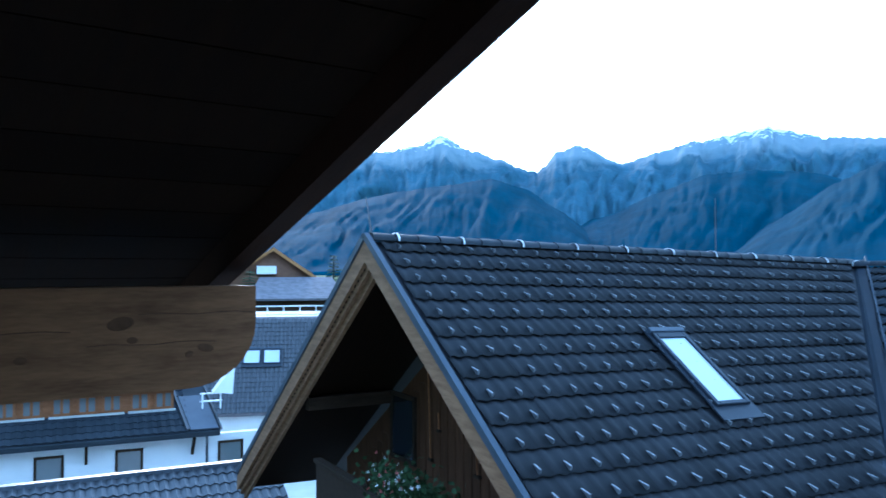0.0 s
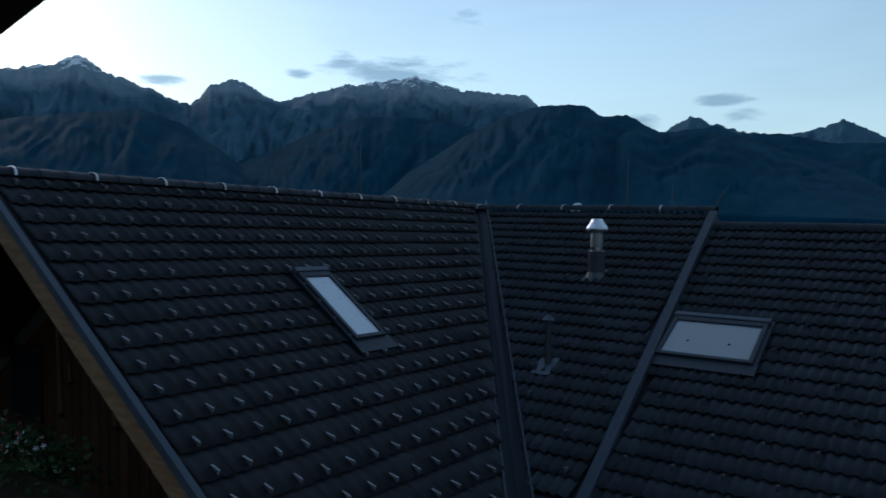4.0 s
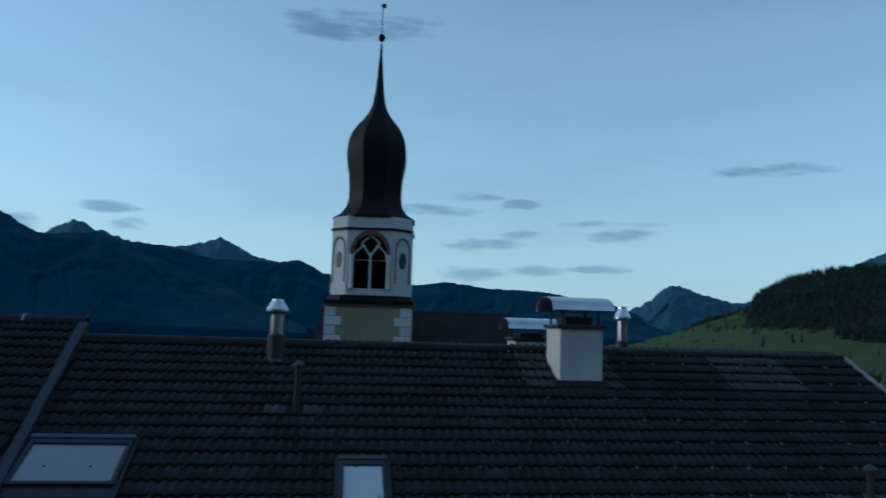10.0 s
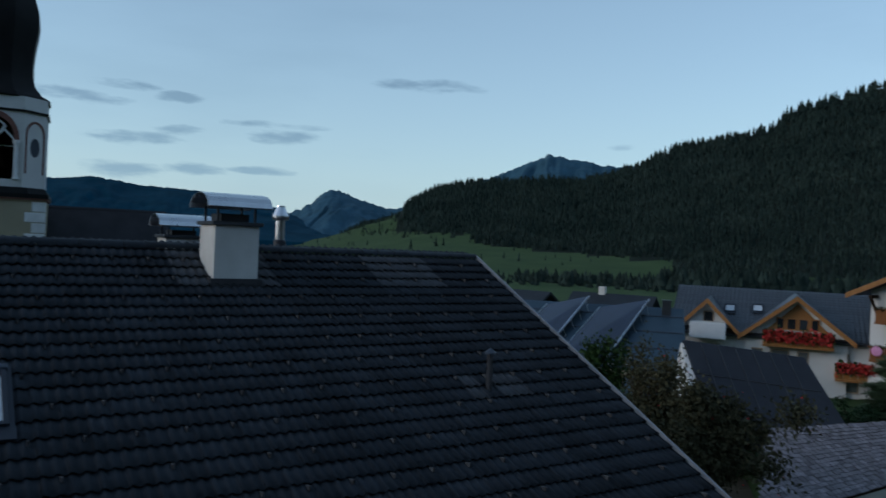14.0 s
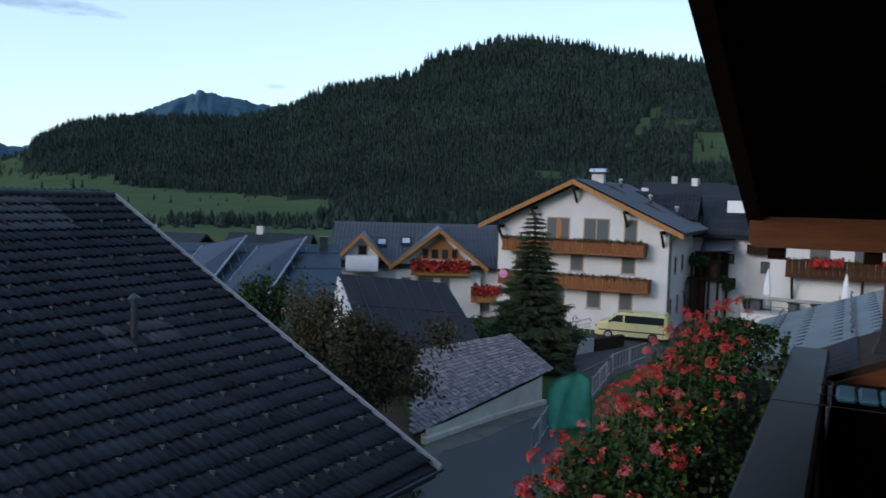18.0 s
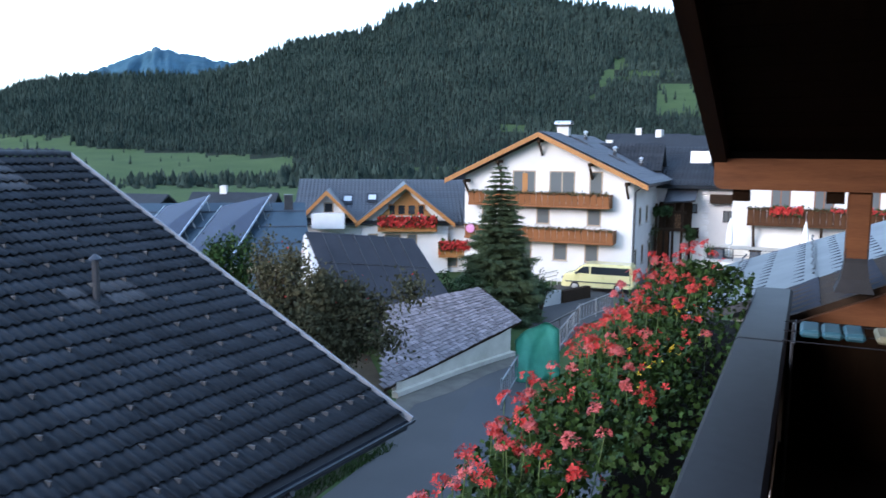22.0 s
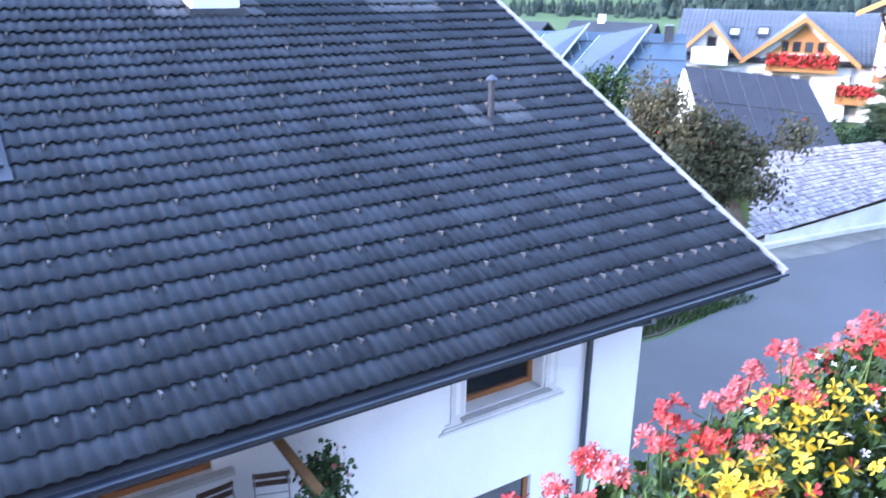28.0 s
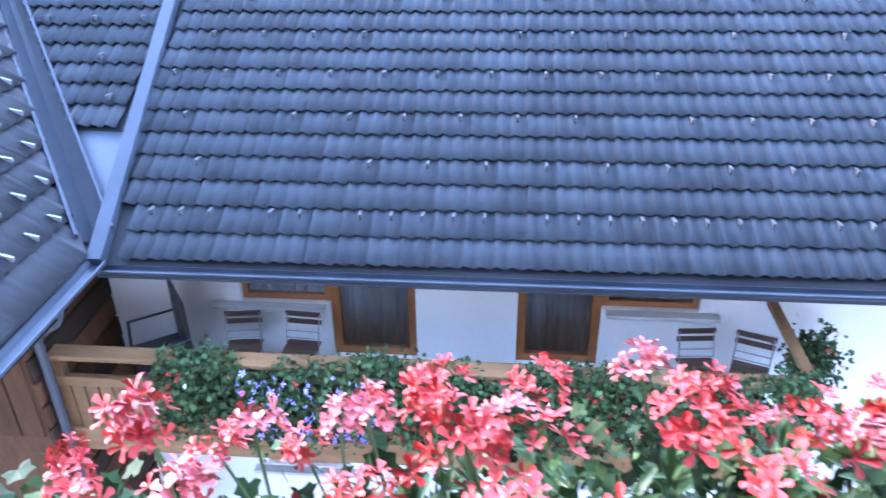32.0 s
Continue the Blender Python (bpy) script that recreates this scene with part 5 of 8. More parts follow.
for sx in (-1, 1):
    for k in range(9):
        w = 0.95 if k % 2 else 0.62
        z = 11.05 - 0.56 * (k + 1)
        x0, x1 = sorted((sx * (TS + 0.03), sx * (TS - w)))
        y1 = -TS + (0.62 if k % 2 else 0.95)
        part("quoin", boxes((x0, x1, -TS - 0.03, y1, z, z + 0.52), bevel=0.02), M_STONE, tower, "pale corner stone")


def octo(bm, half, front, z0, z1, k=1.0):
    """A square prism with cut corners."""
    h, f = half, front
    pts = [(-f, -h), (f, -h), (h, -f), (h, f), (f, h), (-f, h), (-h, f), (-h, -f)]
    a, b = [bm.verts.new((x, y, z0)) for x, y in pts], [bm.verts.new((x * k, y * k, z1)) for x, y in pts]
    bm.faces.new(a[::-1]), bm.faces.new(b)
    for i in range(8):
        bm.faces.new((a[i], a[(i + 1) % 8], b[(i + 1) % 8], b[i]))
    return bm


part("cornice", octo(octo(bmesh.new(), TS + 0.16, TS + 0.1, 11.2, 11.42), TS + 0.1, 1.75, 11.42, 11.75, 0.94), M_ONION, tower, "dark shingled cornice")
part("cornice_line", octo(bmesh.new(), TS + 0.12, TS + 0.06, 11.10, 11.20), M_REDSTONE, tower, "dull red stone line")
BH, BF, BZ0, BZ1 = 2.45, 1.42, 11.75, 16.55


def arch_pts(r, z0, zs, n=12):
    """An arch outline: from the foot on one side over to the other."""
    return [(-r, z0)] + [(-r * math.cos(math.pi * i / n), zs + 1.15 * r * math.sin(math.pi * i / n)) for i in range(n + 1)] + [(r, z0)]


def arch_wall(r, zs):
    bm = bmesh.new()
    inner = arch_pts(r, 12.15, zs)
    prism(bm, [(-BF, 12.15)] + inner + [(BF, 12.15), (BF, BZ1), (-BF, BZ1)], 0, 0.45)
    box(bm, -BF, BF, 0, 0.45, BZ0, 12.15)
    tri_normals(bm)
    return bm


w = part("belfry_wall", arch_wall(1.0, 14.3), M_PLASTER, tower)
w.matrix_basis = pose(0, -BH, 0)
part("belfry_wall", boxes((-BF, BF, BH - 0.45, BH, BZ0, BZ1)), M_PLASTER, tower)
# dark sheet added behind the arch to stand for the unlit belfry
part("belfry_lining", boxes((-1.9, 1.9, 0.9, 1.0, BZ0, BZ1)), M_WOOD_OLD, tower)
for sx in (-1, 1):
    part("belfry_wall", boxes((sx * BH, sx * (BH - 0.45), -BF, BF, BZ0, BZ1)), M_PLASTER, tower)
    for sy in (-1, 1):
        bm = bmesh.new()
        prism(bm, [(sx * BF, sy * BH), (sx * BH, sy * BF), (sx * (BH - 0.45), sy * (BF - 0.2)), (sx * (BF - 0.2), sy * (BH - 0.45))], BZ0, BZ1, Matrix(((1, 0, 0, 0), (0, 0, 1, 0), (0, 1, 0, 0), (0, 0, 0, 1))))
        tri_normals(bm)
        part("belfry_wall", bm, M_PLASTER, tower)
        # painted blind arch and medallion on each cut corner
        m = Matrix.Translation((sx * (BF + BH) / 2, sy * (BF + BH) / 2, 0)) @ Matrix.Rotation(math.atan2(sx, -sy), 4, "Z")
        bm = bmesh.new()
        o = arch_pts(0.62, 12.5, 14.6)
        i_ = [(x * 0.84, z - (0.12 if z > 14 else 0)) for x, z in o]
        f_, g_ = [bm.verts.new((x, -0.03, z)) for x, z in o], [bm.verts.new((x, -0.03, z)) for x, z in i_]
        for q in range(len(o) - 1):
            bm.faces.new((f_[q], f_[q + 1], g_[q + 1], g_[q]))
        r_ = bmesh.ops.extrude_face_region(bm, geom=list(bm.faces))
        bmesh.ops.translate(bm, vec=(0, 0.05, 0), verts=[v for v in r_["geom"] if isinstance(v, bmesh.types.BMVert)])
        tri_normals(bm)
        part("blind_arch", bm, M_REDSTONE, tower).matrix_basis = m
        bm = bmesh.new()
        lathe(bm, [(0.3, 0), (0.3, 0.02)], 16)
        bmesh.ops.transform(bm, matrix=pose(0, 0, 13.9, 90) @ Matrix.Diagonal((1, 1.7, 1, 1)), verts=bm.verts)
        part("medallion", bm, M_SHEET, tower, "grey-blue painted medallion").matrix_basis = m
# red arch frame and tracery
for rz in (0,):
    R2 = Matrix.Rotation(radians(rz), 4, "Z") @ pose(0, -BH, 0)
    bm = bmesh.new()
    o, i_ = arch_pts(1.22, 12.15, 14.3), arch_pts(0.98, 12.15, 14.3)
    f_, g_ = [bm.verts.new((x, -0.07, z)) for x, z in o], [bm.verts.new((x, -0.07, z)) for x, z in i_]
    for q in range(len(o) - 1):
        bm.faces.new((f_[q], f_[q + 1], g_[q + 1], g_[q]))
    r_ = bmesh.ops.extrude_face_region(bm, geom=list(bm.faces))
    bmesh.ops.translate(bm, vec=(0, 0.30, 0), verts=[v for v in r_["geom"] if isinstance(v, bmesh.types.BMVert)])
    tri_normals(bm)
    part("arch_frame", bm, M_REDSTONE, tower, "red stone arch frame").matrix_basis = R2
    tracery = part("tracery", boxes((-0.07, 0.07, 0.12, 0.26, 12.15, 14.2), bevel=0.01), M_STONE, tower, "pale stone tracery")
    tracery.matrix_basis = R2
    for s in (-1, 1):
        for p0, p1, wd in (((0, 14.1), (0.55, 14.95), 0.12), ((0.98, 14.25), (0.5, 14.75), 0.10), ((0.5, 14.75), (0, 14.2), 0.10), ((0.55, 14.95), (0, 15.4), 0.10)):
            part("tracery_bar", bar(bmesh.new(), (s * p0[0], 0.19, p0[1]), (s * p1[0], 0.19, p1[1]), wd, wd), M_STONE, tracery)
    for s in (-1, 1):
        part("column", lathe(bmesh.new(), [(0.16, 12.15), (0.12, 12.4), (0.12, 13.9), (0.18, 14.05), (0.18, 14.2)], 10, (s * 1.1, -0.08, 0)), M_STONE, tower).matrix_basis = R2
    part("crossbar", boxes((-1.0, 1.0, 0.1, 0.14, 13.85, 13.9)), M_STEEL, tower).matrix_basis = R2
part("string_course", octo(bmesh.new(), BH + 0.09, BF + 0.04, 15.72, 15.84), M_ONION, tower, "dark string course")
part("belfry_floor", octo(bmesh.new(), BH - 0.46, BF - 0.2, 11.75, 11.95), M_WOOD_OLD, tower)
bell = part("bell", lathe(bmesh.new(), [(0.62, 12.9), (0.55, 13.0), (0.4, 13.5), (0.3, 13.8), (0.1, 13.9)], 16), M_WOOD_OLD, tower, "dark bronze bell", smooth=True)
part("bell_yoke", boxes((-2.0, 2.0, -0.1, 0.1, 13.9, 14.1)), M_WOOD_OLD, tower)
bm = bmesh.new()
ONION = ((2.74, 0.0), (2.76, 0.08), (2.30, 0.34), (1.93, 0.80), (1.78, 1.35), (1.76, 1.95), (1.81, 2.75), (1.96, 3.65), (2.02, 4.3), (1.95, 5.05), (1.74, 5.65), (1.42, 6.15), (1.03, 6.6), (0.70, 7.05), (0.47, 7.6), (0.33, 8.4), (0.23, 9.3), (0.12, 10.8), (0.05, 11.85))
lathe(bm, [(r_o, 16.52 + z_o) for r_o, z_o in ONION], 8)
for e in bm.edges:
    e.smooth = abs(e.verts[0].co.z - e.verts[1].co.z) < 1e-4
part("spire", bm, M_ONION, tower, "black shingled onion spire", smooth=True)
part("ball", lathe(bmesh.new(), [(0.02, 28.45), (0.16, 28.52), (0.23, 28.72), (0.16, 28.92), (0.02, 29.0)], 14), M_ONION, tower, smooth=True)
part("finial", tube(bmesh.new(), [(0, 0, 28.9), (0, 0, 31.0)], 0.025, 6), M_ONION, tower)
part("weather_vane", boxes((-0.05, 0.22, -0.01, 0.01, 30.75, 31.05), (-0.2, -0.05, -0.01, 0.01, 30.88, 30.95)), M_ONION, tower)
nave = thing("church_nave", "long dark roof of the church behind the tower", "church", pose(4, 52, 0, 0, 0, -7))
bm = bmesh.new()
slab(bm, [(-5.5, -6, 4.5), (7.5, -6, 4.5), (7.5, 0, 11.05), (-5.5, 0, 11.05)], 0.2)
slab(bm, [(-5.5, 0, 11.05), (7.5, 0, 11.05), (7.5, 6, 4.5), (-5.5, 6, 4.5)], 0.2)
part("roof", bm, M_TILE_W, nave)
part("wall", boxes((-5.2, 7.2, -5.6, 5.6, 0, 4.8)), M_PLASTER, nave)


# ---- guesthouse helpers ----
def plain_window(parent, u0, u1, z0, z1, frame_mat=None, leaves=2, y=0.0, curtain=True):
    """A window of a far facade: reveal, frame, mullions and panes, looking to -y."""
    w = new("window")
    w.parent, w.matrix_basis = parent, pose((u0 + u1) / 2, y, z0)
    hw, h, t = (u1 - u0) / 2, z1 - z0, 0.09
    fm = frame_mat or M_GREYFRAME
    bm = boxes((-hw, -hw + t, -0.03, 0.05, 0, h), (hw - t, hw, -0.03, 0.05, 0, h), (-hw + t, hw - t, -0.03, 0.05, 0, t), (-hw + t, hw - t, -0.03, 0.05, h - t, h))
    for k in range(1, leaves):
        c = -hw + 2 * hw * k / leaves
        box(bm, c - t / 2, c + t / 2, -0.026, 0.046, t, h - t)
    part("frame", bm, fm, w)
    part("pane", boxes((-hw + t, hw - t, -0.012, 0.0, t, h - t)), M_GLASS2 if curtain else M_GLASS, w)
    part("sill", boxes((-hw - 0.06, hw + 0.06, -0.12, 0.0, -0.07, 0.0)), M_CONC, w)
    return w


M_GREYFRAME = mat("beige_window_frame", (0.30, 0.23, 0.16), (0.40, 0.31, 0.22), rough=0.6, scale=3, fine=20, bump=0.05)
M_GLASS2 = glass("curtained_glass", (0.12, 0.135, 0.14), 0.08)


def flower_row(parent, u0, u1, y, z, seed, petal=None, n=None, leaf=M_LEAF_DK, size=1.0):
    """Hanging balcony plants far away: leaves and petals as small clumps."""
    rr = random.Random(seed)
    quad = [(-0.5, 0, -0.5), (0.5, 0, -0.5), (0.5, 0.1, 0.5), (-0.5, -0.1, 0.5)]
    n = n or int((u1 - u0) * 60)
    ms = [Matrix.Translation((rr.uniform(u0, u1), y + rr.uniform(-0.18, 0.12), z + rr.gauss(0, 0.09) * size)) @ Euler((rr.uniform(-1, 1), rr.uniform(-1, 1), rr.uniform(0, 6))).to_matrix().to_4x4() @
          Matrix.Scale(rr.uniform(0.07, 0.14) * size, 4) for _ in range(n)]
    many("foliage", quad, [(0, 1, 2, 3)], ms, leaf, parent)
    if petal:
        ms = [Matrix.Translation((rr.uniform(u0, u1), y - rr.uniform(0.05, 0.25), z + rr.gauss(0.0, 0.10) * size)) @ Euler((rr.uniform(-1, 1), rr.uniform(-1, 1), rr.uniform(0, 6))).to_matrix().to_4x4() @
              Matrix.Scale(rr.uniform(0.06, 0.12) * size, 4) for _ in range(int(n * 0.8))]
        many("blossoms", quad, [(0, 1, 2, 3)], ms, petal, parent, label="red blossoms")


def balcony_on(parent, u0, u1, z0, h, depth, wood, seed, petal=None, flowers=True, flare=0.12):
    b = new("balcony")
    b.parent = parent
    part("deck", boxes((u0, u1, -depth, 0, z0 - 0.14, z0)), wood, b)
    n = int((u1 - u0) / 0.42)
    w = (u1 - u0) / n
    me = mesh_of("panel", prism(bmesh.new(), [(0.012, 0), (w - 0.012, 0), (w - 0.012, h), (0.012, h)], 0, 0.035, Matrix(((1, 0, 0, 0), (0, 1, -flare / h, 0), (0, 0, 1, 0), (0, 0, 0, 1)))), wood)
    for k in range(n):
        ob = new("panel", me)
        ob.parent, ob.matrix_basis = b, pose(u0 + k * w, -depth - 0.03, z0)
    for s in (u0, u1):
        part("side_panel", prism(bmesh.new(), [(s - 0.02, z0), (s + 0.02, z0), (s + 0.02, z0 + h), (s - 0.02, z0 + h)], -depth, 0), wood, b)
    part("handrail", boxes((u0 - 0.08, u1 + 0.08, -depth - flare - 0.09, -depth - flare + 0.06, z0 + h, z0 + h + 0.07), bevel=0.01), wood, b)
    part("base_rail", boxes((u0 - 0.04, u1 + 0.04, -depth - 0.08, -depth + 0.04, z0 - 0.16, z0), bevel=0.01), wood, b)
    if flowers:
        flower_row(b, u0, u1, -depth - flare - 0.05, z0 + h + (-0.06 if petal else 0.06), seed, petal, int((u1 - u0) * (190 if petal else 75)), leaf=M_LEAF_DK if petal else M_LEAF_BR, size=(1.1 if u1 - u0 > 8 else 1.8) if petal else 0.8)
    return b


def roof_pair(parent, u0, um, u1, y0, y1, ze0, zr, ze1, material, th=0.22):
    """A gable roof over a facade along x: two slopes, bargeboards and a ridge."""
    bm = bmesh.new()
    slab(bm, [(u0, y0, ze0), (um, y0, zr), (um, y1, zr), (u0, y1, ze0)], th)
    r = part("roof", bm, material, parent)
    bm = bmesh.new()
    slab(bm, [(um, y0, zr), (u1, y0, ze1), (u1, y1, ze1), (um, y1, zr)], th)
    r2 = part("roof", bm, material, parent)
    for (a, za), (b, zb), pr_ in (((u0, ze0), (um, zr), r), ((um, zr), (u1, ze1), r2)):
        bm = bmesh.new()
        prism(bm, [(a, za - 0.02), (b, zb - 0.02), (b, zb - 0.38), (a, za - 0.38)], y0 - 0.05, y0 + 0.03)
        tri_normals(bm)
        part("bargeboard", bm, M_WOOD_OR, pr_, "orange larch bargeboard")
    return r, r2


def tile_rows(parent, p0, across, up, n_across, n_up, w, g, material, amp=0.05):
    """A cheap tiled surface for a far roof: one strip a course, wavy across."""
    base = plane_m(p0, across, up)
    seg = 4
    v, f = [], []
    for j in range(n_up):
        s = len(v)
        for i in range(n_across * seg + 1):
            h = amp * (0.5 + 0.5 * math.cos(2 * math.pi * i / seg))
            v += [base @ Vector((i * w / seg, j * g, h + 0.03)), base @ Vector((i * w / seg, j * g + g + 0.03, h)), base @ Vector((i * w / seg, j * g, h))]
        for i in range(n_across * seg):
            f += [(s + 3 * i, s + 3 * i + 3, s + 3 * i + 4, s + 3 * i + 1), (s + 3 * i + 2, s + 3 * i + 5, s + 3 * i + 3, s + 3 * i)]
    me = bpy.data.meshes.new("tile_course")
    me.from_pydata(v, [], f)
    me.materials.append(material)
    ob = new("tile_course", me)
    ob.parent = parent
    return tagged(ob, "", "", "", "stuff")


# ---- white guesthouse with two wooden balconies ----
HA, HB = Vector((53.8, 29.15, 0)), Vector((55.3, 16.2, 0))
HM = frame_m(HA, HB - HA, None) @ Matrix.Diagonal(((HB - HA).length / 12.5, 1, 1, 1))
hotel = thing("guesthouse", "white three-storey guesthouse with wooden balconies and dark roof", "guesthouse", HM)
bm = bmesh.new()
prism(bm, [(0, 0), (12.5, 0), (12.5, 7.72), (5.95, 10.75), (0, 7.85)], 0, 16)
tri_normals(bm)
part("wall", bm, M_PLASTER, hotel, "white plastered walls")
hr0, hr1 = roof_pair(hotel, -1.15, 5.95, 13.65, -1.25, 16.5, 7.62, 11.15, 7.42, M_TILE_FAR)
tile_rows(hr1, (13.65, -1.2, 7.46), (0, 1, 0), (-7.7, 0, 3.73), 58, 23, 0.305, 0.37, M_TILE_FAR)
slope_z = lambda u: 11.15 - (u - 5.95) * 0.484
for u0, u1 in ((3.75, 5.5), (6.5, 8.4), (9.4, 10.35)):
    plain_window(hotel, u0, u1, 6.0, 8.3, None, 2 if u1 - u0 > 1.2 else 1)
part("door_panel", boxes((4.5, 4.9, -0.05, -0.035, 5.9, 8.1)), M_WOOD_OR, hotel, "orange wooden door leaf")
for u0, u1, c in ((1.4, 2.4, True), (5.6, 6.6, True), (9.3, 10.3, True)):
    plain_window(hotel, u0, u1, 4.3, 5.55, None, 1)
for u0, u1 in ((4.3, 5.3), (6.9, 7.95), (9.2, 10.2)):
    plain_window(hotel, u0, u1, 1.6, 2.95, None, 1)
balcony_on(hotel, 0.75, 11.05, 5.80, 0.85, 1.15, M_WOOD_RED, 31)
balcony_on(hotel, 0.5, 11.4, 3.22, 0.85, 1.15, M_WOOD_RED, 32)
sideM = Matrix(((0, -1, 0, 12.5), (1, 0, 0, 0), (0, 0, 1, 0), (0, 0, 0, 1)))
for y0, z0, w_, h_ in ((3.0, 4.3, 0.9, 1.3), (6.2, 4.3, 0.9, 1.3), (1.6, 1.2, 0.8, 1.4), (4.6, 1.2, 0.8, 1.4), (8.2, 0.3, 1.2, 2.1)):
    w = plain_window(hotel, 0, w_, z0, z0 + h_, None, 1)
    w.matrix_basis = sideM @ pose(y0, 0, z0)
part("downpipe", tube(bmesh.new(), [(13.3, -0.4, 7.4), (12.65, -0.12, 6.9), (12.62, -0.12, 0)], 0.07, 6), M_SHEET_DK, hotel)
for u, z in ((0.35, 7.5), (5.95, 10.55), (12.15, 7.5), (2.9, 9.0), (9.6, 8.85)):
    bm = bmesh.new()
    bar(bm, (u, 0, z - 1.1), (u, -1.0, z - 0.15), 0.14, 0.16)
    box(bm, u - 0.1, u + 0.1, -1.15, 0, z - 0.16, z + 0.06)
    part("bracket", bm, M_WOOD_OLD, hotel, "dark timber bracket")
part("ornament", lathe(bmesh.new(), [(0.28, 0), (0.34, 0.04), (0.1, 0.12)], 12), mat("pink_ornament", (0.6, 0.2, 0.42), (0.7, 0.32, 0.5), rough=0.6), hotel, "round pink flower ornament").matrix_basis = pose(1.0, -1.4, 3.85, 90)
hc_ = chimney((0, 0, 0), 0.9, 0.7, 0.75, "small plastered chimney on the guesthouse ridge", 0.25)
hc_.matrix_world = HM @ pose(6.2, 5.0, 10.95)
for u, y in ((6.9, 9.5), (9.6, 8.0), (11.4, 9.6)):
    t = steel_vent((0, 0, 0), 0.85, "steel vent pipe on the guesthouse roof", 0.11)
    t.matrix_world = HM @ pose(u, y, slope_z(u))
for u, y in ((7.4, 5.6), (10.2, 6.0)):
    t = roof_window(pose(0, 0, 0), 0.8, 1.3, "roof window in the guesthouse roof", M_SKYGLASS)
    t.matrix_world = HM @ plane_m((u + 0.6, y, slope_z(u + 0.6) + 0.05), (0, 1, 0), (-7.7, 0, 3.73))
# dormer on the right slope, ridge across
bm = bmesh.new()
slab(bm, [(7.4, 12.3, 10.5), (12.9, 12.3, 10.5), (12.9, 10.4, 8.2), (7.4, 10.4, 8.2)], 0.15)
slab(bm, [(7.4, 12.3, 10.5), (12.9, 12.3, 10.5), (12.9, 14.2, 8.2), (7.4, 14.2, 8.2)], 0.15)
part("dormer_roof", bm, M_TILE, hotel)
tile_rows(hotel, (7.4, 10.38, 8.24), (1, 0, 0), (0, 1.9, 2.3), 18, 8, 0.305, 0.37, M_TILE)
part("dormer_front", prism(bmesh.new(), [(10.7, 7.4), (13.9, 7.4), (13.9, 8.3), (12.3, 10.3), (10.7, 8.3)], 12.4, 12.55, Matrix(((0, 1, 0, 0), (1, 0, 0, 0), (0, 0, 1, 0), (0, 0, 0, 1)))), M_WOOD_BROWN, hotel)
# stepped roof edges seen behind the ridge
for k in range(3):
    part("roof_edge", boxes((3.6 - 1.3 * k, 5.2 - 1.3 * k, 3.5, 6.5, 9.6 - 0.62 * k, 9.75 - 0.62 * k), m=None), M_WOOD_OLD, hotel)

# ---- long chalet with two cross gables ----
CA, CB = Vector((47.32, 40.34, 0)), Vector((54.65, 29.7, 0))
CM = frame_m(CA, CB - CA, None)
chalet = thing("chalet", "white chalet with two orange-edged gables and a flowered balcony", "chalet", CM)
part("wall", boxes((0.3, 15.5, 0.4, 9, 0, 4.3)), M_PLASTER, chalet)
bm = bmesh.new()
slab(bm, [(-1.5, -0.4, 4.0), (15.5, -0.4, 4.0), (15.5, 5.5, 7.2), (0.2, 5.5, 7.2)], 0.2)
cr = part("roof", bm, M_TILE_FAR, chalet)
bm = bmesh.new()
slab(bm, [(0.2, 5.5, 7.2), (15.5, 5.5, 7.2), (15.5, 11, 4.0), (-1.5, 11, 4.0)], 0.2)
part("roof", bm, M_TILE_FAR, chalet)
for um, half, zr, yy in ((2.1, 2.2, 6.6, -0.6), (8.25, 3.75, 7.15, -0.9)):
    ze = zr - half * (1.08 if half < 3 else 0.82)
    bm = bmesh.new()
    prism(bm, [(um - half + 0.35, 0), (um + half - 0.35, 0), (um + half - 0.35, ze + 0.1), (um, zr - 0.35), (um - half + 0.35, ze + 0.1)], yy + 0.8, yy + 1.1)
    tri_normals(bm)
    part("gable_wall", bm, M_PLASTER, chalet)
    roof_pair(chalet, um - half - 0.15, um, um + half + 0.15, yy, 6.0, ze, zr, ze, M_TILE_FAR, 0.16)
part("gable_cladding", prism(bmesh.new(), [(6.2, 4.5), (10.5, 4.5), (8.35, 6.55)], -0.16, -0.11), M_WOOD_OR, chalet, "orange timber gable field")
for u0, u1 in ((6.9, 7.5), (7.6, 8.3), (8.4, 9.1), (9.2, 9.8)):
    plain_window(chalet, u0, u1, 4.6, 5.5, M_WOOD_OR, 1, -0.18, curtain=False)
balcony_on(chalet, 6.1, 10.7, 3.55, 0.75, 0.9, M_WOOD_OR, 41, M_RED, flare=0.1)
part("balcony_box", boxes((0.95, 3.5, -1.0, 0.2, 3.6, 4.8), bevel=0.02), M_WHITE, chalet, "plain white balcony front")
plain_window(chalet, 1.8, 2.6, 4.75, 5.6, M_GREYFRAME, 1, 0.18, curtain=False)
for u0, u1 in ((5.3, 6.1), (6.6, 7.9), (8.4, 9.2), (11.0, 11.8)):
    plain_window(chalet, u0, u1, 2.2, 3.15, M_GREYFRAME, 1, -0.12 if u0 > 5 and u1 < 11 else 0.38)
balcony_on(chalet, 10.9, 14.6, 1.5, 0.9, 0.9, M_WOOD_OR, 42, M_RED)
plain_window(chalet, 11.5, 12.5, 0.4, 1.3, M_GREYFRAME, 1, 0.38)
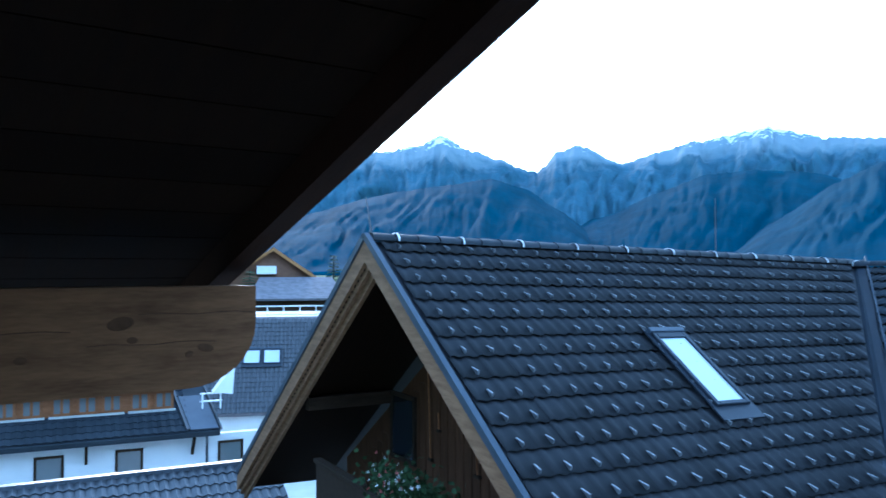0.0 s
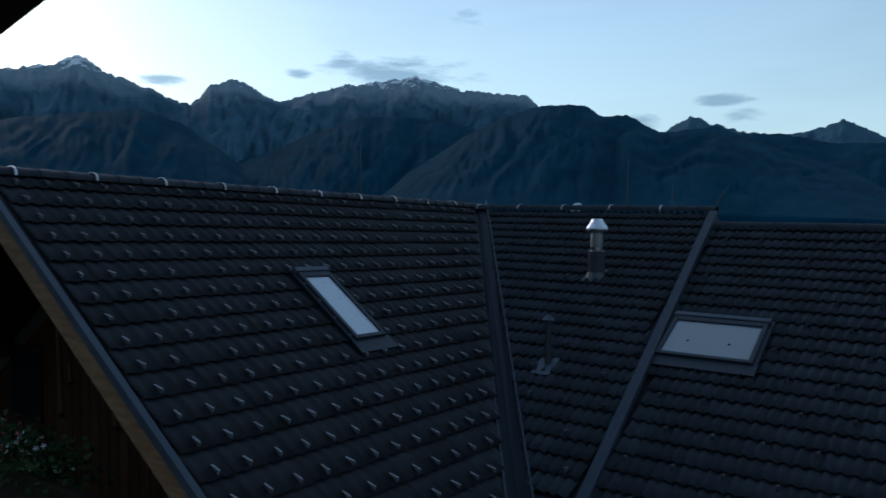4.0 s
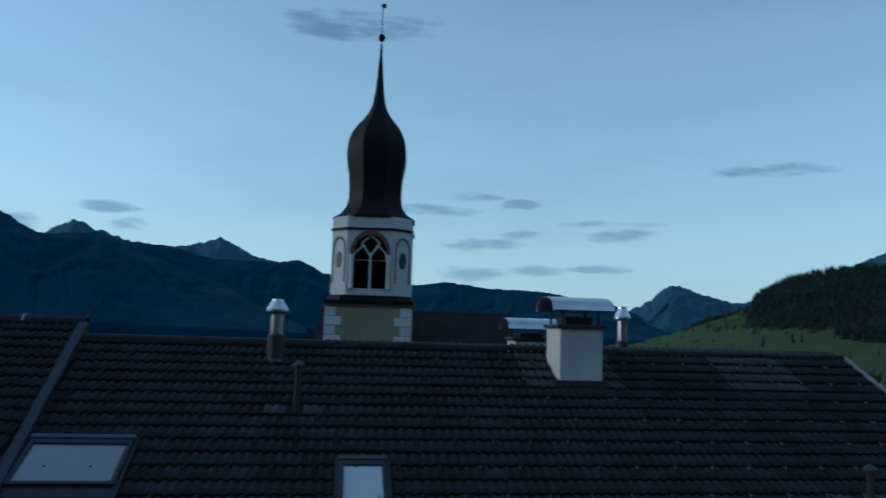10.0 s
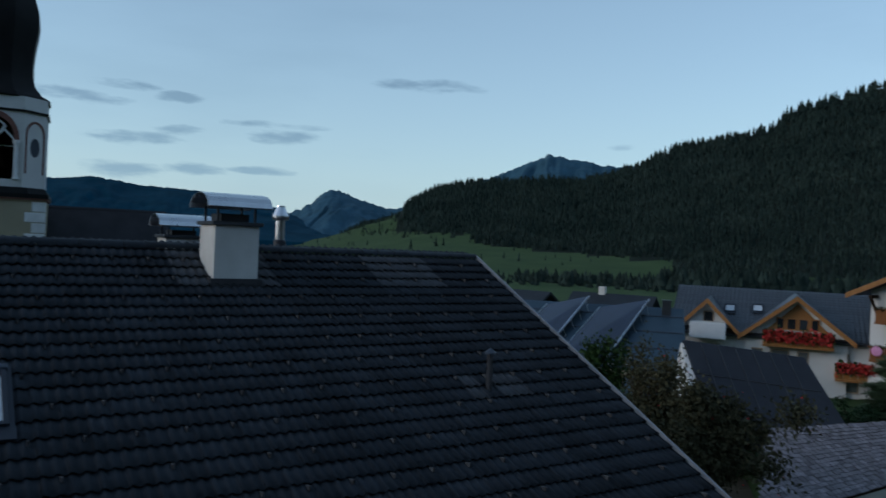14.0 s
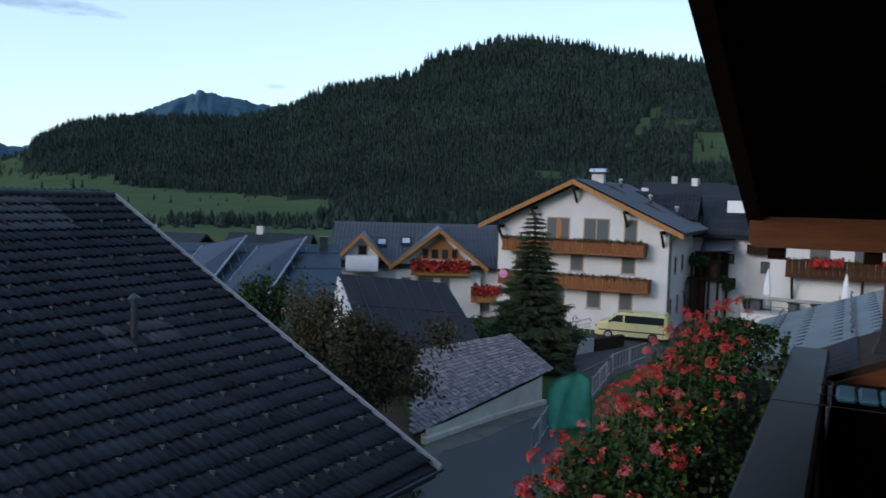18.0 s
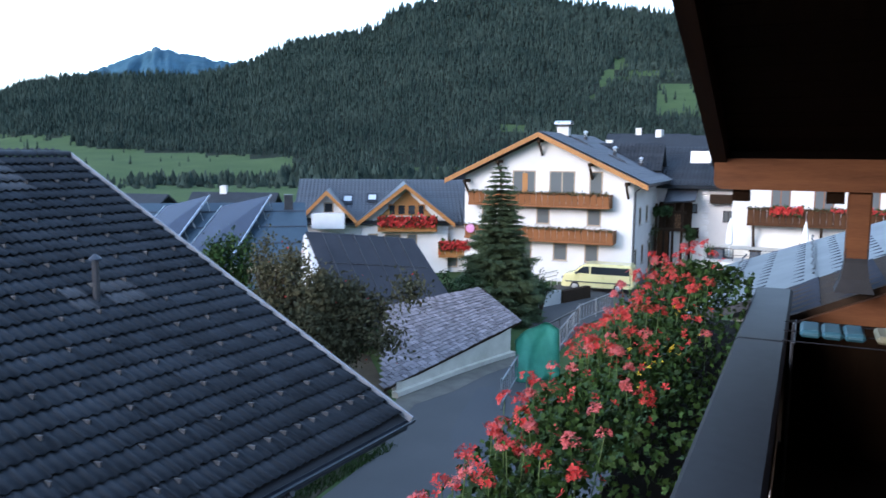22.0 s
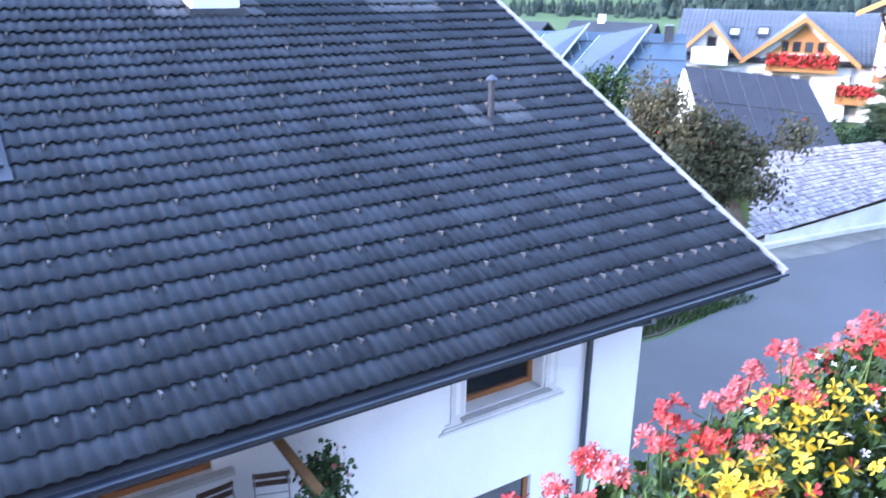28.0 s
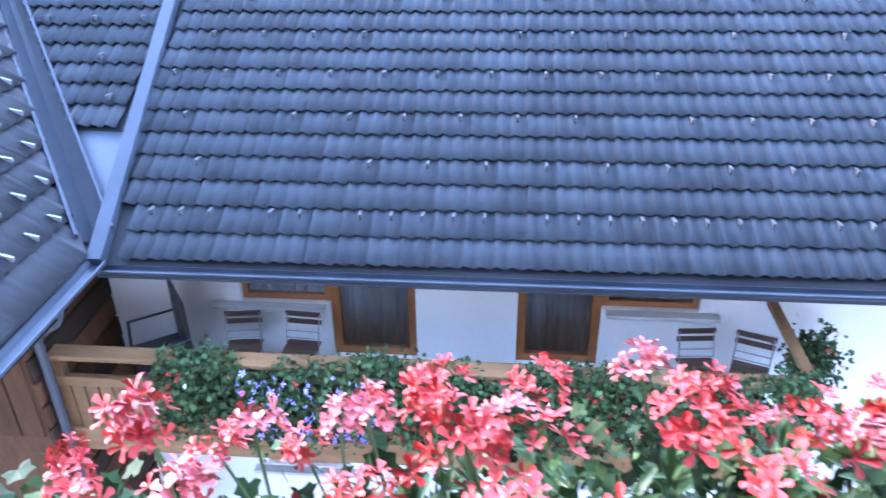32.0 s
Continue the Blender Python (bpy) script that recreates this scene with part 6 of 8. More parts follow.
for u, y in ((3.6, 2.2), (5.6, 2.4)):
    t = roof_window(pose(0, 0, 0), 0.75, 1.0, "roof window in the chalet roof", M_SKYGLASS)
    t.matrix_world = CM @ plane_m((u, y, 4.06 + (y + 0.4) * 0.542), (1, 0, 0), (0, 5.9, 3.2))
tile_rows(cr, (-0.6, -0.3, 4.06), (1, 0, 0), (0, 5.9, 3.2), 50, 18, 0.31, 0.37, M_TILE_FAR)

# ---- house with solar roof ----
SM = frame_m(Vector((36.6, 41.6, 0)), Vector((0.69, -0.724, 0)), None)
solar = thing("solar_house", "low house with a blue metal roof and raised solar panels", "house", SM)
part("wall", boxes((-6, 9.5, -4.5, 6, 0, 2.2)), M_OCHRE, solar)
bm = bmesh.new()
slab(bm, [(-8, -6.2, 0.9), (8.4, -6.2, 0.9), (8.4, 2.2, 5.90), (-3.6, 2.2, 5.90)], 0.2)
slab(bm, [(-3.6, 2.2, 5.90), (8.4, 2.2, 5.90), (8.4, 9, 2.0), (-8, 9, 2.0)], 0.2)
M_BLUEROOF = mat("blue_metal_roof", (0.028, 0.055, 0.080), (0.048, 0.085, 0.115), rough=0.35, metal=0.35, scale=0.6, fine=10, bump=0.05)
part("roof", bm, M_BLUEROOF, solar)
for k in range(5):
    y = -5.2 + 1.6 * k
    part("seam", boxes((-6.5, 8.3, y, y + 0.06, 0, 0.05), m=Matrix(((1, 0, 0, 0), (0, 1, 0, 0), (0, 0.595, 1, 4.60), (0, 0, 0, 1)))), M_SHEET, solar)
roof_s = lambda y: 4.60 + 0.595 * y
for u, wd in ((-1.2, 3.0), (2.6, 3.4)):
    sp_ = new("solar_panel")
    sp_.parent = solar
    sh = 2.6          # the rows run askew over the roof
    c = [(u - sh, -3.7, roof_s(-3.7) + 0.10), (u - sh + wd, -3.7, roof_s(-3.7) + 0.45), (u + wd, 1.7, roof_s(1.7) + 0.85), (u, 1.7, roof_s(1.7) + 0.10)]
    bm = bmesh.new()
    slab(bm, c, 0.08)
    part("collector", bm, M_SOLAR, sp_, "dark blue solar collector")
    for a_, b_, w_ in ((c[1], c[2], 0.09), (c[0], c[3], 0.05)):
        part("edge", bar(bmesh.new(), a_, b_, w_, 0.12), M_STEEL, sp_)
    for k in range(6):
        p = Vector(c[1]).lerp(Vector(c[2]), (k + 0.5) / 6)
        part("strut", bar(bmesh.new(), p, (p.x + 0.25, p.y, roof_s(p.y)), 0.04), M_STEEL, sp_)
    part("foot_bar", bar(bmesh.new(), (c[1][0] - 0.3, -3.8, roof_s(-3.8) + 0.1), (c[1][0] + 1.4, -3.8, roof_s(-3.8) + 0.1), 0.08), M_STEEL, sp_)
    part("foot_bar", bar(bmesh.new(), (c[1][0] + 0.1, -3.1, roof_s(-3.1) + 0.1), (c[1][0] + 1.6, -3.1, roof_s(-3.1) + 0.1), 0.06), M_STEEL, sp_)
part("chimney", boxes((6.9, 7.5, 1.4, 2.0, 5.0, 6.5)), M_SHEET_DK, solar)

# ---- steep dark barn ----
barn = thing("barn", "white barn with a steep dark metal roof", "barn", pose(0, 0, 0))
A_, B_ = Vector((30.0, 25.2, 5.6)), Vector((34.3, 21.6, 5.08))
dn = Vector((-1.75, -3.7, -4.0))
bm = bmesh.new()
slab(bm, [A_, B_, B_ + dn + Vector((0.5, -0.4, 0)), A_ + dn], 0.12)
M_BARN = mat("black_blue_sheet_roof", (0.014, 0.017, 0.024), (0.026, 0.030, 0.040), rough=0.6, spec=0.3, scale=1.5, fine=25, bump=0.05)
br_ = part("roof", bm, M_BARN, barn, "dark metal sheet roof")
bm = bmesh.new()
slab(bm, [A_, B_, B_ + Vector((3.2, 3.4, -3.6)), A_ + Vector((3.2, 3.4, -3.6))], 0.12)
part("roof", bm, M_BARN, barn)
for k in range(1, 7):
    p = A_.lerp(B_, k / 7)
    part("seam", bar(bmesh.new(), p + Vector((0, 0, 0.03)), p + dn + Vector((0, 0, 0.03)), 0.04, 0.05), M_SHEET_DK, br_)
for s in (0.35, 0.7):
    part("seam", bar(bmesh.new(), A_ + dn * s + Vector((0, 0, 0.03)), B_ + dn * s + Vector((0, 0, 0.03)), 0.03, 0.04), M_SHEET_DK, br_)
bm = bmesh.new()
g = [A_ + Vector((-0.02, 0.1, -0.15)), A_ + dn + Vector((-0.5, 0.5, -0.1)), Vector((28.0, 22.0, 0)), Vector((32.6, 28.0, 0)), A_ + Vector((2.9, 3.2, -3.6))]
f0 = [bm.verts.new(p) for p in g]
bm.faces.new(f0)
r_ = bmesh.ops.extrude_face_region(bm, geom=list(bm.faces))
bmesh.ops.translate(bm, vec=(0.25, -0.2, 0), verts=[v for v in r_["geom"] if isinstance(v, bmesh.types.BMVert)])
tri_normals(bm)
part("wall", bm, M_PLASTER, barn, "white gable wall")
bm = bmesh.new()
box(bm, -0.1, 0.1, -2.6, 2.6, 0, 2.0, Matrix.Translation((34.6, 20.6, 0)) @ Matrix.Rotation(radians(-35), 4, "Z"))
part("wall", bm, M_PLASTER, barn)

# ---- shingled outbuilding by the lane ----
shed = thing("shingled_shed", "low white shed with a grey wooden shingle roof", "shed", pose(0, 0, 0))
q = [Vector(p) for p in ((29.0, 19.9, 2.5), (34.5, 17.6, 2.8), (33.9, 15.15, 1.5), (24.2, 16.5, 0.45))]
bm = bmesh.new()
slab(bm, q, 0.12)
slab(bm, [q[0], q[1], Vector((36.5, 20.5, 1.2)), Vector((30.5, 23, 1.2))], 0.12)
sr = part("roof", bm, M_WOOD_OLD, shed, "weathered grey shingle roof")
sh_v = [(-0.5, 0, 0.05), (0.5, 0, 0.05), (0.5, 1, 0.012), (-0.5, 1, 0.012), (-0.5, 0, 0.01), (0.5, 0, 0.01)]
sh_f = [(0, 1, 2, 3), (4, 5, 1, 0), (4, 0, 3), (1, 5, 2)]
rr = random.Random(8)
ms = []
rows_ = 17
for j in range(rows_):
    s = j / rows_
    a, b = q[3].lerp(q[0], s), q[2].lerp(q[1], s)
    n = int((b - a).length / 0.24)
    upv = (q[0].lerp(q[1], 0.5) - q[3].lerp(q[2], 0.5))
    base = plane_m(a, b - a, upv)
    for i in range(n):
        ms.append(base @ pose((i + 0.5) * 0.24 + rr.uniform(-0.02, 0.02), rr.uniform(-0.03, 0.03), 0.01 + rr.uniform(0, 0.012), rr.uniform(-2, 2), 0, rr.uniform(-2, 2)) @ Matrix.Diagonal((rr.uniform(0.2, 0.235), 0.32, 1, 1)))
many("shingles", sh_v, sh_f, ms, M_SHINGLE, sr, label="small grey wooden shingles")
bm = bmesh.new()
for a, b, h0, h1 in (((24.9, 16.4), (28.6, 16.0), 0.55, 0.85), ((28.6, 16.0), (33.0, 15.3), 0.85, 1.42), ((33.0, 15.3), (34.2, 17.5), 1.42, 2.7)):
    v = [bm.verts.new(p) for p in ((*a, 0), (*b, 0), (*b, h1), (*a, h0))]
    d = Vector((b[1] - a[1], -(b[0] - a[0]), 0)).normalized() * -0.25
    w = [bm.verts.new(x.co + d) for x in v]
    bm.faces.new(v), bm.faces.new(w[::-1])
    for i in range(4):
        bm.faces.new((v[i], w[i], w[(i + 1) % 4], v[(i + 1) % 4]))
tri_normals(bm)
part("wall", bm, M_DIRTYPL, shed, "stained off-white plastered shed wall")

# ---- van ----
van = thing("van", "pale yellow passenger van parked before the guesthouse", "van", pose(52.45, 17.6, 0.05, 0, 0, 99))
side = [(-2.45, 0.35), (-2.42, 0.95), (-2.30, 1.15), (-1.75, 1.25), (-1.05, 1.83), (-0.7, 1.93), (2.2, 1.95), (2.36, 1.80), (2.44, 1.1), (2.44, 0.40), (2.3, 0.32), (-2.3, 0.28)]
bm = prism(bmesh.new(), [(-x, z) for x, z in side], -0.93, 0.93)
tri_normals(bm)
bmesh.ops.bevel(bm, geom=[e for e in bm.edges if abs(e.verts[0].co.y - e.verts[1].co.y) < 0.01 and e.verts[0].co.z > 0.9 and e.verts[1].co.z > 0.9], offset=0.10, segments=3, affect="EDGES")
part("body", bm, M_VAN, van, smooth=False)
for sy in (-1, 1):
    part("side_glass", prism(bmesh.new(), [(1.50, 1.28), (0.98, 1.74), (0.55, 1.76), (0.55, 1.26)], sy * 0.925, sy * 0.945), M_GLASS, van)
    part("side_glass", boxes((-2.2, 0.42, sy * 0.925, sy * 0.945, 1.24, 1.76), bevel=0.004), M_GLASS, van)
    part("trim", boxes((-2.3, 2.2, sy * 0.935, sy * 0.955, 0.62, 0.70)), M_SHEET_DK, van)
    part("mirror", boxes((1.35, 1.5, sy * 0.95, sy * 1.13, 1.2, 1.38), bevel=0.03), M_BLACK, van)
    for wx in (-1.48, 1.52):
        w = new("wheel")
        w.parent, w.matrix_basis = van, pose(wx, sy * 0.87, 0.33, 90)
        part("tyre", lathe(bmesh.new(), [(0.2, -0.1), (0.33, -0.1), (0.33, 0.1), (0.2, 0.1)], 20), M_BLACK, w)
        part("rim", lathe(bmesh.new(), [(0.21, -0.115), (0.08, -0.13), (0.08, 0.13), (0.21, 0.115)], 12), M_STEEL, w)
part("bumper", boxes((2.38, 2.5, -0.88, 0.88, 0.32, 0.62), bevel=0.04), M_VAN, van)
part("bumper", boxes((-2.52, -2.40, -0.88, 0.88, 0.35, 0.65), bevel=0.04), M_VAN, van)
part("windscreen", prism(bmesh.new(), [(1.72, 1.28), (1.76, 1.26), (1.10, 1.82), (1.06, 1.82)], -0.8, 0.8), M_GLASS, van)
part("bike_rack", bar(bar(bar(bmesh.new(), (-2.6, -0.5, 0.6), (-2.75, -0.5, 1.6), 0.04), (-2.6, 0.5, 0.6), (-2.75, 0.5, 1.6), 0.04), (-2.72, -0.6, 1.4), (-2.72, 0.6, 1.4), 0.04), M_STEEL, van)
for sy in (-0.7, 0.7):
    part("headlight", boxes((2.36, 2.46, sy - 0.16, sy + 0.16, 0.8, 0.98), bevel=0.03), M_GLASS2, van)
    part("tail_light", boxes((-2.47, -2.42, sy * 1.2 - 0.06, sy * 1.2 + 0.06, 0.9, 1.4)), M_RED, van)

# ---- walls, rails and net along the lane ----
lw = thing("low_wall", "low grey stone wall beside the van", "wall", pose(0, 0, 0))
part("wall", bar(bmesh.new(), (43.6, 18.9, 0.45), (46.4, 18.2, 0.45), 0.35, 0.9), M_CONC, lw)
part("planter", bar(bmesh.new(), (46.5, 18.1, 0.42), (49.4, 17.3, 0.42), 0.4, 0.8), M_WOOD_OLD, lw, "weathered plank planter")
rl = thing("terrace_railing", "light metal railing round a small terrace", "railing", pose(0, 0, 0))
for k in range(7):
    p = Vector((43.4, 19.8, 0.8)).lerp(Vector((48.6, 19.2, 0.8)), k / 6)
    part("post", bar(bmesh.new(), p, p + Vector((0, 0, 1.0)), 0.05, up=(1, 0, 0)), M_STEEL, rl)
for z in (1.25, 1.5, 1.8):
    part("rail", bar(bmesh.new(), (43.4, 19.8, z), (48.6, 19.2, z), 0.045), M_STEEL, rl)
M_GALV = mat("galvanised_tube", (0.24, 0.26, 0.28), (0.34, 0.36, 0.38), rough=0.45, metal=0.5, scale=4, fine=30, bump=0.04)
fence = thing("mesh_fence", "grey metal fence along the edge of the lane", "fence", pose(0, 0, 0))
run = [(25.6, 12.2), (29.2, 13.2), (33, 13.2), (37, 14.0), (41.2, 14.9), (46, 14.6)]
for (a, b) in zip(run, run[1:]):
    part("top_rail", bar(bmesh.new(), (*a, 1.1), (*b, 1.1), 0.05), M_GALV, fence)
    part("low_rail", bar(bmesh.new(), (*a, 0.25), (*b, 0.25), 0.04), M_GALV, fence)
    for k in range(2):
        p = Vector((*a, 0)).lerp(Vector((*b, 0)), k / 2)
        part("post", bar(bmesh.new(), p, p + Vector((0, 0, 1.2)), 0.06, up=(1, 0, 0)), M_GALV, fence)
    bm = bmesh.new()
    n = int((Vector(b) - Vector(a)).length / 0.38)
    for k in range(n):
        p = Vector((*a, 0.25)).lerp(Vector((*b, 0.25)), (k + 0.5) / n)
        bar(bm, p, p + Vector((0, 0, 0.85)), 0.014, up=(1, 0, 0))
    part("infill", bm, M_GALV, fence)
hand = thing("handrail", "dark metal handrail at the far side of the lane", "railing", pose(0, 0, 0))
part("rail", bar(bmesh.new(), (33.2, 13.9, 1.45), (38.5, 14.0, 1.45), 0.07), M_SHEET_DK, hand)
for x in (33.2, 35.8, 38.4):
    part("post", bar(bmesh.new(), (x, 13.95, 0), (x, 13.95, 1.45), 0.07, up=(1, 0, 0)), M_SHEET_DK, hand)
bm = bmesh.new()
rr = random.Random(2)
G = [[None] * 13 for _ in range(13)]
for i in range(13):
    for j in range(13):
        s, t_ = i / 12, j / 12
        p = Vector((29.3, 13.4, 0)).lerp(Vector((30.5, 11.9, 0)), s)
        top = 1.75 + 0.75 * min(1, s / 0.62) - 1.2 * max(0, s - 0.72)
        off = 0.16 * math.sin(7 * s + 3 * t_) + 0.1 * math.sin(13 * s - 5 * t_) + 0.25 * (1 - t_)
        G[i][j] = bm.verts.new((p.x - off * 0.8, p.y - off * 0.6, top * t_ + 0.02))
for i in range(12):
    for j in range(12):
        bm.faces.new((G[i][j], G[i + 1][j], G[i + 1][j + 1], G[i][j + 1]))
r_ = bmesh.ops.solidify(bm, geom=list(bm.faces), thickness=0.03)
solo("green_net", bm, M_TARP, "green construction netting draped over the fence", "netting", smooth=True)


# ---- buildings on the far right ----
inn = thing("inn", "white inn with a dark wooden balcony full of red flowers", "inn", frame_m(Vector((60.4, 10.3, 0)), Vector((0.06, -1, 0)), None))
part("wall", boxes((0, 18, 0, 10, 0, 9.2)), M_PLASTER, inn)
bm = bmesh.new()
slab(bm, [(-1.5, -1.6, 9.0), (20, -1.6, 9.0), (20, 6, 12.2), (-1.5, 6, 12.2)], 0.25)
part("roof", bm, M_TILE, inn)
balcony_on(inn, 1.2, 13.5, 4.75, 1.05, 1.3, M_WOOD_GABLE, 51)
flower_row(inn, 2.7, 4.8, -1.6, 5.75, 52, M_RED, 420, size=1.5)
flower_row(inn, 6.5, 12.5, -1.6, 5.9, 53, M_RED, 500)
for u in (2.6, 5.4, 8.2):
    plain_window(inn, u, u + 1.3, 5.2, 7.3, M_WOOD_BROWN, 2)
for u in (1.6, 6.0, 9.0):
    bm = bmesh.new()
    bar(bm, (u, 0, 2.6), (u, -1.2, 4.6), 0.18, 0.2)
    part("bracket", bm, M_WOOD_OLD, inn)
plain_window(inn, 4.6, 5.8, 1.8, 3.4, M_GREYFRAME, 2)
annexe = thing("annexe", "white annexe with a dark lean-to and stone corner", "annexe", frame_m(Vector((66.5, 20.5, 0)), Vector((0.12, -1, 0)), None))
part("wall", boxes((0, 9.3, 0, 8, 0, 7.2)), M_PLASTER, annexe)
bm = bmesh.new()
slab(bm, [(-2, -1, 7.0), (10, -1, 7.0), (10, 6, 10.3), (-2, 6, 10.3)], 0.25)
ar = part("roof", bm, M_TILE, annexe)
tile_rows(ar, (-2, -0.95, 7.05), (1, 0, 0), (0, 7, 3.3), 39, 20, 0.31, 0.38, M_TILE)
part("board", boxes((5.5, 7.3, 0.6, 0.75, 8.9, 9.9), m=pose(0, 0, 0, 0, 0, 0)), M_WHITE, annexe, "white panel on the roof")
for k in range(12):
    w = 0.5 if k % 2 else 0.75
    part("quoin", boxes((6.9 - w / 2, 6.9 + w / 2, -0.06, 0.0, 0.5 * k + 0.8, 0.5 * k + 1.22), bevel=0.02), M_STONE, annexe)
plain_window(annexe, 5.45, 6.3, 4.7, 5.5, M_WOOD_OLD, 2)
plain_window(annexe, 5.8, 6.5, 2.6, 3.5, M_WOOD_OLD, 1, curtain=False)
plain_window(annexe, 8.35, 9.2, 4.05, 5.0, M_BLACK, 2, curtain=True)
part("small_balcony", boxes((7.3, 9.3, -0.9, 0.0, 5.6, 6.35), bevel=0.02), M_WOOD_OLD, annexe, "dark wooden balcony")
bm = bmesh.new()
slab(bm, [(3.9, -3.0, 5.75), (6.35, -3.0, 5.95), (6.35, 0, 6.9), (3.9, 0, 6.9)], 0.15)
part("lean_to_roof", bm, M_SHEET_DK, annexe)
for u in (3.35, 4.0, 4.7, 5.4):
    part("porch_post", boxes((u - 0.09, u + 0.09, -2.9, -2.7, 0, 5.6)), M_WOOD_OLD, annexe)
for z in (3.4, 4.8):
    part("porch_beam", boxes((3.1, 5.7, -3.0, -2.6, z, z + 0.22)), M_WOOD_OLD, annexe)
for k in range(9):
    part("porch_board", boxes((3.45 + 0.1 * k, 3.53 + 0.1 * k, -2.66, -2.62, 0, 3.4)), M_WOOD_GABLE, annexe)
for k in range(6):
    part("porch_slat", boxes((4.75 + 0.12 * k, 4.79 + 0.12 * k, -2.82, -2.78, 3.6, 4.8)), M_WOOD_WEATH, annexe)
part("porch_wall", boxes((4.45, 5.7, -2.6, -0.1, 0, 3.3), bevel=0.03), M_CONC, annexe, "grey rubble stone wall")
part("porch_back", boxes((3.2, 5.9, -0.2, -0.05, 0, 5.6)), M_WOOD_OLD, annexe)
flower_row(annexe, 3.2, 4.6, -3.0, 5.0, 54, None, 260, size=2.2)
flower_row(annexe, 5.4, 6.4, -2.4, 3.2, 55, None, 260, size=2.6)
terr = thing("terrace", "raised white terrace with outdoor seating", "terrace", pose(0, 0, 0))
part("terrace_wall", boxes((55.8, 60.3, -4, 11.2, 0, 2.25)), M_PLASTER, terr)
part("coping", boxes((55.7, 60.3, -4.1, 11.3, 2.25, 2.35)), M_CONC, terr)
part("upper_step", boxes((57.9, 60.3, -4, 10.9, 2.35, 2.95), bevel=0.02), M_DIRTYPL, terr)
for k in range(6):
    part("rail_post", boxes((55.86, 55.92, 3.3 + 1.5 * k, 3.36 + 1.5 * k, 2.35, 3.2)), M_SHEET_DK, terr)
for z in (2.75, 3.17):
    part("rail", boxes((55.87, 55.91, 3.3, 10.9, z, z + 0.035)), M_SHEET_DK, terr)
pg = thing("potted_grass", "tuft of green grass in a dark pot on the terrace", "potted plant", pose(56.6, 11.0, 2.35))
part("pot", lathe(bmesh.new(), [(0.2, 0), (0.26, 0.35), (0.22, 0.36)], 12), M_BLACK, pg)
rr = random.Random(61)
many("tuft", [(-0.04, 0, 0), (0.04, 0, 0), (0.0, 0.25, 1.0)], [(0, 1, 2)], [Matrix.Translation((rr.gauss(0, 0.07), rr.gauss(0, 0.07), 0.3)) @ Euler((rr.gauss(0, 0.4), rr.gauss(0, 0.4), rr.uniform(0, 6))).to_matrix().to_4x4() @ Matrix.Scale(rr.uniform(0.4, 0.85), 4) for _ in range(160)], M_LEAF, pg)
for x, y in ((57.3, 9.85), (57.6, 5.05)):
    um = thing("parasol", "closed white parasol on the terrace", "parasol", pose(x, y, 2.35), "parasols")
    part("pole", tube(bmesh.new(), [(0, 0, 0), (0, 0, 2.8)], 0.03, 6), M_WHITE, um)
    part("canopy", lathe(bmesh.new(), [(0.16, 0.95), (0.27, 1.1), (0.22, 1.8), (0.10, 2.55), (0.03, 2.85)], 9), M_WHITE, um)
    part("base", boxes((-0.3, 0.3, -0.3, 0.3, 0, 0.1), bevel=0.02), M_BLACK, um)
for k, (x, y) in enumerate(((56.6, 8.0), (56.7, 6.6), (56.8, 10.4))):
    tb = thing("terrace_table", "dark wooden terrace table on grey metal legs", "table", pose(x, y, 2.35), "terrace tables")
    part("top", boxes((-0.5, 0.5, -0.4, 0.4, 0.7, 0.74), bevel=0.01), M_WOOD_OLD, tb)
    for sx in (-0.4, 0.4):
        part("leg", boxes((sx - 0.03, sx + 0.03, -0.3, 0.3, 0, 0.7)), M_SHEET, tb)
# village roofs on the slope behind
for k, (x, y, z, w, rot) in enumerate(((96, 30, 6, 11, 10), (104, 26, 7.5, 12, -8), (112, 31, 8, 10, 15), (70, 70, 0, 9, 30), (60, 78, 0, 10, 20), (88, 44, 1, 10, 5), (80, 60, 0, 9, 40))):
    h = thing("village_house", "distant white village house with a dark roof", "house", pose(x, y, z - 3, 0, 0, rot), "village houses")
    part("wall", boxes((-3.5, 3.5, -w / 2, w / 2, -4, 5.5)), M_PLASTER, h)
    bm = bmesh.new()
    slab(bm, [(-4.4, -w / 2 - 0.8, 5.2), (-4.4, w / 2 + 0.8, 5.2), (0, w / 2 + 0.8, 7.6), (0, -w / 2 - 0.8, 7.6)], 0.25)
    slab(bm, [(4.4, -w / 2 - 0.8, 5.2), (4.4, w / 2 + 0.8, 5.2), (0, w / 2 + 0.8, 7.6), (0, -w / 2 - 0.8, 7.6)], 0.25)
    part("roof", bm, M_TILE, h)
    for j in range(3):
        wn_ = plain_window(h, 0, 1.1, 3.2, 4.6, None, 1)
        wn_.matrix_basis = pose(-3.52, w / 2 - 1.6 - j * w / 3.6, 3.2, 0, 0, -90)
    part("chimney", boxes((-0.4, 0.4, 1, 1.8, 6.8, 8.4)), M_PLASTER2, h)

# ---- buildings on the far left ----
LM = frame_m(Vector((-30.6, -5.5, 0)), Vector((0.08, 1, 0)), None)
lh = thing("left_guesthouse", "white house with a dark tiled roof and long wooden dormer", "guesthouse", LM)
part("wall", boxes((-8, 11.8, 0, 9, 0, 4.15), (11.8, 13.6, 0.0, 0.3, 0, 3.62)), M_PLASTER, lh)
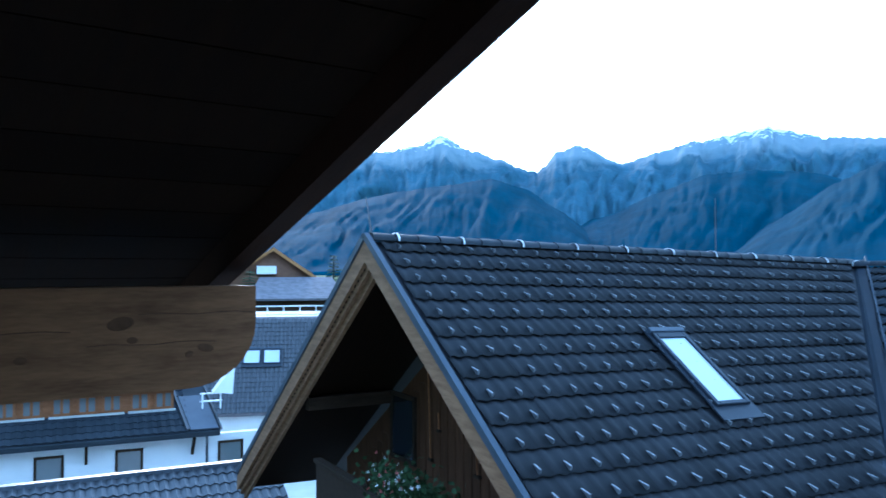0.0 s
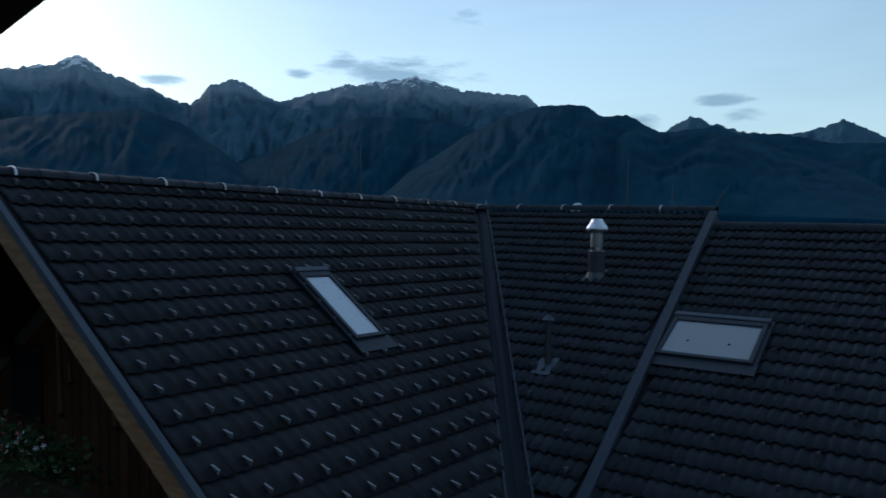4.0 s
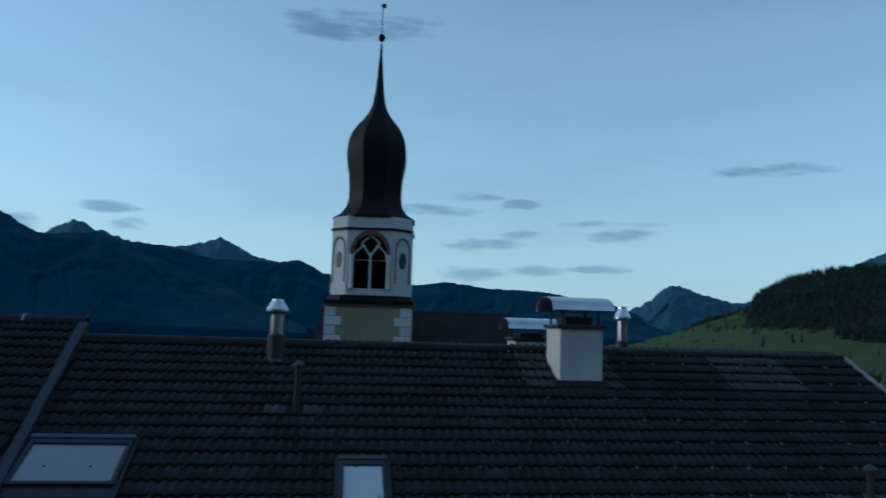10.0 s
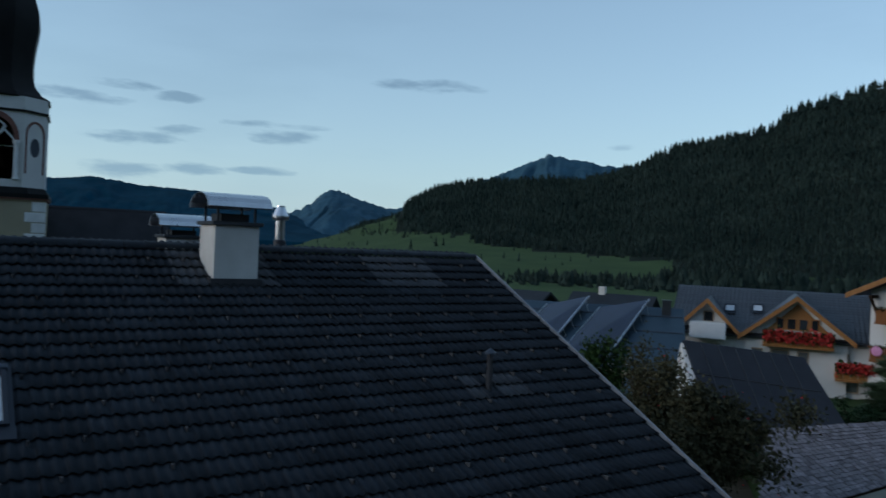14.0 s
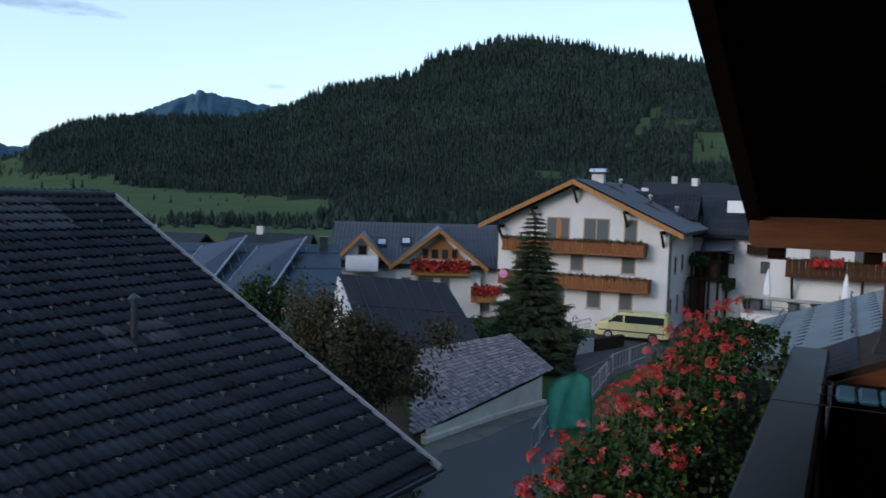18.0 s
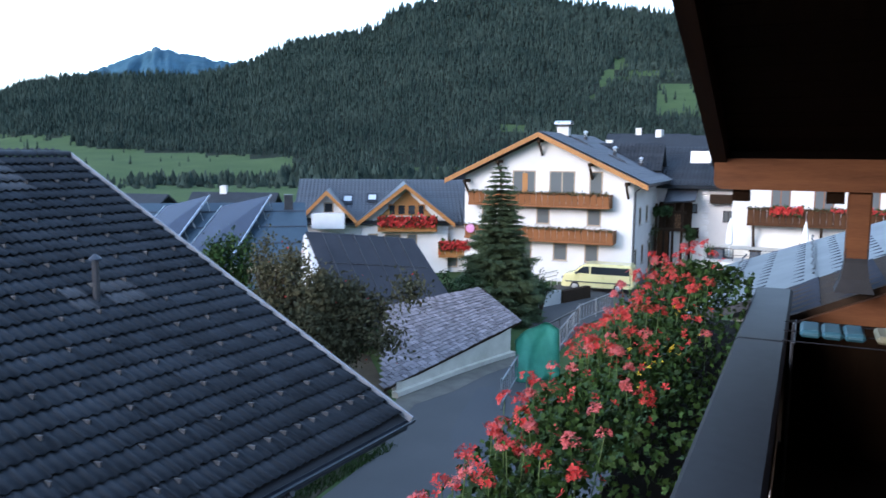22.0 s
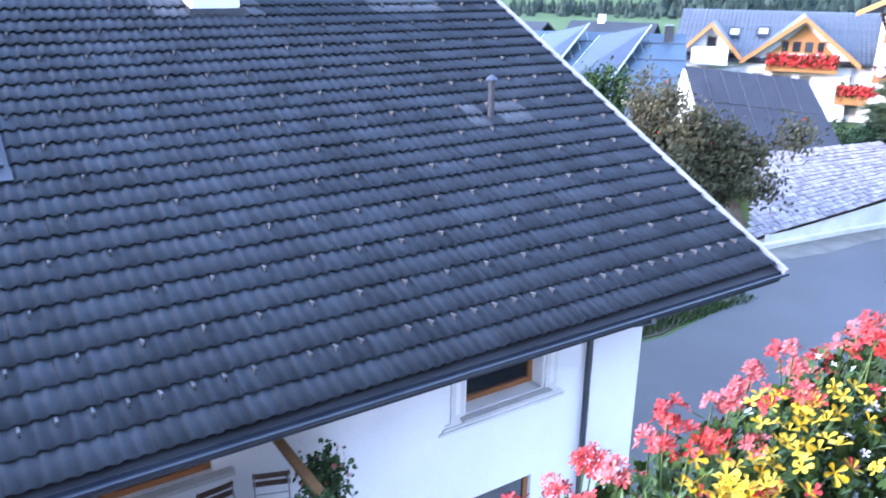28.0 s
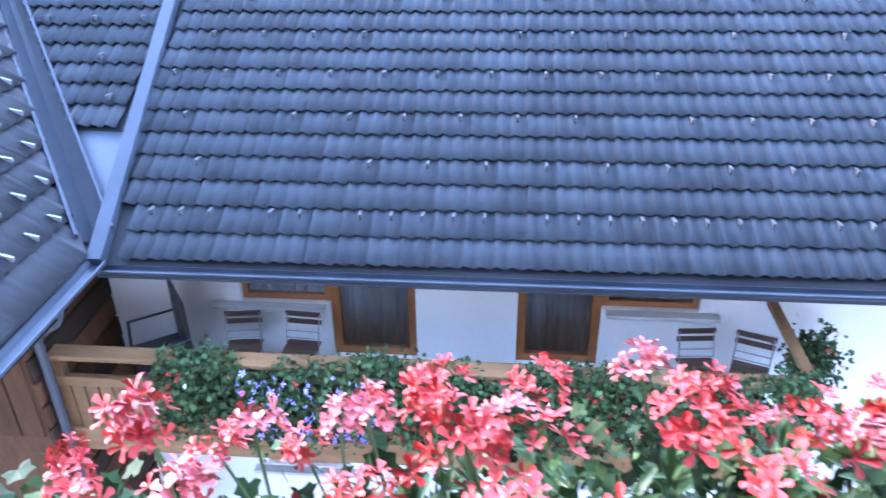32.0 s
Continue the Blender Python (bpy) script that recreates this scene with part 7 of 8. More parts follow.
for u0 in (5.9, 8.42, 3.2, 11.9):
    plain_window(lh, u0, u0 + 0.92, 2.28, 3.36, M_WOOD_OLD, 1, curtain=True)
bm = bmesh.new()
slab(bm, [(-9, -0.9, 3.9), (11.85, -0.9, 3.9), (11.0, 7, 7.75), (-9, 7, 7.75)], 0.2)
lr = part("roof", bm, M_TILE, lh)
tile_rows(lr, (-9, -0.85, 3.95), (1, 0, 0), (0, 7.9, 3.85), 66, 24, 0.30, 0.36, M_TILE, 0.05)
part("roof_panel", slab(bmesh.new(), [(10.85, -0.86, 4.02), (11.8, -0.86, 4.02), (11.55, 1.0, 4.93), (10.6, 1.0, 4.93)], 0.05), M_SHEET_MD, lr, "pale ribbed sheet strip")
part("verge_trim", bar(bmesh.new(), (11.87, -0.9, 3.98), (11.02, 7, 7.83), 0.07, 0.12), M_SHEET_DK, lr)
part("verge_trim", bar(bmesh.new(), (10.75, -0.88, 4.02), (10.3, 2.5, 5.68), 0.10, 0.10), M_SHEET_DK, lr)
dormer = part("dormer", boxes((-1.0, 10.2, 0.35, 4, 4.35, 5.45)), M_WOOD_RED, lh, "long red-brown timber dormer")
for k in range(11):
    plain_window(lh, 1.35 + 0.80 * k + 0.12 * (k // 3), 2.02 + 0.80 * k + 0.12 * (k // 3), 4.62, 5.28, M_WOOD_RED, 2, 0.33)
bm = bmesh.new()
slab(bm, [(-1.3, -0.1, 5.45), (10.5, -0.1, 5.45), (10.5, 5.5, 7.1), (-1.3, 5.5, 7.1)], 0.12)
part("dormer_roof", bm, M_TILE, lh)
for z in (4.78, 5.06):
    part("snow_rail", boxes((11.3, 12.1, 0.2, 0.25, z, z + 0.05)), M_WHITE, lh)
for u in (11.35, 12.0):
    part("rail_post", boxes((u, u + 0.05, 0.2, 0.25, 4.5, 5.1)), M_WHITE, lh)
for u in (7.5, 11.0):
    part("bracket", bar(bmesh.new(), (u, 0, 3.0), (u, -0.6, 3.65), 0.1, 0.12), M_WOOD_OLD, lh)
part("downpipe", tube(bmesh.new(), [(11.4, -0.8, 3.7), (11.5, -0.12, 3.3), (11.5, -0.12, 0)], 0.05, 6), M_SHEET_DK, lh)
part("window_hood", prism(bmesh.new(), [(-0.35, 0.1), (0.35, 0.0), (0.42, 0.95), (0.3, 0.95)], 0, 0.5), M_WHITE, lh, "white sheet hood").matrix_basis = pose(12.1, 0.1, 5.02)
UM = frame_m(Vector((-43.8, 8.5, 0)), Vector((0.32, 0.95, 0)), None)
uh = thing("upper_house", "house with a grey corrugated roof, roof windows and white railing", "house", UM)
part("wall", boxes((0, 14, 0.6, 9, 0, 2.0)), M_PLASTER, uh)
bm = bmesh.new()
slab(bm, [(-0.5, 0, 1.8), (14.5, 0, 1.8), (14.5, 5.6, 6.75), (-0.5, 5.6, 6.75)], 0.2)
ur = part("roof", bm, M_SHINGLE, uh)
tile_rows(ur, (-0.5, 0, 1.83), (1, 0, 0), (0, 6, 5.3), 60, 20, 0.25, 0.36, M_SHEET_DK, 0.07)
for u in (2.85, 4.0):
    t = roof_window(pose(0, 0, 0), 1.0, 1.15, "roof window pair in the corrugated roof", M_SKYGLASS)
    t.matrix_world = UM @ plane_m((u, 2.6, 1.86 + 2.6 * 0.883), (1, 0, 0), (0, 6, 5.3))
for z in (6.84, 7.36):
    part("terrace_rail", boxes((-0.5, 14.5, 5.9, 5.97, z, z + 0.07)), M_WHITE, uh)
for k in range(16):
    part("rail_post", boxes((-0.4 + k, -0.34 + k, 5.9, 5.97, 6.7, 7.4)), M_WHITE, uh)
part("terrace_floor", boxes((-0.5, 14.5, 5.9, 13, 6.5, 6.72)), M_CONC, uh)
fc = thing("hill_chalet", "brown chalet with a white base on the slope", "chalet", frame_m(Vector((-78.5, 17.0, 0)), Vector((0.3, 0.954, 0)), None))
part("wall", boxes((2, 10.2, 0, 8, 0, 8.2)), M_PLASTER, fc)
part("upper_wall", prism(bmesh.new(), [(2, 8.2), (10.2, 8.2), (10.2, 9.4), (6.4, 11.6), (2, 9.4)], -0.05, 7), M_WOOD_BROWN, fc)
roof_pair(fc, 1.6, 6.3, 10.6, -1, 8, 8.9, 11.95, 9.0, M_TILE)
part("balcony", boxes((4.7, 6.6, -0.9, 0, 9.3, 10.1)), M_WHITE, fc)
bm = bmesh.new()
slab(bm, [(4.0, -8, 7.1), (13, -8, 7.1), (12, -1.5, 9.0), (5.0, -1.5, 9.0)], 0.2)
part("porch_wall", boxes((4.4, 12.6, -7.4, -1.4, 3.0, 7.0)), M_WOOD_OLD, fc)
part("porch_roof", bm, M_SHINGLE, fc)
nl = thing("low_roof", "near low grey tiled roof below the wing gable", "roof", frame_m(Vector((-20.6, -6, 0)), Vector((0.06, 1, 0)), None))
bm = bmesh.new()
slab(bm, [(-2, -4.5, 2.6), (11.5, -4.5, 2.6), (11.5, 0.2, 4.75), (-2, 0.2, 4.75)], 0.15)
n_r = part("roof", bm, M_SHEET_DK, nl)
tile_rows(n_r, (-2, -4.5, 2.62), (1, 0, 0), (0, 4.7, 2.15), 60, 14, 0.225, 0.37, M_SHEET_DK, 0.06)
part("ridge", bar(bmesh.new(), (-2, 0.2, 4.80), (11.5, 0.2, 4.80), 0.22, 0.10), M_SHEET_MD, n_r, "pale ridge capping")
part("wall", boxes((-1.5, 11, -3.9, 0, 0, 2.9)), M_PLASTER, nl)

# ---- the viewer's balcony: own frame, u along the front, v outwards ----
OWN_AZ = 85.0
OWN = Matrix.Rotation(radians(90 - OWN_AZ), 4, "Z")       # x = u, y = v
LEDGE_Z = 8.62
own = thing("balcony_house", "dark timber balcony house with a wide roof overhang", "house", OWN)
for a, b in ((-1.3, 0.1), (0.104, 2.0), (2.004, 4.1), (4.104, 5.72)):
    part("parapet_cap", boxes((a, b, 0.085, 0.31, LEDGE_Z - 0.05, LEDGE_Z), bevel=0.014), M_LEDGE, own, "dark sheet-metal parapet cap")
    part("cap_fold", boxes((a, b, 0.29, 0.316, LEDGE_Z - 0.12, LEDGE_Z - 0.052)), M_LEDGE, own)
# inner boards and floor take the same shade-black wood
for k in range(50):
    part("parapet_board", boxes((-1.3 + 0.14 * k, -1.168 + 0.14 * k, 0.13, 0.16, LEDGE_Z - 1.02, LEDGE_Z - 0.05)), M_SHADE_BOARDS, own)
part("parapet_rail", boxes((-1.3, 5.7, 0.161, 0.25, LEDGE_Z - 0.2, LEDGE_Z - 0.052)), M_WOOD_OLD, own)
part("balcony_floor", boxes((-2.2, 5.7, -1.9, 0.12, LEDGE_Z - 1.2, LEDGE_Z - 1.03)), M_SHADE_BOARDS, own)
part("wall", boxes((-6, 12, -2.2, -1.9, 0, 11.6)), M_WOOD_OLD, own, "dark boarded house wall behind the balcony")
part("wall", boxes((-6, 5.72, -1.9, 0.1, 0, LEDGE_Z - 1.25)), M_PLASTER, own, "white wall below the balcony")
part("end_screen", boxes((5.60, 5.70, -1.9, 0.1, LEDGE_Z - 1.03, 8.42)), M_SHADE_BOARDS, own)
AU, AZ_ = 1.01, 11.13
M_VERGEWOOD = mat("dark_brown_verge", (0.020, 0.009, 0.005), (0.036, 0.017, 0.009), rough=0.8, spec=0.1, scale=2, fine=16, bump=0.3, stretch=(1, 8, 1))
M_PURLIN = mat("weathered_brown_beam", (0.088, 0.038, 0.016), (0.220, 0.104, 0.047), rough=0.75, spec=0.15, scale=2.6, fine=16, bump=0.35, stretch=(8, 1, 6))
M_KNOT = mat("dark_wood_knot", (0.058, 0.027, 0.013), (0.105, 0.051, 0.026), rough=0.8, spec=0.1, scale=12, fine=60, bump=0.3)
for ue, sl_, VERGE in ((-5.4, 0.327, 0.57), (5.78, 0.38, 0.60)):
    ze = AZ_ - abs(ue - AU) * sl_
    s = 1 if ue > AU else -1
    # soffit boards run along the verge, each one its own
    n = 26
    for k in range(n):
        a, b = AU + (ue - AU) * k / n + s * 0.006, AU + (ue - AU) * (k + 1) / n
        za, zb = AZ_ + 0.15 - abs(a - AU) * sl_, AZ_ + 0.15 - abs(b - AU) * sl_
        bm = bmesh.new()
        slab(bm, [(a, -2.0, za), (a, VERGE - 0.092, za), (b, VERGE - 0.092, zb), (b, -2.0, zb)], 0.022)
        part("soffit_board", bm, M_SHADE_BOARDS, own)
    bm = bmesh.new()
    slab(bm, [(AU, -2.2, AZ_ + 0.26), (AU, VERGE, AZ_ + 0.26), (ue, VERGE, ze + 0.26), (ue, -2.2, ze + 0.26)], 0.10)
    part("roof_deck", bm, M_TILE, own)
    bm = bmesh.new()
    prism(bm, [(AU, AZ_), (ue, ze), (ue, ze + 0.26), (AU, AZ_ + 0.26)], VERGE - 0.09, VERGE)
    tri_normals(bm)
    part("bargeboard", bm, M_VERGEWOOD, own, "dark brown bargeboard")


def purlin_shape(v1, z0, z1, r):
    """A beam's side outline in (v, z) with a rounded lower nose."""
    n = 8
    return [(-1.9, z0), (-1.9, z1), (v1, z1)] + [(v1 - r * (1 - math.cos(math.pi / 2 * i / n)), z0 + r * 0.9 * (1 - math.sin(math.pi / 2 * i / n))) for i in range(n + 1)]


for x, v1, z0, z1, r in ((-3.615, 0.555, 9.163, 9.538, 0.26), (5.56, 0.585, 9.27, 9.465, 0.06)):
    bm = bmesh.new()
    prism(bm, purlin_shape(v1, z0, z1, r), x - 0.1, x + 0.1, Matrix(((0, 1, 0, 0), (1, 0, 0, 0), (0, 0, 1, 0), (0, 0, 0, 1))))
    tri_normals(bm)
    # both purlins are one wood; the right takes the shade-darkened copy
    beam = part("purlin", bm, M_PURLIN if x < 0 else M_WOOD_BEAM_SHADE, own, "brown stained purlin with a rounded end")
    if x < 0:
        # knots and drying cracks on the face towards the balcony
        for v, z, a, b, turn in ((0.06, 9.41, 0.05, 0.026, 10), (0.10, 9.35, 0.020, 0.013, 0), (0.36, 9.31, 0.034, 0.016, -12), (0.30, 9.29, 0.017, 0.012, 20), (-0.25, 9.30, 0.022, 0.014, 0)):
            bm = bmesh.new()
            lathe(bm, [(1.0, 0.0), (0.75, 0.6), (0.3, 1.0)], 14)
            bm.transform(Matrix.Translation((x + 0.0995, v, z)) @ Matrix.Rotation(radians(turn), 4, "X") @ Matrix.Diagonal((0.003, a, b, 1)) @ Matrix.Rotation(radians(90), 4, "Y"))
            part("knot", bm, M_KNOT, beam, "dark knot in the timber")
        for v0, v1_, z in ((-0.05, 0.40, 9.335), (0.12, 0.545, 9.44), (-0.6, -0.1, 9.39)):
            part("crack", tube(bmesh.new(), [(x + 0.1, v0 + (v1_ - v0) * k / 6, z + 0.004 * math.sin(k * 1.7)) for k in range(7)], 0.0022, 4), M_KNOT, beam, "fine drying crack")
for v in (0.42, -0.12, -0.62, -1.1):
    part("beam_block", boxes((5.50, 5.62, v - 0.05, v + 0.05, 9.195, 9.268)), M_SHADE_BOARDS, own)
post = part("post", boxes((5.50, 5.63, -0.32, -0.19, 8.86, 9.27), bevel=0.01), M_WOOD_BEAM_SHADE, own, "brown timber post")
part("post_foot", lathe(bmesh.new(), [(0.155, 8.66), (0.11, 8.74), (0.09, 8.84), (0.088, 8.93)], 4, (5.565, -0.255, 0)), M_LEDGE, own, "dark sheet collar at the foot of the post")
# side roofs beside the balcony
sr1 = thing("side_roof", "grey ribbed tile roof edge beside the balcony", "roof", OWN)
bm = bmesh.new()
slab(bm, [(5.80, 0.30, 8.33), (7.15, 0.30, 8.33), (7.15, -1.9, 9.342), (5.80, -1.9, 9.342)], 0.06)
part("deck", bm, M_WOOD_OLD, sr1)
M_RIB = mat("grey_ribbed_tile", (0.017, 0.021, 0.030), (0.036, 0.042, 0.056), rough=0.7, spec=0.12, scale=3, fine=40, bump=0.2, vary=0.1)
tile_rows(sr1, (5.80, 0.32, 8.345), (1, 0, 0), (0, -2.2, 1.012), 7, 6, 0.193, 0.41, M_RIB, 0.038)
bm = bmesh.new()
prism(bm, [(0.28, 8.29), (-1.9, 9.29), (-1.9, 9.02), (0.28, 8.02)], 5.74, 5.80, Matrix(((0, 1, 0, 0), (1, 0, 0, 0), (0, 0, 1, 0), (0, 0, 0, 1))))
tri_normals(bm)
part("bargeboard", bm, M_WOOD_BEAM_SHADE, sr1, "orange-brown bargeboard")
part("wall", boxes((5.82, 11.0, -1.9, 0.15, 0, 8.2)), M_WOOD_OLD, sr1)
sr2 = thing("far_side_roof", "blue-grey ribbed roof beyond the balcony end", "roof", OWN)
bm = bmesh.new()
p2 = lambda v: 8.06 + 0.373 * (0.89 - v)
slab(bm, [(7.45, 1.0, p2(1.0)), (11.2, 1.0, p2(1.0)), (11.2, -3.2, p2(-3.2)), (7.45, -3.2, p2(-3.2))], 0.08)
part("deck", bm, M_SHEET_DK, sr2)
tile_rows(sr2, (7.45, 1.02, p2(1.02) + 0.01), (1, 0, 0), (0, -4.2, 4.2 * 0.373), 15, 13, 0.25, 0.345, M_RIB, 0.05)
for v in (0.72, -0.05, -0.95):
    part("snow_wire", tube(bmesh.new(), [(7.5 + 0.18 * k, v + 0.012 * math.sin(k * 1.9), p2(v) + 0.085 + 0.006 * math.sin(k * 2.7)) for k in range(21)], 0.011, 5), M_BLACK, sr2, "dark snow wire")
part("wall", boxes((7.5, 11.0, -3.1, 0.6, 0, 8.0)), M_PLASTER, sr2)
# things on the rack at the balcony end
rack = thing("drying_rack", "thin pale wire drying rack in the balcony shade", "drying rack", OWN @ pose(4.1, -0.4, LEDGE_Z - 0.93))
for y in (-0.45, 0.45):
    part("wire", tube(bmesh.new(), [(-0.25, y, 0.98), (0.3, y, 0.98)], 0.004, 6), M_LEDGE, rack)
for x in (-0.22, 0.0, 0.22):
    part("wire", tube(bmesh.new(), [(x, -0.5, 0.985), (x, 0.5, 0.985)], 0.003, 6), M_LEDGE, rack)
for x, y in ((-0.22, -0.46), (0.22, -0.46), (-0.22, 0.46), (0.22, 0.46)):
    part("leg", tube(bmesh.new(), [(x, y, 0), (x, y, 0.98)], 0.007, 6), M_SHEET_DK, rack)
M_BLUEPL = mat("blue_foam", (0.014, 0.07, 0.10), (0.026, 0.11, 0.145), rough=0.6, scale=5, fine=40, bump=0.1)
M_CREAMPL = mat("cream_foam", (0.15, 0.14, 0.085), (0.21, 0.20, 0.13), rough=0.6, scale=5, fine=40, bump=0.1)
for v, m_, lab in ((-0.10, M_BLUEPL, "blue foam cushion lying on the rack"), (-0.40, M_CREAMPL, "cream foam cushion lying on the rack")):
    t = thing("cushion", lab, "cushion", OWN @ pose(4.05, v, LEDGE_Z + 0.062), "rack cushions")
    for k in range(3):
        part("pad", boxes((-0.11, 0.11, -0.13 + 0.088 * k, -0.046 + 0.088 * k, 0, 0.035), bevel=0.012), m_, t)
stick = solo("bamboo_stick", tube(bmesh.new(), [(0, 0, 0), (0.05, -0.22, 1.3)], 0.005, 6), M_CREAMPL, "thin pale cane leaning at the balcony end", "stick", m=OWN @ pose(3.2, -0.3, LEDGE_Z - 1.03))

# ---- plants ----
def leaf_shape(lobes=5, w=1.0):
    """A rounded, lobed leaf, slightly cupped: points and faces; about 1 across."""
    pts = [(0, 0, 0.0)]
    n = lobes * 2
    for i in range(n + 1):
        a = radians(-150 + 300 * i / n)
        r = 0.5 if i % 2 else 0.36
        pts.append((r * math.sin(a) * w, 0.12 + r * math.cos(a), 0.09 * (r - 0.3) + 0.03 * math.cos(3 * a)))
    return pts, [(0, i, i + 1) for i in range(1, n + 1)]


def scatter_m(rr, p, size, tilt=0.8):
    return Matrix.Translation(p) @ Euler((rr.gauss(0, tilt), rr.gauss(0, tilt), rr.uniform(0, 6.28))).to_matrix().to_4x4() @ Matrix.Scale(size, 4)


def floret(bm, c, up, r, rr):
    """One five-petalled flower at c, facing up: rounded petals that rise like a shallow cup."""
    q = Vector(up).to_track_quat("Z", "Y").to_matrix()
    rot = rr.uniform(0, 6)
    for k in range(5):
        a = rot + k * 1.2566 + rr.uniform(-0.2, 0.2)
        ll, lift = r * rr.uniform(0.75, 1.2), rr.uniform(0.25, 1.15)
        pl = [(0.06, -0.9, 0.02), (0.50, -0.32, 0.45), (0.86, -0.33, 0.70), (1.05, -0.14, 0.70), (1.05, 0.14, 0.70), (0.86, 0.33, 0.70), (0.50, 0.32, 0.45), (0.06, 0.9, 0.02)]
        vs = [bm.verts.new(Vector(c) + q @ Vector((d * ll * math.cos(a + t), d * ll * math.sin(a + t), z * ll * lift))) for d, t, z in pl]
        mid = bm.verts.new(Vector(c) + q @ Vector((0.62 * ll * math.cos(a), 0.62 * ll * math.sin(a), 0.42 * ll * lift)))
        for i in range(8):
            bm.faces.new((mid, vs[i], vs[(i + 1) % 8]))


def umbel(seed, n, size):
    """A geranium head: a loose ball of florets on short stalks."""
    rr = random.Random(seed)
    bm = bmesh.new()
    for k in range(n):
        z = rr.uniform(-0.15, 1.0)
        a = rr.uniform(0, 6.28)
        h = math.sqrt(max(0, 1 - z * z))
        d = Vector((h * math.cos(a), h * math.sin(a), z))
        floret(bm, d * size * rr.uniform(0.7, 1.1), d + Vector((rr.uniform(-0.4, 0.4), rr.uniform(-0.4, 0.4), 0.6)), rr.uniform(0.0105, 0.0150), rr)
    return bm


M_PINK = mat("pale_pink_petal", (0.47, 0.064, 0.066), (0.54, 0.125, 0.122), rough=0.55, scale=30, fine=120, bump=0.1, vary=0.2)
HEADS = [mesh_of("flower_head", umbel(100 + k, 15 + 2 * (k % 5), 0.026 + 0.004 * (k % 4)), M_RED if k % 4 else M_PINK, True) for k in range(9)]
fb = thing("flower_box", "long balcony flower box full of red, pink and yellow flowers", "flower box", OWN @ pose(0, 0, LEDGE_Z))
part("trough", boxes((-1.4, 5.6, 0.36, 0.60, -0.42, -0.24), bevel=0.01), M_WOOD_OLD, fb, "dark wooden trough")
# soil; the shade of the gap beside the leaves is put into its black
part("soil", boxes((-1.38, 5.58, 0.38, 0.58, -0.239, -0.22)), mat("shade_black_soil", (0.006, 0.005, 0.004), (0.014, 0.011, 0.008), rough=0.95, scale=8, fine=60, bump=0.5, spec=0.1), fb)
rr = random.Random(77)


def mound(u, v):
    """Height of the foliage over the ledge at a place along and across the box."""
    c = -0.075 - 0.05 * (1 - ease(-0.55, -0.15, u)) + 0.012 * ease(-0.45, -0.1, u) * (1 - ease(0.8, 1.6, u)) + 0.03 * math.sin(u * 2.3 + 1) + 0.02 * math.sin(u * 5.1) + 0.05 * ease(2.5, 4, u) + 0.12 * ease(3.8, 4.8, u)
    d = (v - 0.62) / 0.40
    return c + 0.05 - 0.13 * d * d - (0.35 * (v - 0.92) if v > 0.92 else 0)


lm = []
for k in range(24000):
    u = rr.uniform(-1.4, 5.65)
    v = min(1.12, max(0.325, rr.gauss(0.63, 0.20)))
    z = mound(u, v) - abs(rr.gauss(0, 0.085)) + 0.022 * fbm(u * 9, v * 9, 2)
    if u < -0.4 and rr.random() < 0.55:
        continue
    if v < 0.46 + 0.10 * math.sin(u * 3.3) + 0.05 * math.sin(u * 9.1) and rr.random() < 0.55:
        continue
    lm.append(scatter_m(rr, (u, v, z), rr.uniform(0.015, 0.036), 1.1))
lv, lf = leaf_shape()
many("leaves", lv, lf, lm, M_LEAF, fb, label="glossy green geranium leaves")
# long upright leaves of the bedding plants at the near end
long_v = [(0, 0, 0), (-0.11, 0.3, 0.03), (0.11, 0.3, 0.03), (-0.13, 0.62, 0.02), (0.13, 0.62, 0.02), (0, 1.0, -0.08), (0, 0.3, -0.015), (0, 0.62, -0.02)]
long_f = [(0, 6, 1), (0, 2, 6), (1, 6, 7, 3), (6, 2, 4, 7), (3, 7, 5), (7, 4, 5)]
M_BLADE = mat("fresh_green_blade", (0.016, 0.050, 0.010), (0.050, 0.105, 0.026), rough=0.5, spec=0.3, scale=8, fine=80, bump=0.15, vary=0.35)
lm = []
for _ in range(640):
    cu, cv = rr.uniform(-1.2, 1.9), rr.uniform(0.40, 0.92)
    cz = mound(cu, cv) - 0.045
    for k in range(rr.randint(5, 9)):
        lm.append(Matrix.Translation((cu, cv, cz + rr.uniform(-0.015, 0.03))) @ Euler((rr.uniform(0.2, 1.25), 0, rr.uniform(0, 6.28)), "XYZ").to_matrix().to_4x4() @ Matrix.Scale(rr.uniform(0.022, 0.046), 4))
many("blade_clump", long_v, long_f, lm, M_BLADE, fb, label="fresh green upright pointed leaves")
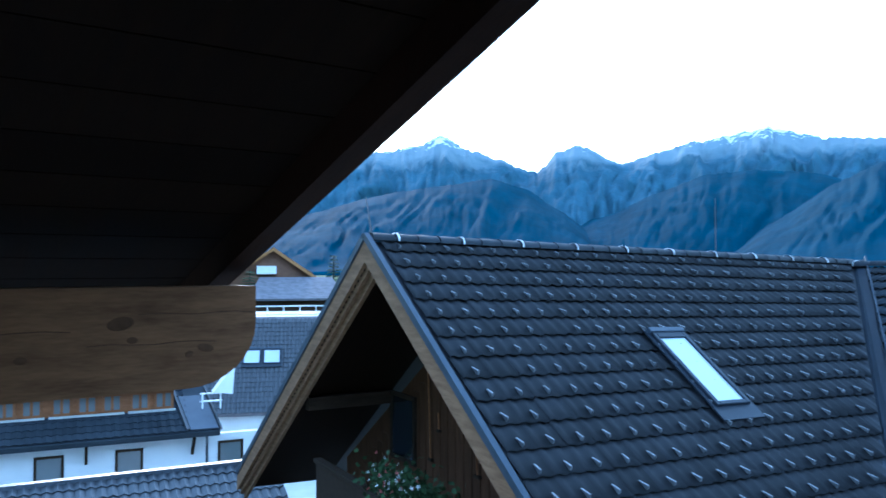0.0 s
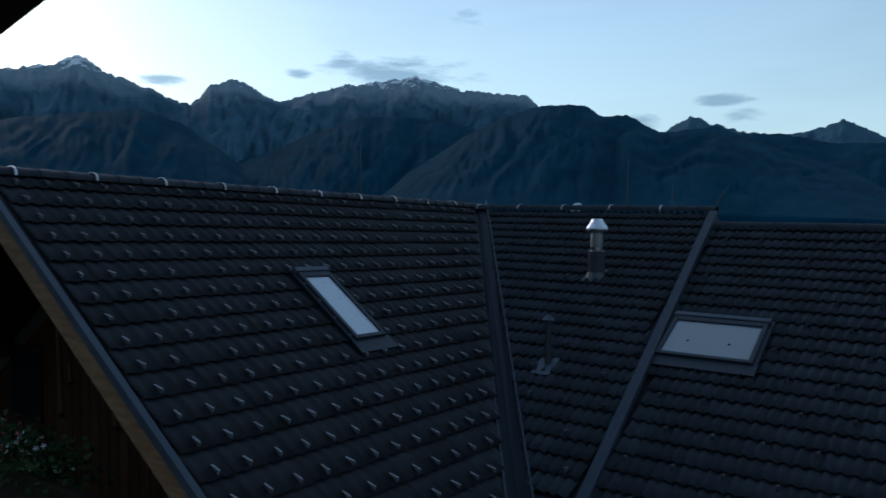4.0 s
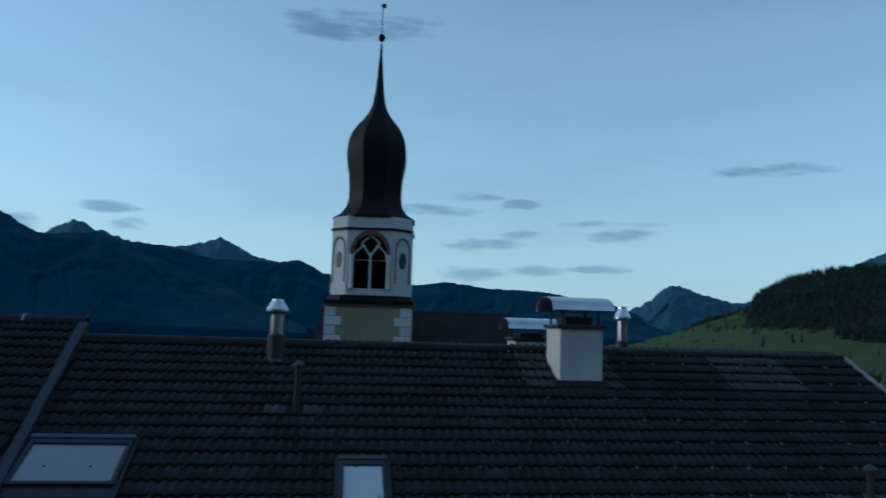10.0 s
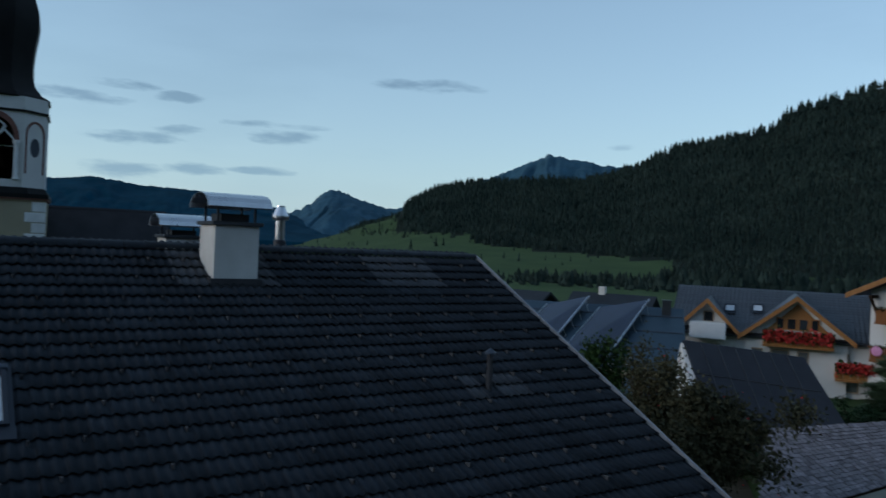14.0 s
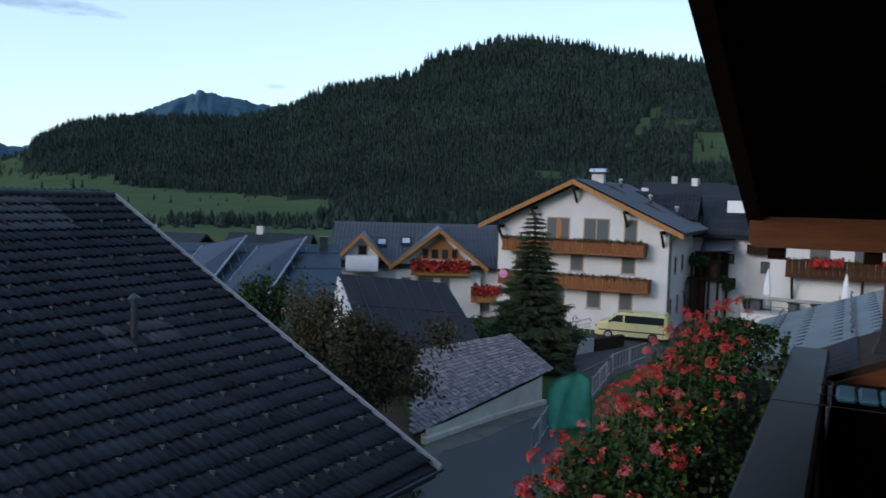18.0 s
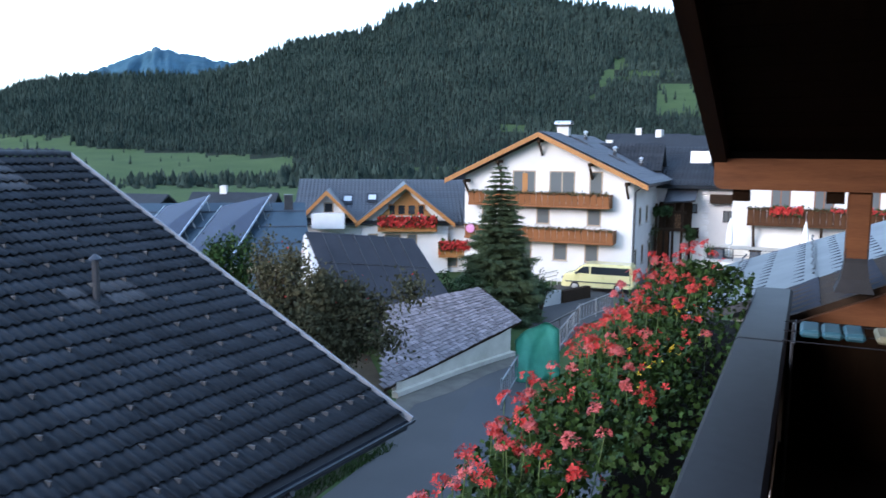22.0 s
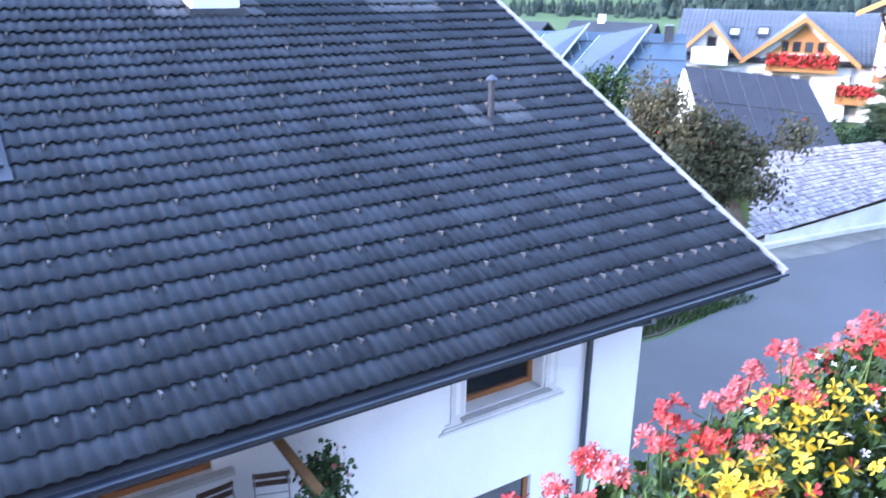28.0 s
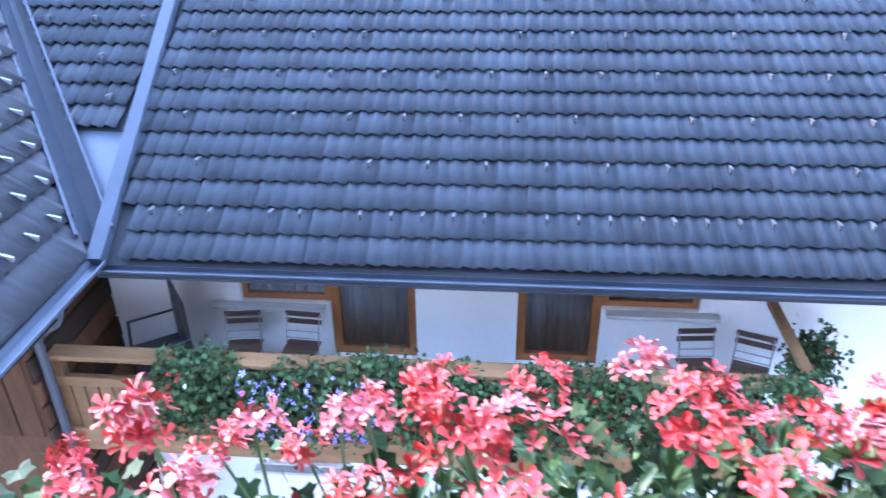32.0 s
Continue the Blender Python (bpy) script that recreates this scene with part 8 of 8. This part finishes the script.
# trailing outer side
lm = [scatter_m(rr, (rr.uniform(-1.2, 5.65), 0.96 + rr.gauss(0, 0.07), -0.26 - 0.4 * rr.random() ** 1.5), rr.uniform(0.03, 0.06), 1.2) for _ in range(4500)]
many("leaves", lv, lf, lm, M_LEAF_DK, fb, label="trailing dark green leaves")
M_STEM = mat("green_stem", (0.045, 0.085, 0.022), (0.075, 0.125, 0.035), rough=0.6, scale=20, fine=80, bump=0.1)
stem_me = mesh_of("stem", tube(bmesh.new(), [(0, 0, -0.24), (0.01, 0, -0.1), (0, 0, -0.005)], 0.002, 4, False), M_STEM)
heads = []
k = 0
while k < 620 and len(heads) < 185:
    u = rr.uniform(-1.3, 5.6) if k % 3 else rr.uniform(-1.2, 1.4)
    v = min(1.06, max(0.42, rr.gauss(0.90 - 0.09 * ease(1.5, 2.5, u), 0.095 + 0.065 * ease(1.5, 2.5, u))))
    if 0.9 < u < 1.75 and v < 0.72 and rr.random() < 0.75:
        continue
    if any((u - a) ** 2 + (v - b) ** 2 < 0.0042 for a, b in heads):
        k += 1
        continue
    heads.append((u, v))
    z = mound(u, v) + rr.uniform(0.015, 0.10) + 0.03 * ease(3, 4, u) - 0.06 * ease(-0.2, 0.2, u) * (1 - ease(0.6, 1.2, u)) + 0.02 * (1 - ease(-0.4, -0.1, u))
    st = new("stem", stem_me)
    st.parent, st.matrix_basis = fb, pose(u, v, z, rr.uniform(-8, 12), rr.uniform(-10, 10), 0)
    ob = new("flower_head", HEADS[rr.randrange(9)])
    ob.parent = fb
    sc = rr.uniform(0.75, 1.12) * (1 - 0.10 * ease(1.0, 2.5, u))
    ob.matrix_basis = pose(u, v, z, rr.uniform(-25, 25), rr.uniform(-25, 25), rr.uniform(0, 360)) @ Matrix.Scale(sc, 4)
    k += 1
# loose blossoms
fl = bmesh.new()
floret(fl, (0, 0, 0), (0, 0, 1), 0.018, random.Random(3))
fl.verts.index_update()
fv = [tuple(v.co) for v in fl.verts]
ff = [tuple(v.index for v in f.verts) for f in fl.faces]
fl.free()
ym = []
for c in range(47):
    if c < 32:
        cu, cv = rr.uniform(0.95, 1.5), rr.gauss(0.68, 0.06)
    elif c < 45:
        cu, cv = rr.uniform(2.2, 4.6), rr.gauss(0.52, 0.07)
    else:
        cu, cv = rr.uniform(-1.2, 0.6), rr.gauss(0.66, 0.1)
    for _ in range(rr.randint(2, 4) if c < 32 else rr.randint(1, 3)):
        u, v = cu + rr.gauss(0, 0.035), cv + rr.gauss(0, 0.03)
        ym.append(Matrix.Translation((u, v, mound(u, v) + rr.uniform(0.02, 0.08))) @ Euler((rr.gauss(-0.3, 0.4), rr.gauss(0, 0.4), rr.uniform(0, 6))).to_matrix().to_4x4() @ Matrix.Scale(rr.uniform(0.8, 1.25) * (1.0 if c < 32 else 0.55), 4))
many("yellow_blossoms", fv, ff, ym, M_YEL, fb, label="small yellow star-shaped blossoms")
wm = []
for c in range(26):
    cu, cv = rr.uniform(-1.2, 2.2), rr.uniform(0.5, 0.95)
    for _ in range(rr.randint(1, 4)):
        u, v = cu + rr.gauss(0, 0.025), cv + rr.gauss(0, 0.025)
        wm.append(Matrix.Translation((u, v, mound(u, v) + rr.uniform(-0.03, 0.04))) @ Euler((rr.gauss(-0.3, 0.5), rr.gauss(0, 0.5), rr.uniform(0, 6))).to_matrix().to_4x4() @ Matrix.Scale(rr.uniform(0.35, 0.6), 4))
many("white_blossoms", fv, ff, wm, M_WHITE, fb, label="scattered small white blossoms")
loose = [Matrix.Translation((u := rr.uniform(-1.3, 5.6), v := rr.uniform(0.45, 1.08), mound(u, v) + rr.uniform(-0.04, 0.05))) @ Euler((rr.gauss(-0.2, 0.6), rr.gauss(0, 0.6), rr.uniform(0, 6))).to_matrix().to_4x4() for _ in range(320)]
many("loose_blossoms", fv, ff, loose, M_RED, fb, label="single red blossoms between the leaves")

# neighbour's hanging balcony plants
nb = thing("hanging_plants", "dense hanging plants with red and violet flowers on the rail", "plants", pose(0, 6.18, FLOOR1 + 0.75))
lm = []
for _ in range(17000):
    x = rr.uniform(-3.75, 2.62)
    z = 0.36 + 0.07 * math.sin(x * 3.1) + 0.05 * math.sin(x * 7.7 + 1) - 0.84 * rr.random() ** 1.15
    lm.append(scatter_m(rr, (x, rr.gauss(0.0 if z > 0.2 else -0.12, 0.11), z), rr.uniform(0.035, 0.08), 1.0))
many("leaves", lv, lf, lm, M_LEAF_DK, nb, label="dark green leaves")
for mt, cnt, x0, x1, lab in ((M_RED, 190, -3.7, 2.6, "red blossoms"), (M_VIO, 150, -2.9, -1.5, "violet blossoms"), (M_WHITE, 14, -3.6, 2.0, "white blossoms"), (M_PINK, 60, -1.0, 2.6, "pink blossoms")):
    ms = [Matrix.Translation((rr.uniform(x0, x1), -0.24 + rr.gauss(0, 0.04), 0.36 - 0.78 * rr.random() ** 0.8)) @ Euler((rr.gauss(1.2, 0.5), rr.gauss(0, 0.4), rr.uniform(0, 6))).to_matrix().to_4x4() @ Matrix.Scale(rr.uniform(1.2, 2.2), 4) for _ in range(cnt)]
    many("blossoms", fv, ff, ms, mt, nb, label=lab)
for x, y, s, seed in ((3.0, 7.25, 0.30, 1), (-0.75, 6.55, 0.22, 2)):
    p = thing("potted_shrub", "small leafy shrub in a pot with a few pink flowers", "potted plant", pose(x, y, FLOOR1))
    part("pot", lathe(bmesh.new(), [(0.14, 0), (0.18, 0.3), (0.2, 0.32), (0.17, 0.32)], 12), M_REDSTONE, p)
    lm = [scatter_m(rr, (rr.gauss(0, s * 0.42), rr.gauss(0, s * 0.42), 0.3 + abs(rr.gauss(s * 1.0, s * 0.55))), rr.uniform(0.05, 0.09), 1.0) for _ in range(900)]
    many("leaves", lv, lf, lm, M_LEAF_DK, p)
    ms = [Matrix.Translation((rr.gauss(0, s * 0.5), rr.gauss(-0.1, s * 0.4), 0.35 + rr.uniform(0, s * 2))) @ Euler((1.0, 0, rr.uniform(0, 6))).to_matrix().to_4x4() @ Matrix.Scale(1.8, 4) for _ in range(14)]
    many("blossoms", fv, ff, ms, M_PINK, p)
# plants on the wing's gable balcony
gbalc = thing("gable_balcony", "dark gable balcony with a flower box", "balcony", pose(-10.6, 4.75, 5.2))
part("deck", boxes((-3.4, 3.4, -0.35, 0.6, -0.2, -0.05)), M_WOOD_OLD, gbalc)
part("front", boxes((-3.4, 3.4, -0.38, -0.33, -0.05, 0.95)), M_WOOD_OLD, gbalc)
part("handrail", boxes((-3.4, 3.4, -0.44, -0.28, 0.95, 1.02), bevel=0.01), M_WOOD_OLD, gbalc)
gp_ = thing("gable_plants", "leafy balcony plants with pale and pink flowers", "plants", pose(-10.7, 4.55, 6.25))
lm = [scatter_m(rr, (rr.gauss(0, 0.55), rr.gauss(0, 0.15), rr.gauss(0.12, 0.16)), rr.uniform(0.06, 0.11), 1.0) for _ in range(1600)]
many("leaves", lv, lf, lm, M_LEAF_DK, gp_)
for mt, cnt in ((M_WHITE, 40), (M_PINK, 30)):
    ms = [Matrix.Translation((rr.gauss(0, 0.5), -0.2 + rr.gauss(0, 0.08), rr.gauss(0.2, 0.15))) @ Euler((1.0, 0, rr.uniform(0, 6))).to_matrix().to_4x4() @ Matrix.Scale(1.8, 4) for _ in range(cnt)]
    many("blossoms", fv, ff, ms, mt, gp_)


# ---- trees ----
def spray_shape():
    """A flat fir spray with side twigs, 1 long."""
    v, f = [], []
    for i in range(5):
        x = 0.1 + 0.19 * i
        w = 0.30 * (1 - i / 6)
        for s in (-1, 1):
            b = len(v)
            v += [(x, 0, 0), (x + 0.12, 0.02 * s, 0.0), (x + 0.20, s * w, -0.05), (x + 0.10, s * w, -0.06)]
            f += [(b, b + 1, b + 2, b + 3)]
    b = len(v)
    v += [(0, -0.03, 0), (1.0, 0, -0.02), (0, 0.03, 0)]
    f += [(b, b + 1, b + 2)]
    return v, f


def fir(p, h, r, seed, label, sprays=2600, mt=None, name="fir_tree"):
    t = thing(name, label, "tree", pose(*p))
    part("trunk", tube(bmesh.new(), [(0, 0, -0.3), (0.02, 0, h * 0.5), (0, 0, h * 0.97)], [0.03 * h * 0.6, 0.012 * h, 0.004 * h], 8), M_BARK, t)
    q = random.Random(seed)
    sv, sf = spray_shape()
    ms = []
    bb = bmesh.new()
    level, z = 0, h * 0.06
    while z < h * 0.97:
        reach = (r * (1 - z / h) ** 0.84 + 0.08) * q.uniform(0.84, 1.12)
        n = max(5, int(13 * reach / r + 4))
        for k in range(n):
            a = 2 * math.pi * k / n + level * 0.7 + q.uniform(-0.2, 0.2)
            L = reach * q.uniform(0.72, 1.12)
            d = Vector((math.cos(a), math.sin(a), 0))
            m = max(2, int(sprays * L / (r * h * 9)))
            if L > 0.5:
                tube(bb, [(0, 0, z), tuple(d * L * 0.6 + Vector((0, 0, z - L * 0.16)))], 0.014, 4, False)
            for j in range(m):
                s = (j + 0.5) / m
                c = d * L * s + Vector((0, 0, z - 0.34 * L * s + 0.26 * L * s * s))
                for side in (-0.55, 0, 0.55):
                    ms.append(Matrix.Translation(c) @ Euler((q.gauss(0, 0.2), 0.22 + q.gauss(0, 0.15), a + side + q.gauss(0, 0.15))).to_matrix().to_4x4() @ Matrix.Scale(q.uniform(0.35, 0.55) * (0.6 + 0.4 * L), 4))
        level += 1
        z += h * q.uniform(0.024, 0.036)
    tagged(part("branches", bb, M_BARK, t), "", "", "", "stuff")
    many("crown", sv, sf, ms, mt or M_FIR, t, label="layered drooping dark green sprays")
    return t


fir((40.0, 19.35, 0), 9.15, 2.35, 5, "tall dark green fir with layered drooping branches", 5200)


def shrub(p, w, h, seed, label, mt, berries=None, n=5200, leaf=0.16, blossom=None):
    t = thing("shrub_tree", label, "tree", pose(*p))
    q = random.Random(seed)
    br, ends = bmesh.new(), []
    for k in range(9):
        a = q.uniform(0, 6.28)
        top = Vector((math.cos(a) * w * q.uniform(0.15, 0.42), math.sin(a) * w * q.uniform(0.15, 0.42), h * q.uniform(0.55, 0.95)))
        mid = top * 0.5 + Vector((q.uniform(-0.2, 0.2), q.uniform(-0.2, 0.2), 0.1 * h))
        tube(br, [(0, 0, -0.2), tuple(mid), tuple(top)], [0.07, 0.045, 0.012], 5, False)
        ends += [mid.lerp(top, s) for s in (0.2, 0.6, 1.0)]
        for j in range(3):
            e = top + Vector((q.gauss(0, w * 0.14), q.gauss(0, w * 0.14), q.gauss(0, h * 0.1)))
            tube(br, [tuple(mid.lerp(top, 0.4)), tuple(e)], [0.025, 0.006], 4, False)
            ends.append(e)
    part("branching", br, M_BARK, t)
    ms = []
    for k in range(n):
        c = q.choice(ends)
        ms.append(scatter_m(q, c + Vector((q.gauss(0, w * 0.075), q.gauss(0, w * 0.075), q.gauss(0, h * 0.055))), leaf * q.uniform(0.6, 1.2), 1.2))
    many("crown", [(-0.5, 0, 0), (0, -0.28, 0.05), (0.5, 0, 0), (0, 0.28, 0.05)], [(0, 1, 2, 3)], ms, mt, t, label="uneven crown of small leaves")
    for mt2, cnt, sc in ((berries, 70, 0.07), (blossom, 260, 0.12)):
        if mt2:
            ms = [scatter_m(q, q.choice(ends) + Vector((q.gauss(0, w * 0.1), q.gauss(0, w * 0.1), q.gauss(0, h * 0.08))), sc * q.uniform(0.6, 1.2), 1.2) for _ in range(cnt)]
            many("fruit" if mt2 is berries else "blossom", [(-0.5, 0, 0), (0, -0.5, 0.1), (0.5, 0, 0), (0, 0.5, 0.1), (0, 0, 0.5)], [(0, 1, 4), (1, 2, 4), (2, 3, 4), (3, 0, 4)], ms, mt2, t)
    return t


shrub((21.2, 16.9, 0.0), 4.1, 5.2, 3, "wide olive-brown rowan with a few red berries", M_LEAF_BR, M_RED, 30000, 0.17)
shrub((20.6, 18.6, 0.0), 2.2, 6.0, 9, "slender olive bush beside the barn", M_LEAF_BR, None, 5200, 0.13)
shrub((24.0, 24.4, 0.0), 2.4, 5.5, 4, "dark green bushy young tree", M_LEAF, None, 5200, 0.20)
shrub((38.2, 20.9, 0.0), 2.6, 2.6, 6, "dark green hedge bush under the fir", M_LEAF_DK, None, 2200, 0.17)
shrub((41.8, 17.6, 0.0), 1.6, 2.4, 12, "small green bush by the low wall", M_LEAF_DK, None, 1200, 0.15)
shrub((63.0, 17.5, 0.0), 2.2, 3.6, 13, "climbing dark shrub by the timber porch", M_LEAF_DK, None, 1400, 0.17)
fir((-75.5, 29.0, 0), 11.6, 2.4, 15, "slim dark fir beside the hill chalet", 1800)
fir((-75.0, 20.2, 0), 10.0, 3.0, 16, "broad dark fir beside the hill chalet", 1800)
rq = random.Random(19)
ms = [Matrix.Translation((rq.uniform(15.0, 20.5), rq.uniform(13.4, 15.2), 0.0)) @ Euler((rq.gauss(0, 0.3), rq.gauss(0, 0.3), rq.uniform(0, 6))).to_matrix().to_4x4() @ Matrix.Scale(rq.uniform(0.1, 0.28), 4) for _ in range(4000)]
many("grass_verge", [(-0.08, 0, 0), (0.08, 0, 0), (0.02, 0.15, 1.0)], [(0, 1, 2)], ms, M_LEAF, label="rough grass between the lane and the rowan", category="grass")

# ---- roof tiles, laid last ----
for parent, near, far, (tv, tf), material in TILES_LATER:
    bm = bmesh.new()
    bv = [bm.verts.new(p) for p in tv]
    for f in tf:
        bm.faces.new([bv[i] for i in f])
    me = mesh_of("tile", bm, material, True)
    for m in near:
        ob = new("tile", me)
        ob.parent = parent
        ob.matrix_basis = m
    if far:
        many("tiles", tv, tf, far, material, parent, label="overlapping dark concrete roof tiles", smooth=True)
pale_me = {}
for parent, m, (tv, tf) in PALE:
    if parent not in pale_me:
        bm = bmesh.new()
        bv = [bm.verts.new(p) for p in tv]
        for f in tf:
            bm.faces.new([bv[i] for i in f])
        pale_me[parent] = mesh_of("pale_tile", bm, M_TILE_NEW, True)
    ob = new("pale_tile", pale_me[parent])
    ob.parent, ob.matrix_basis = parent, m
for parent, m, (tv, tf), material, point, normal in TILES_CUT:
    bm = bmesh.new()
    bv = [bm.verts.new(m @ Vector(p)) for p in tv]
    for f in tf:
        bm.faces.new([bv[i] for i in f])
    bmesh.ops.bisect_plane(bm, geom=bm.verts[:] + bm.edges[:] + bm.faces[:], plane_co=point, plane_no=normal, clear_inner=True)
    if bm.faces:
        part("cut_tile", bm, material, parent, smooth=True)
    else:
        bm.free()
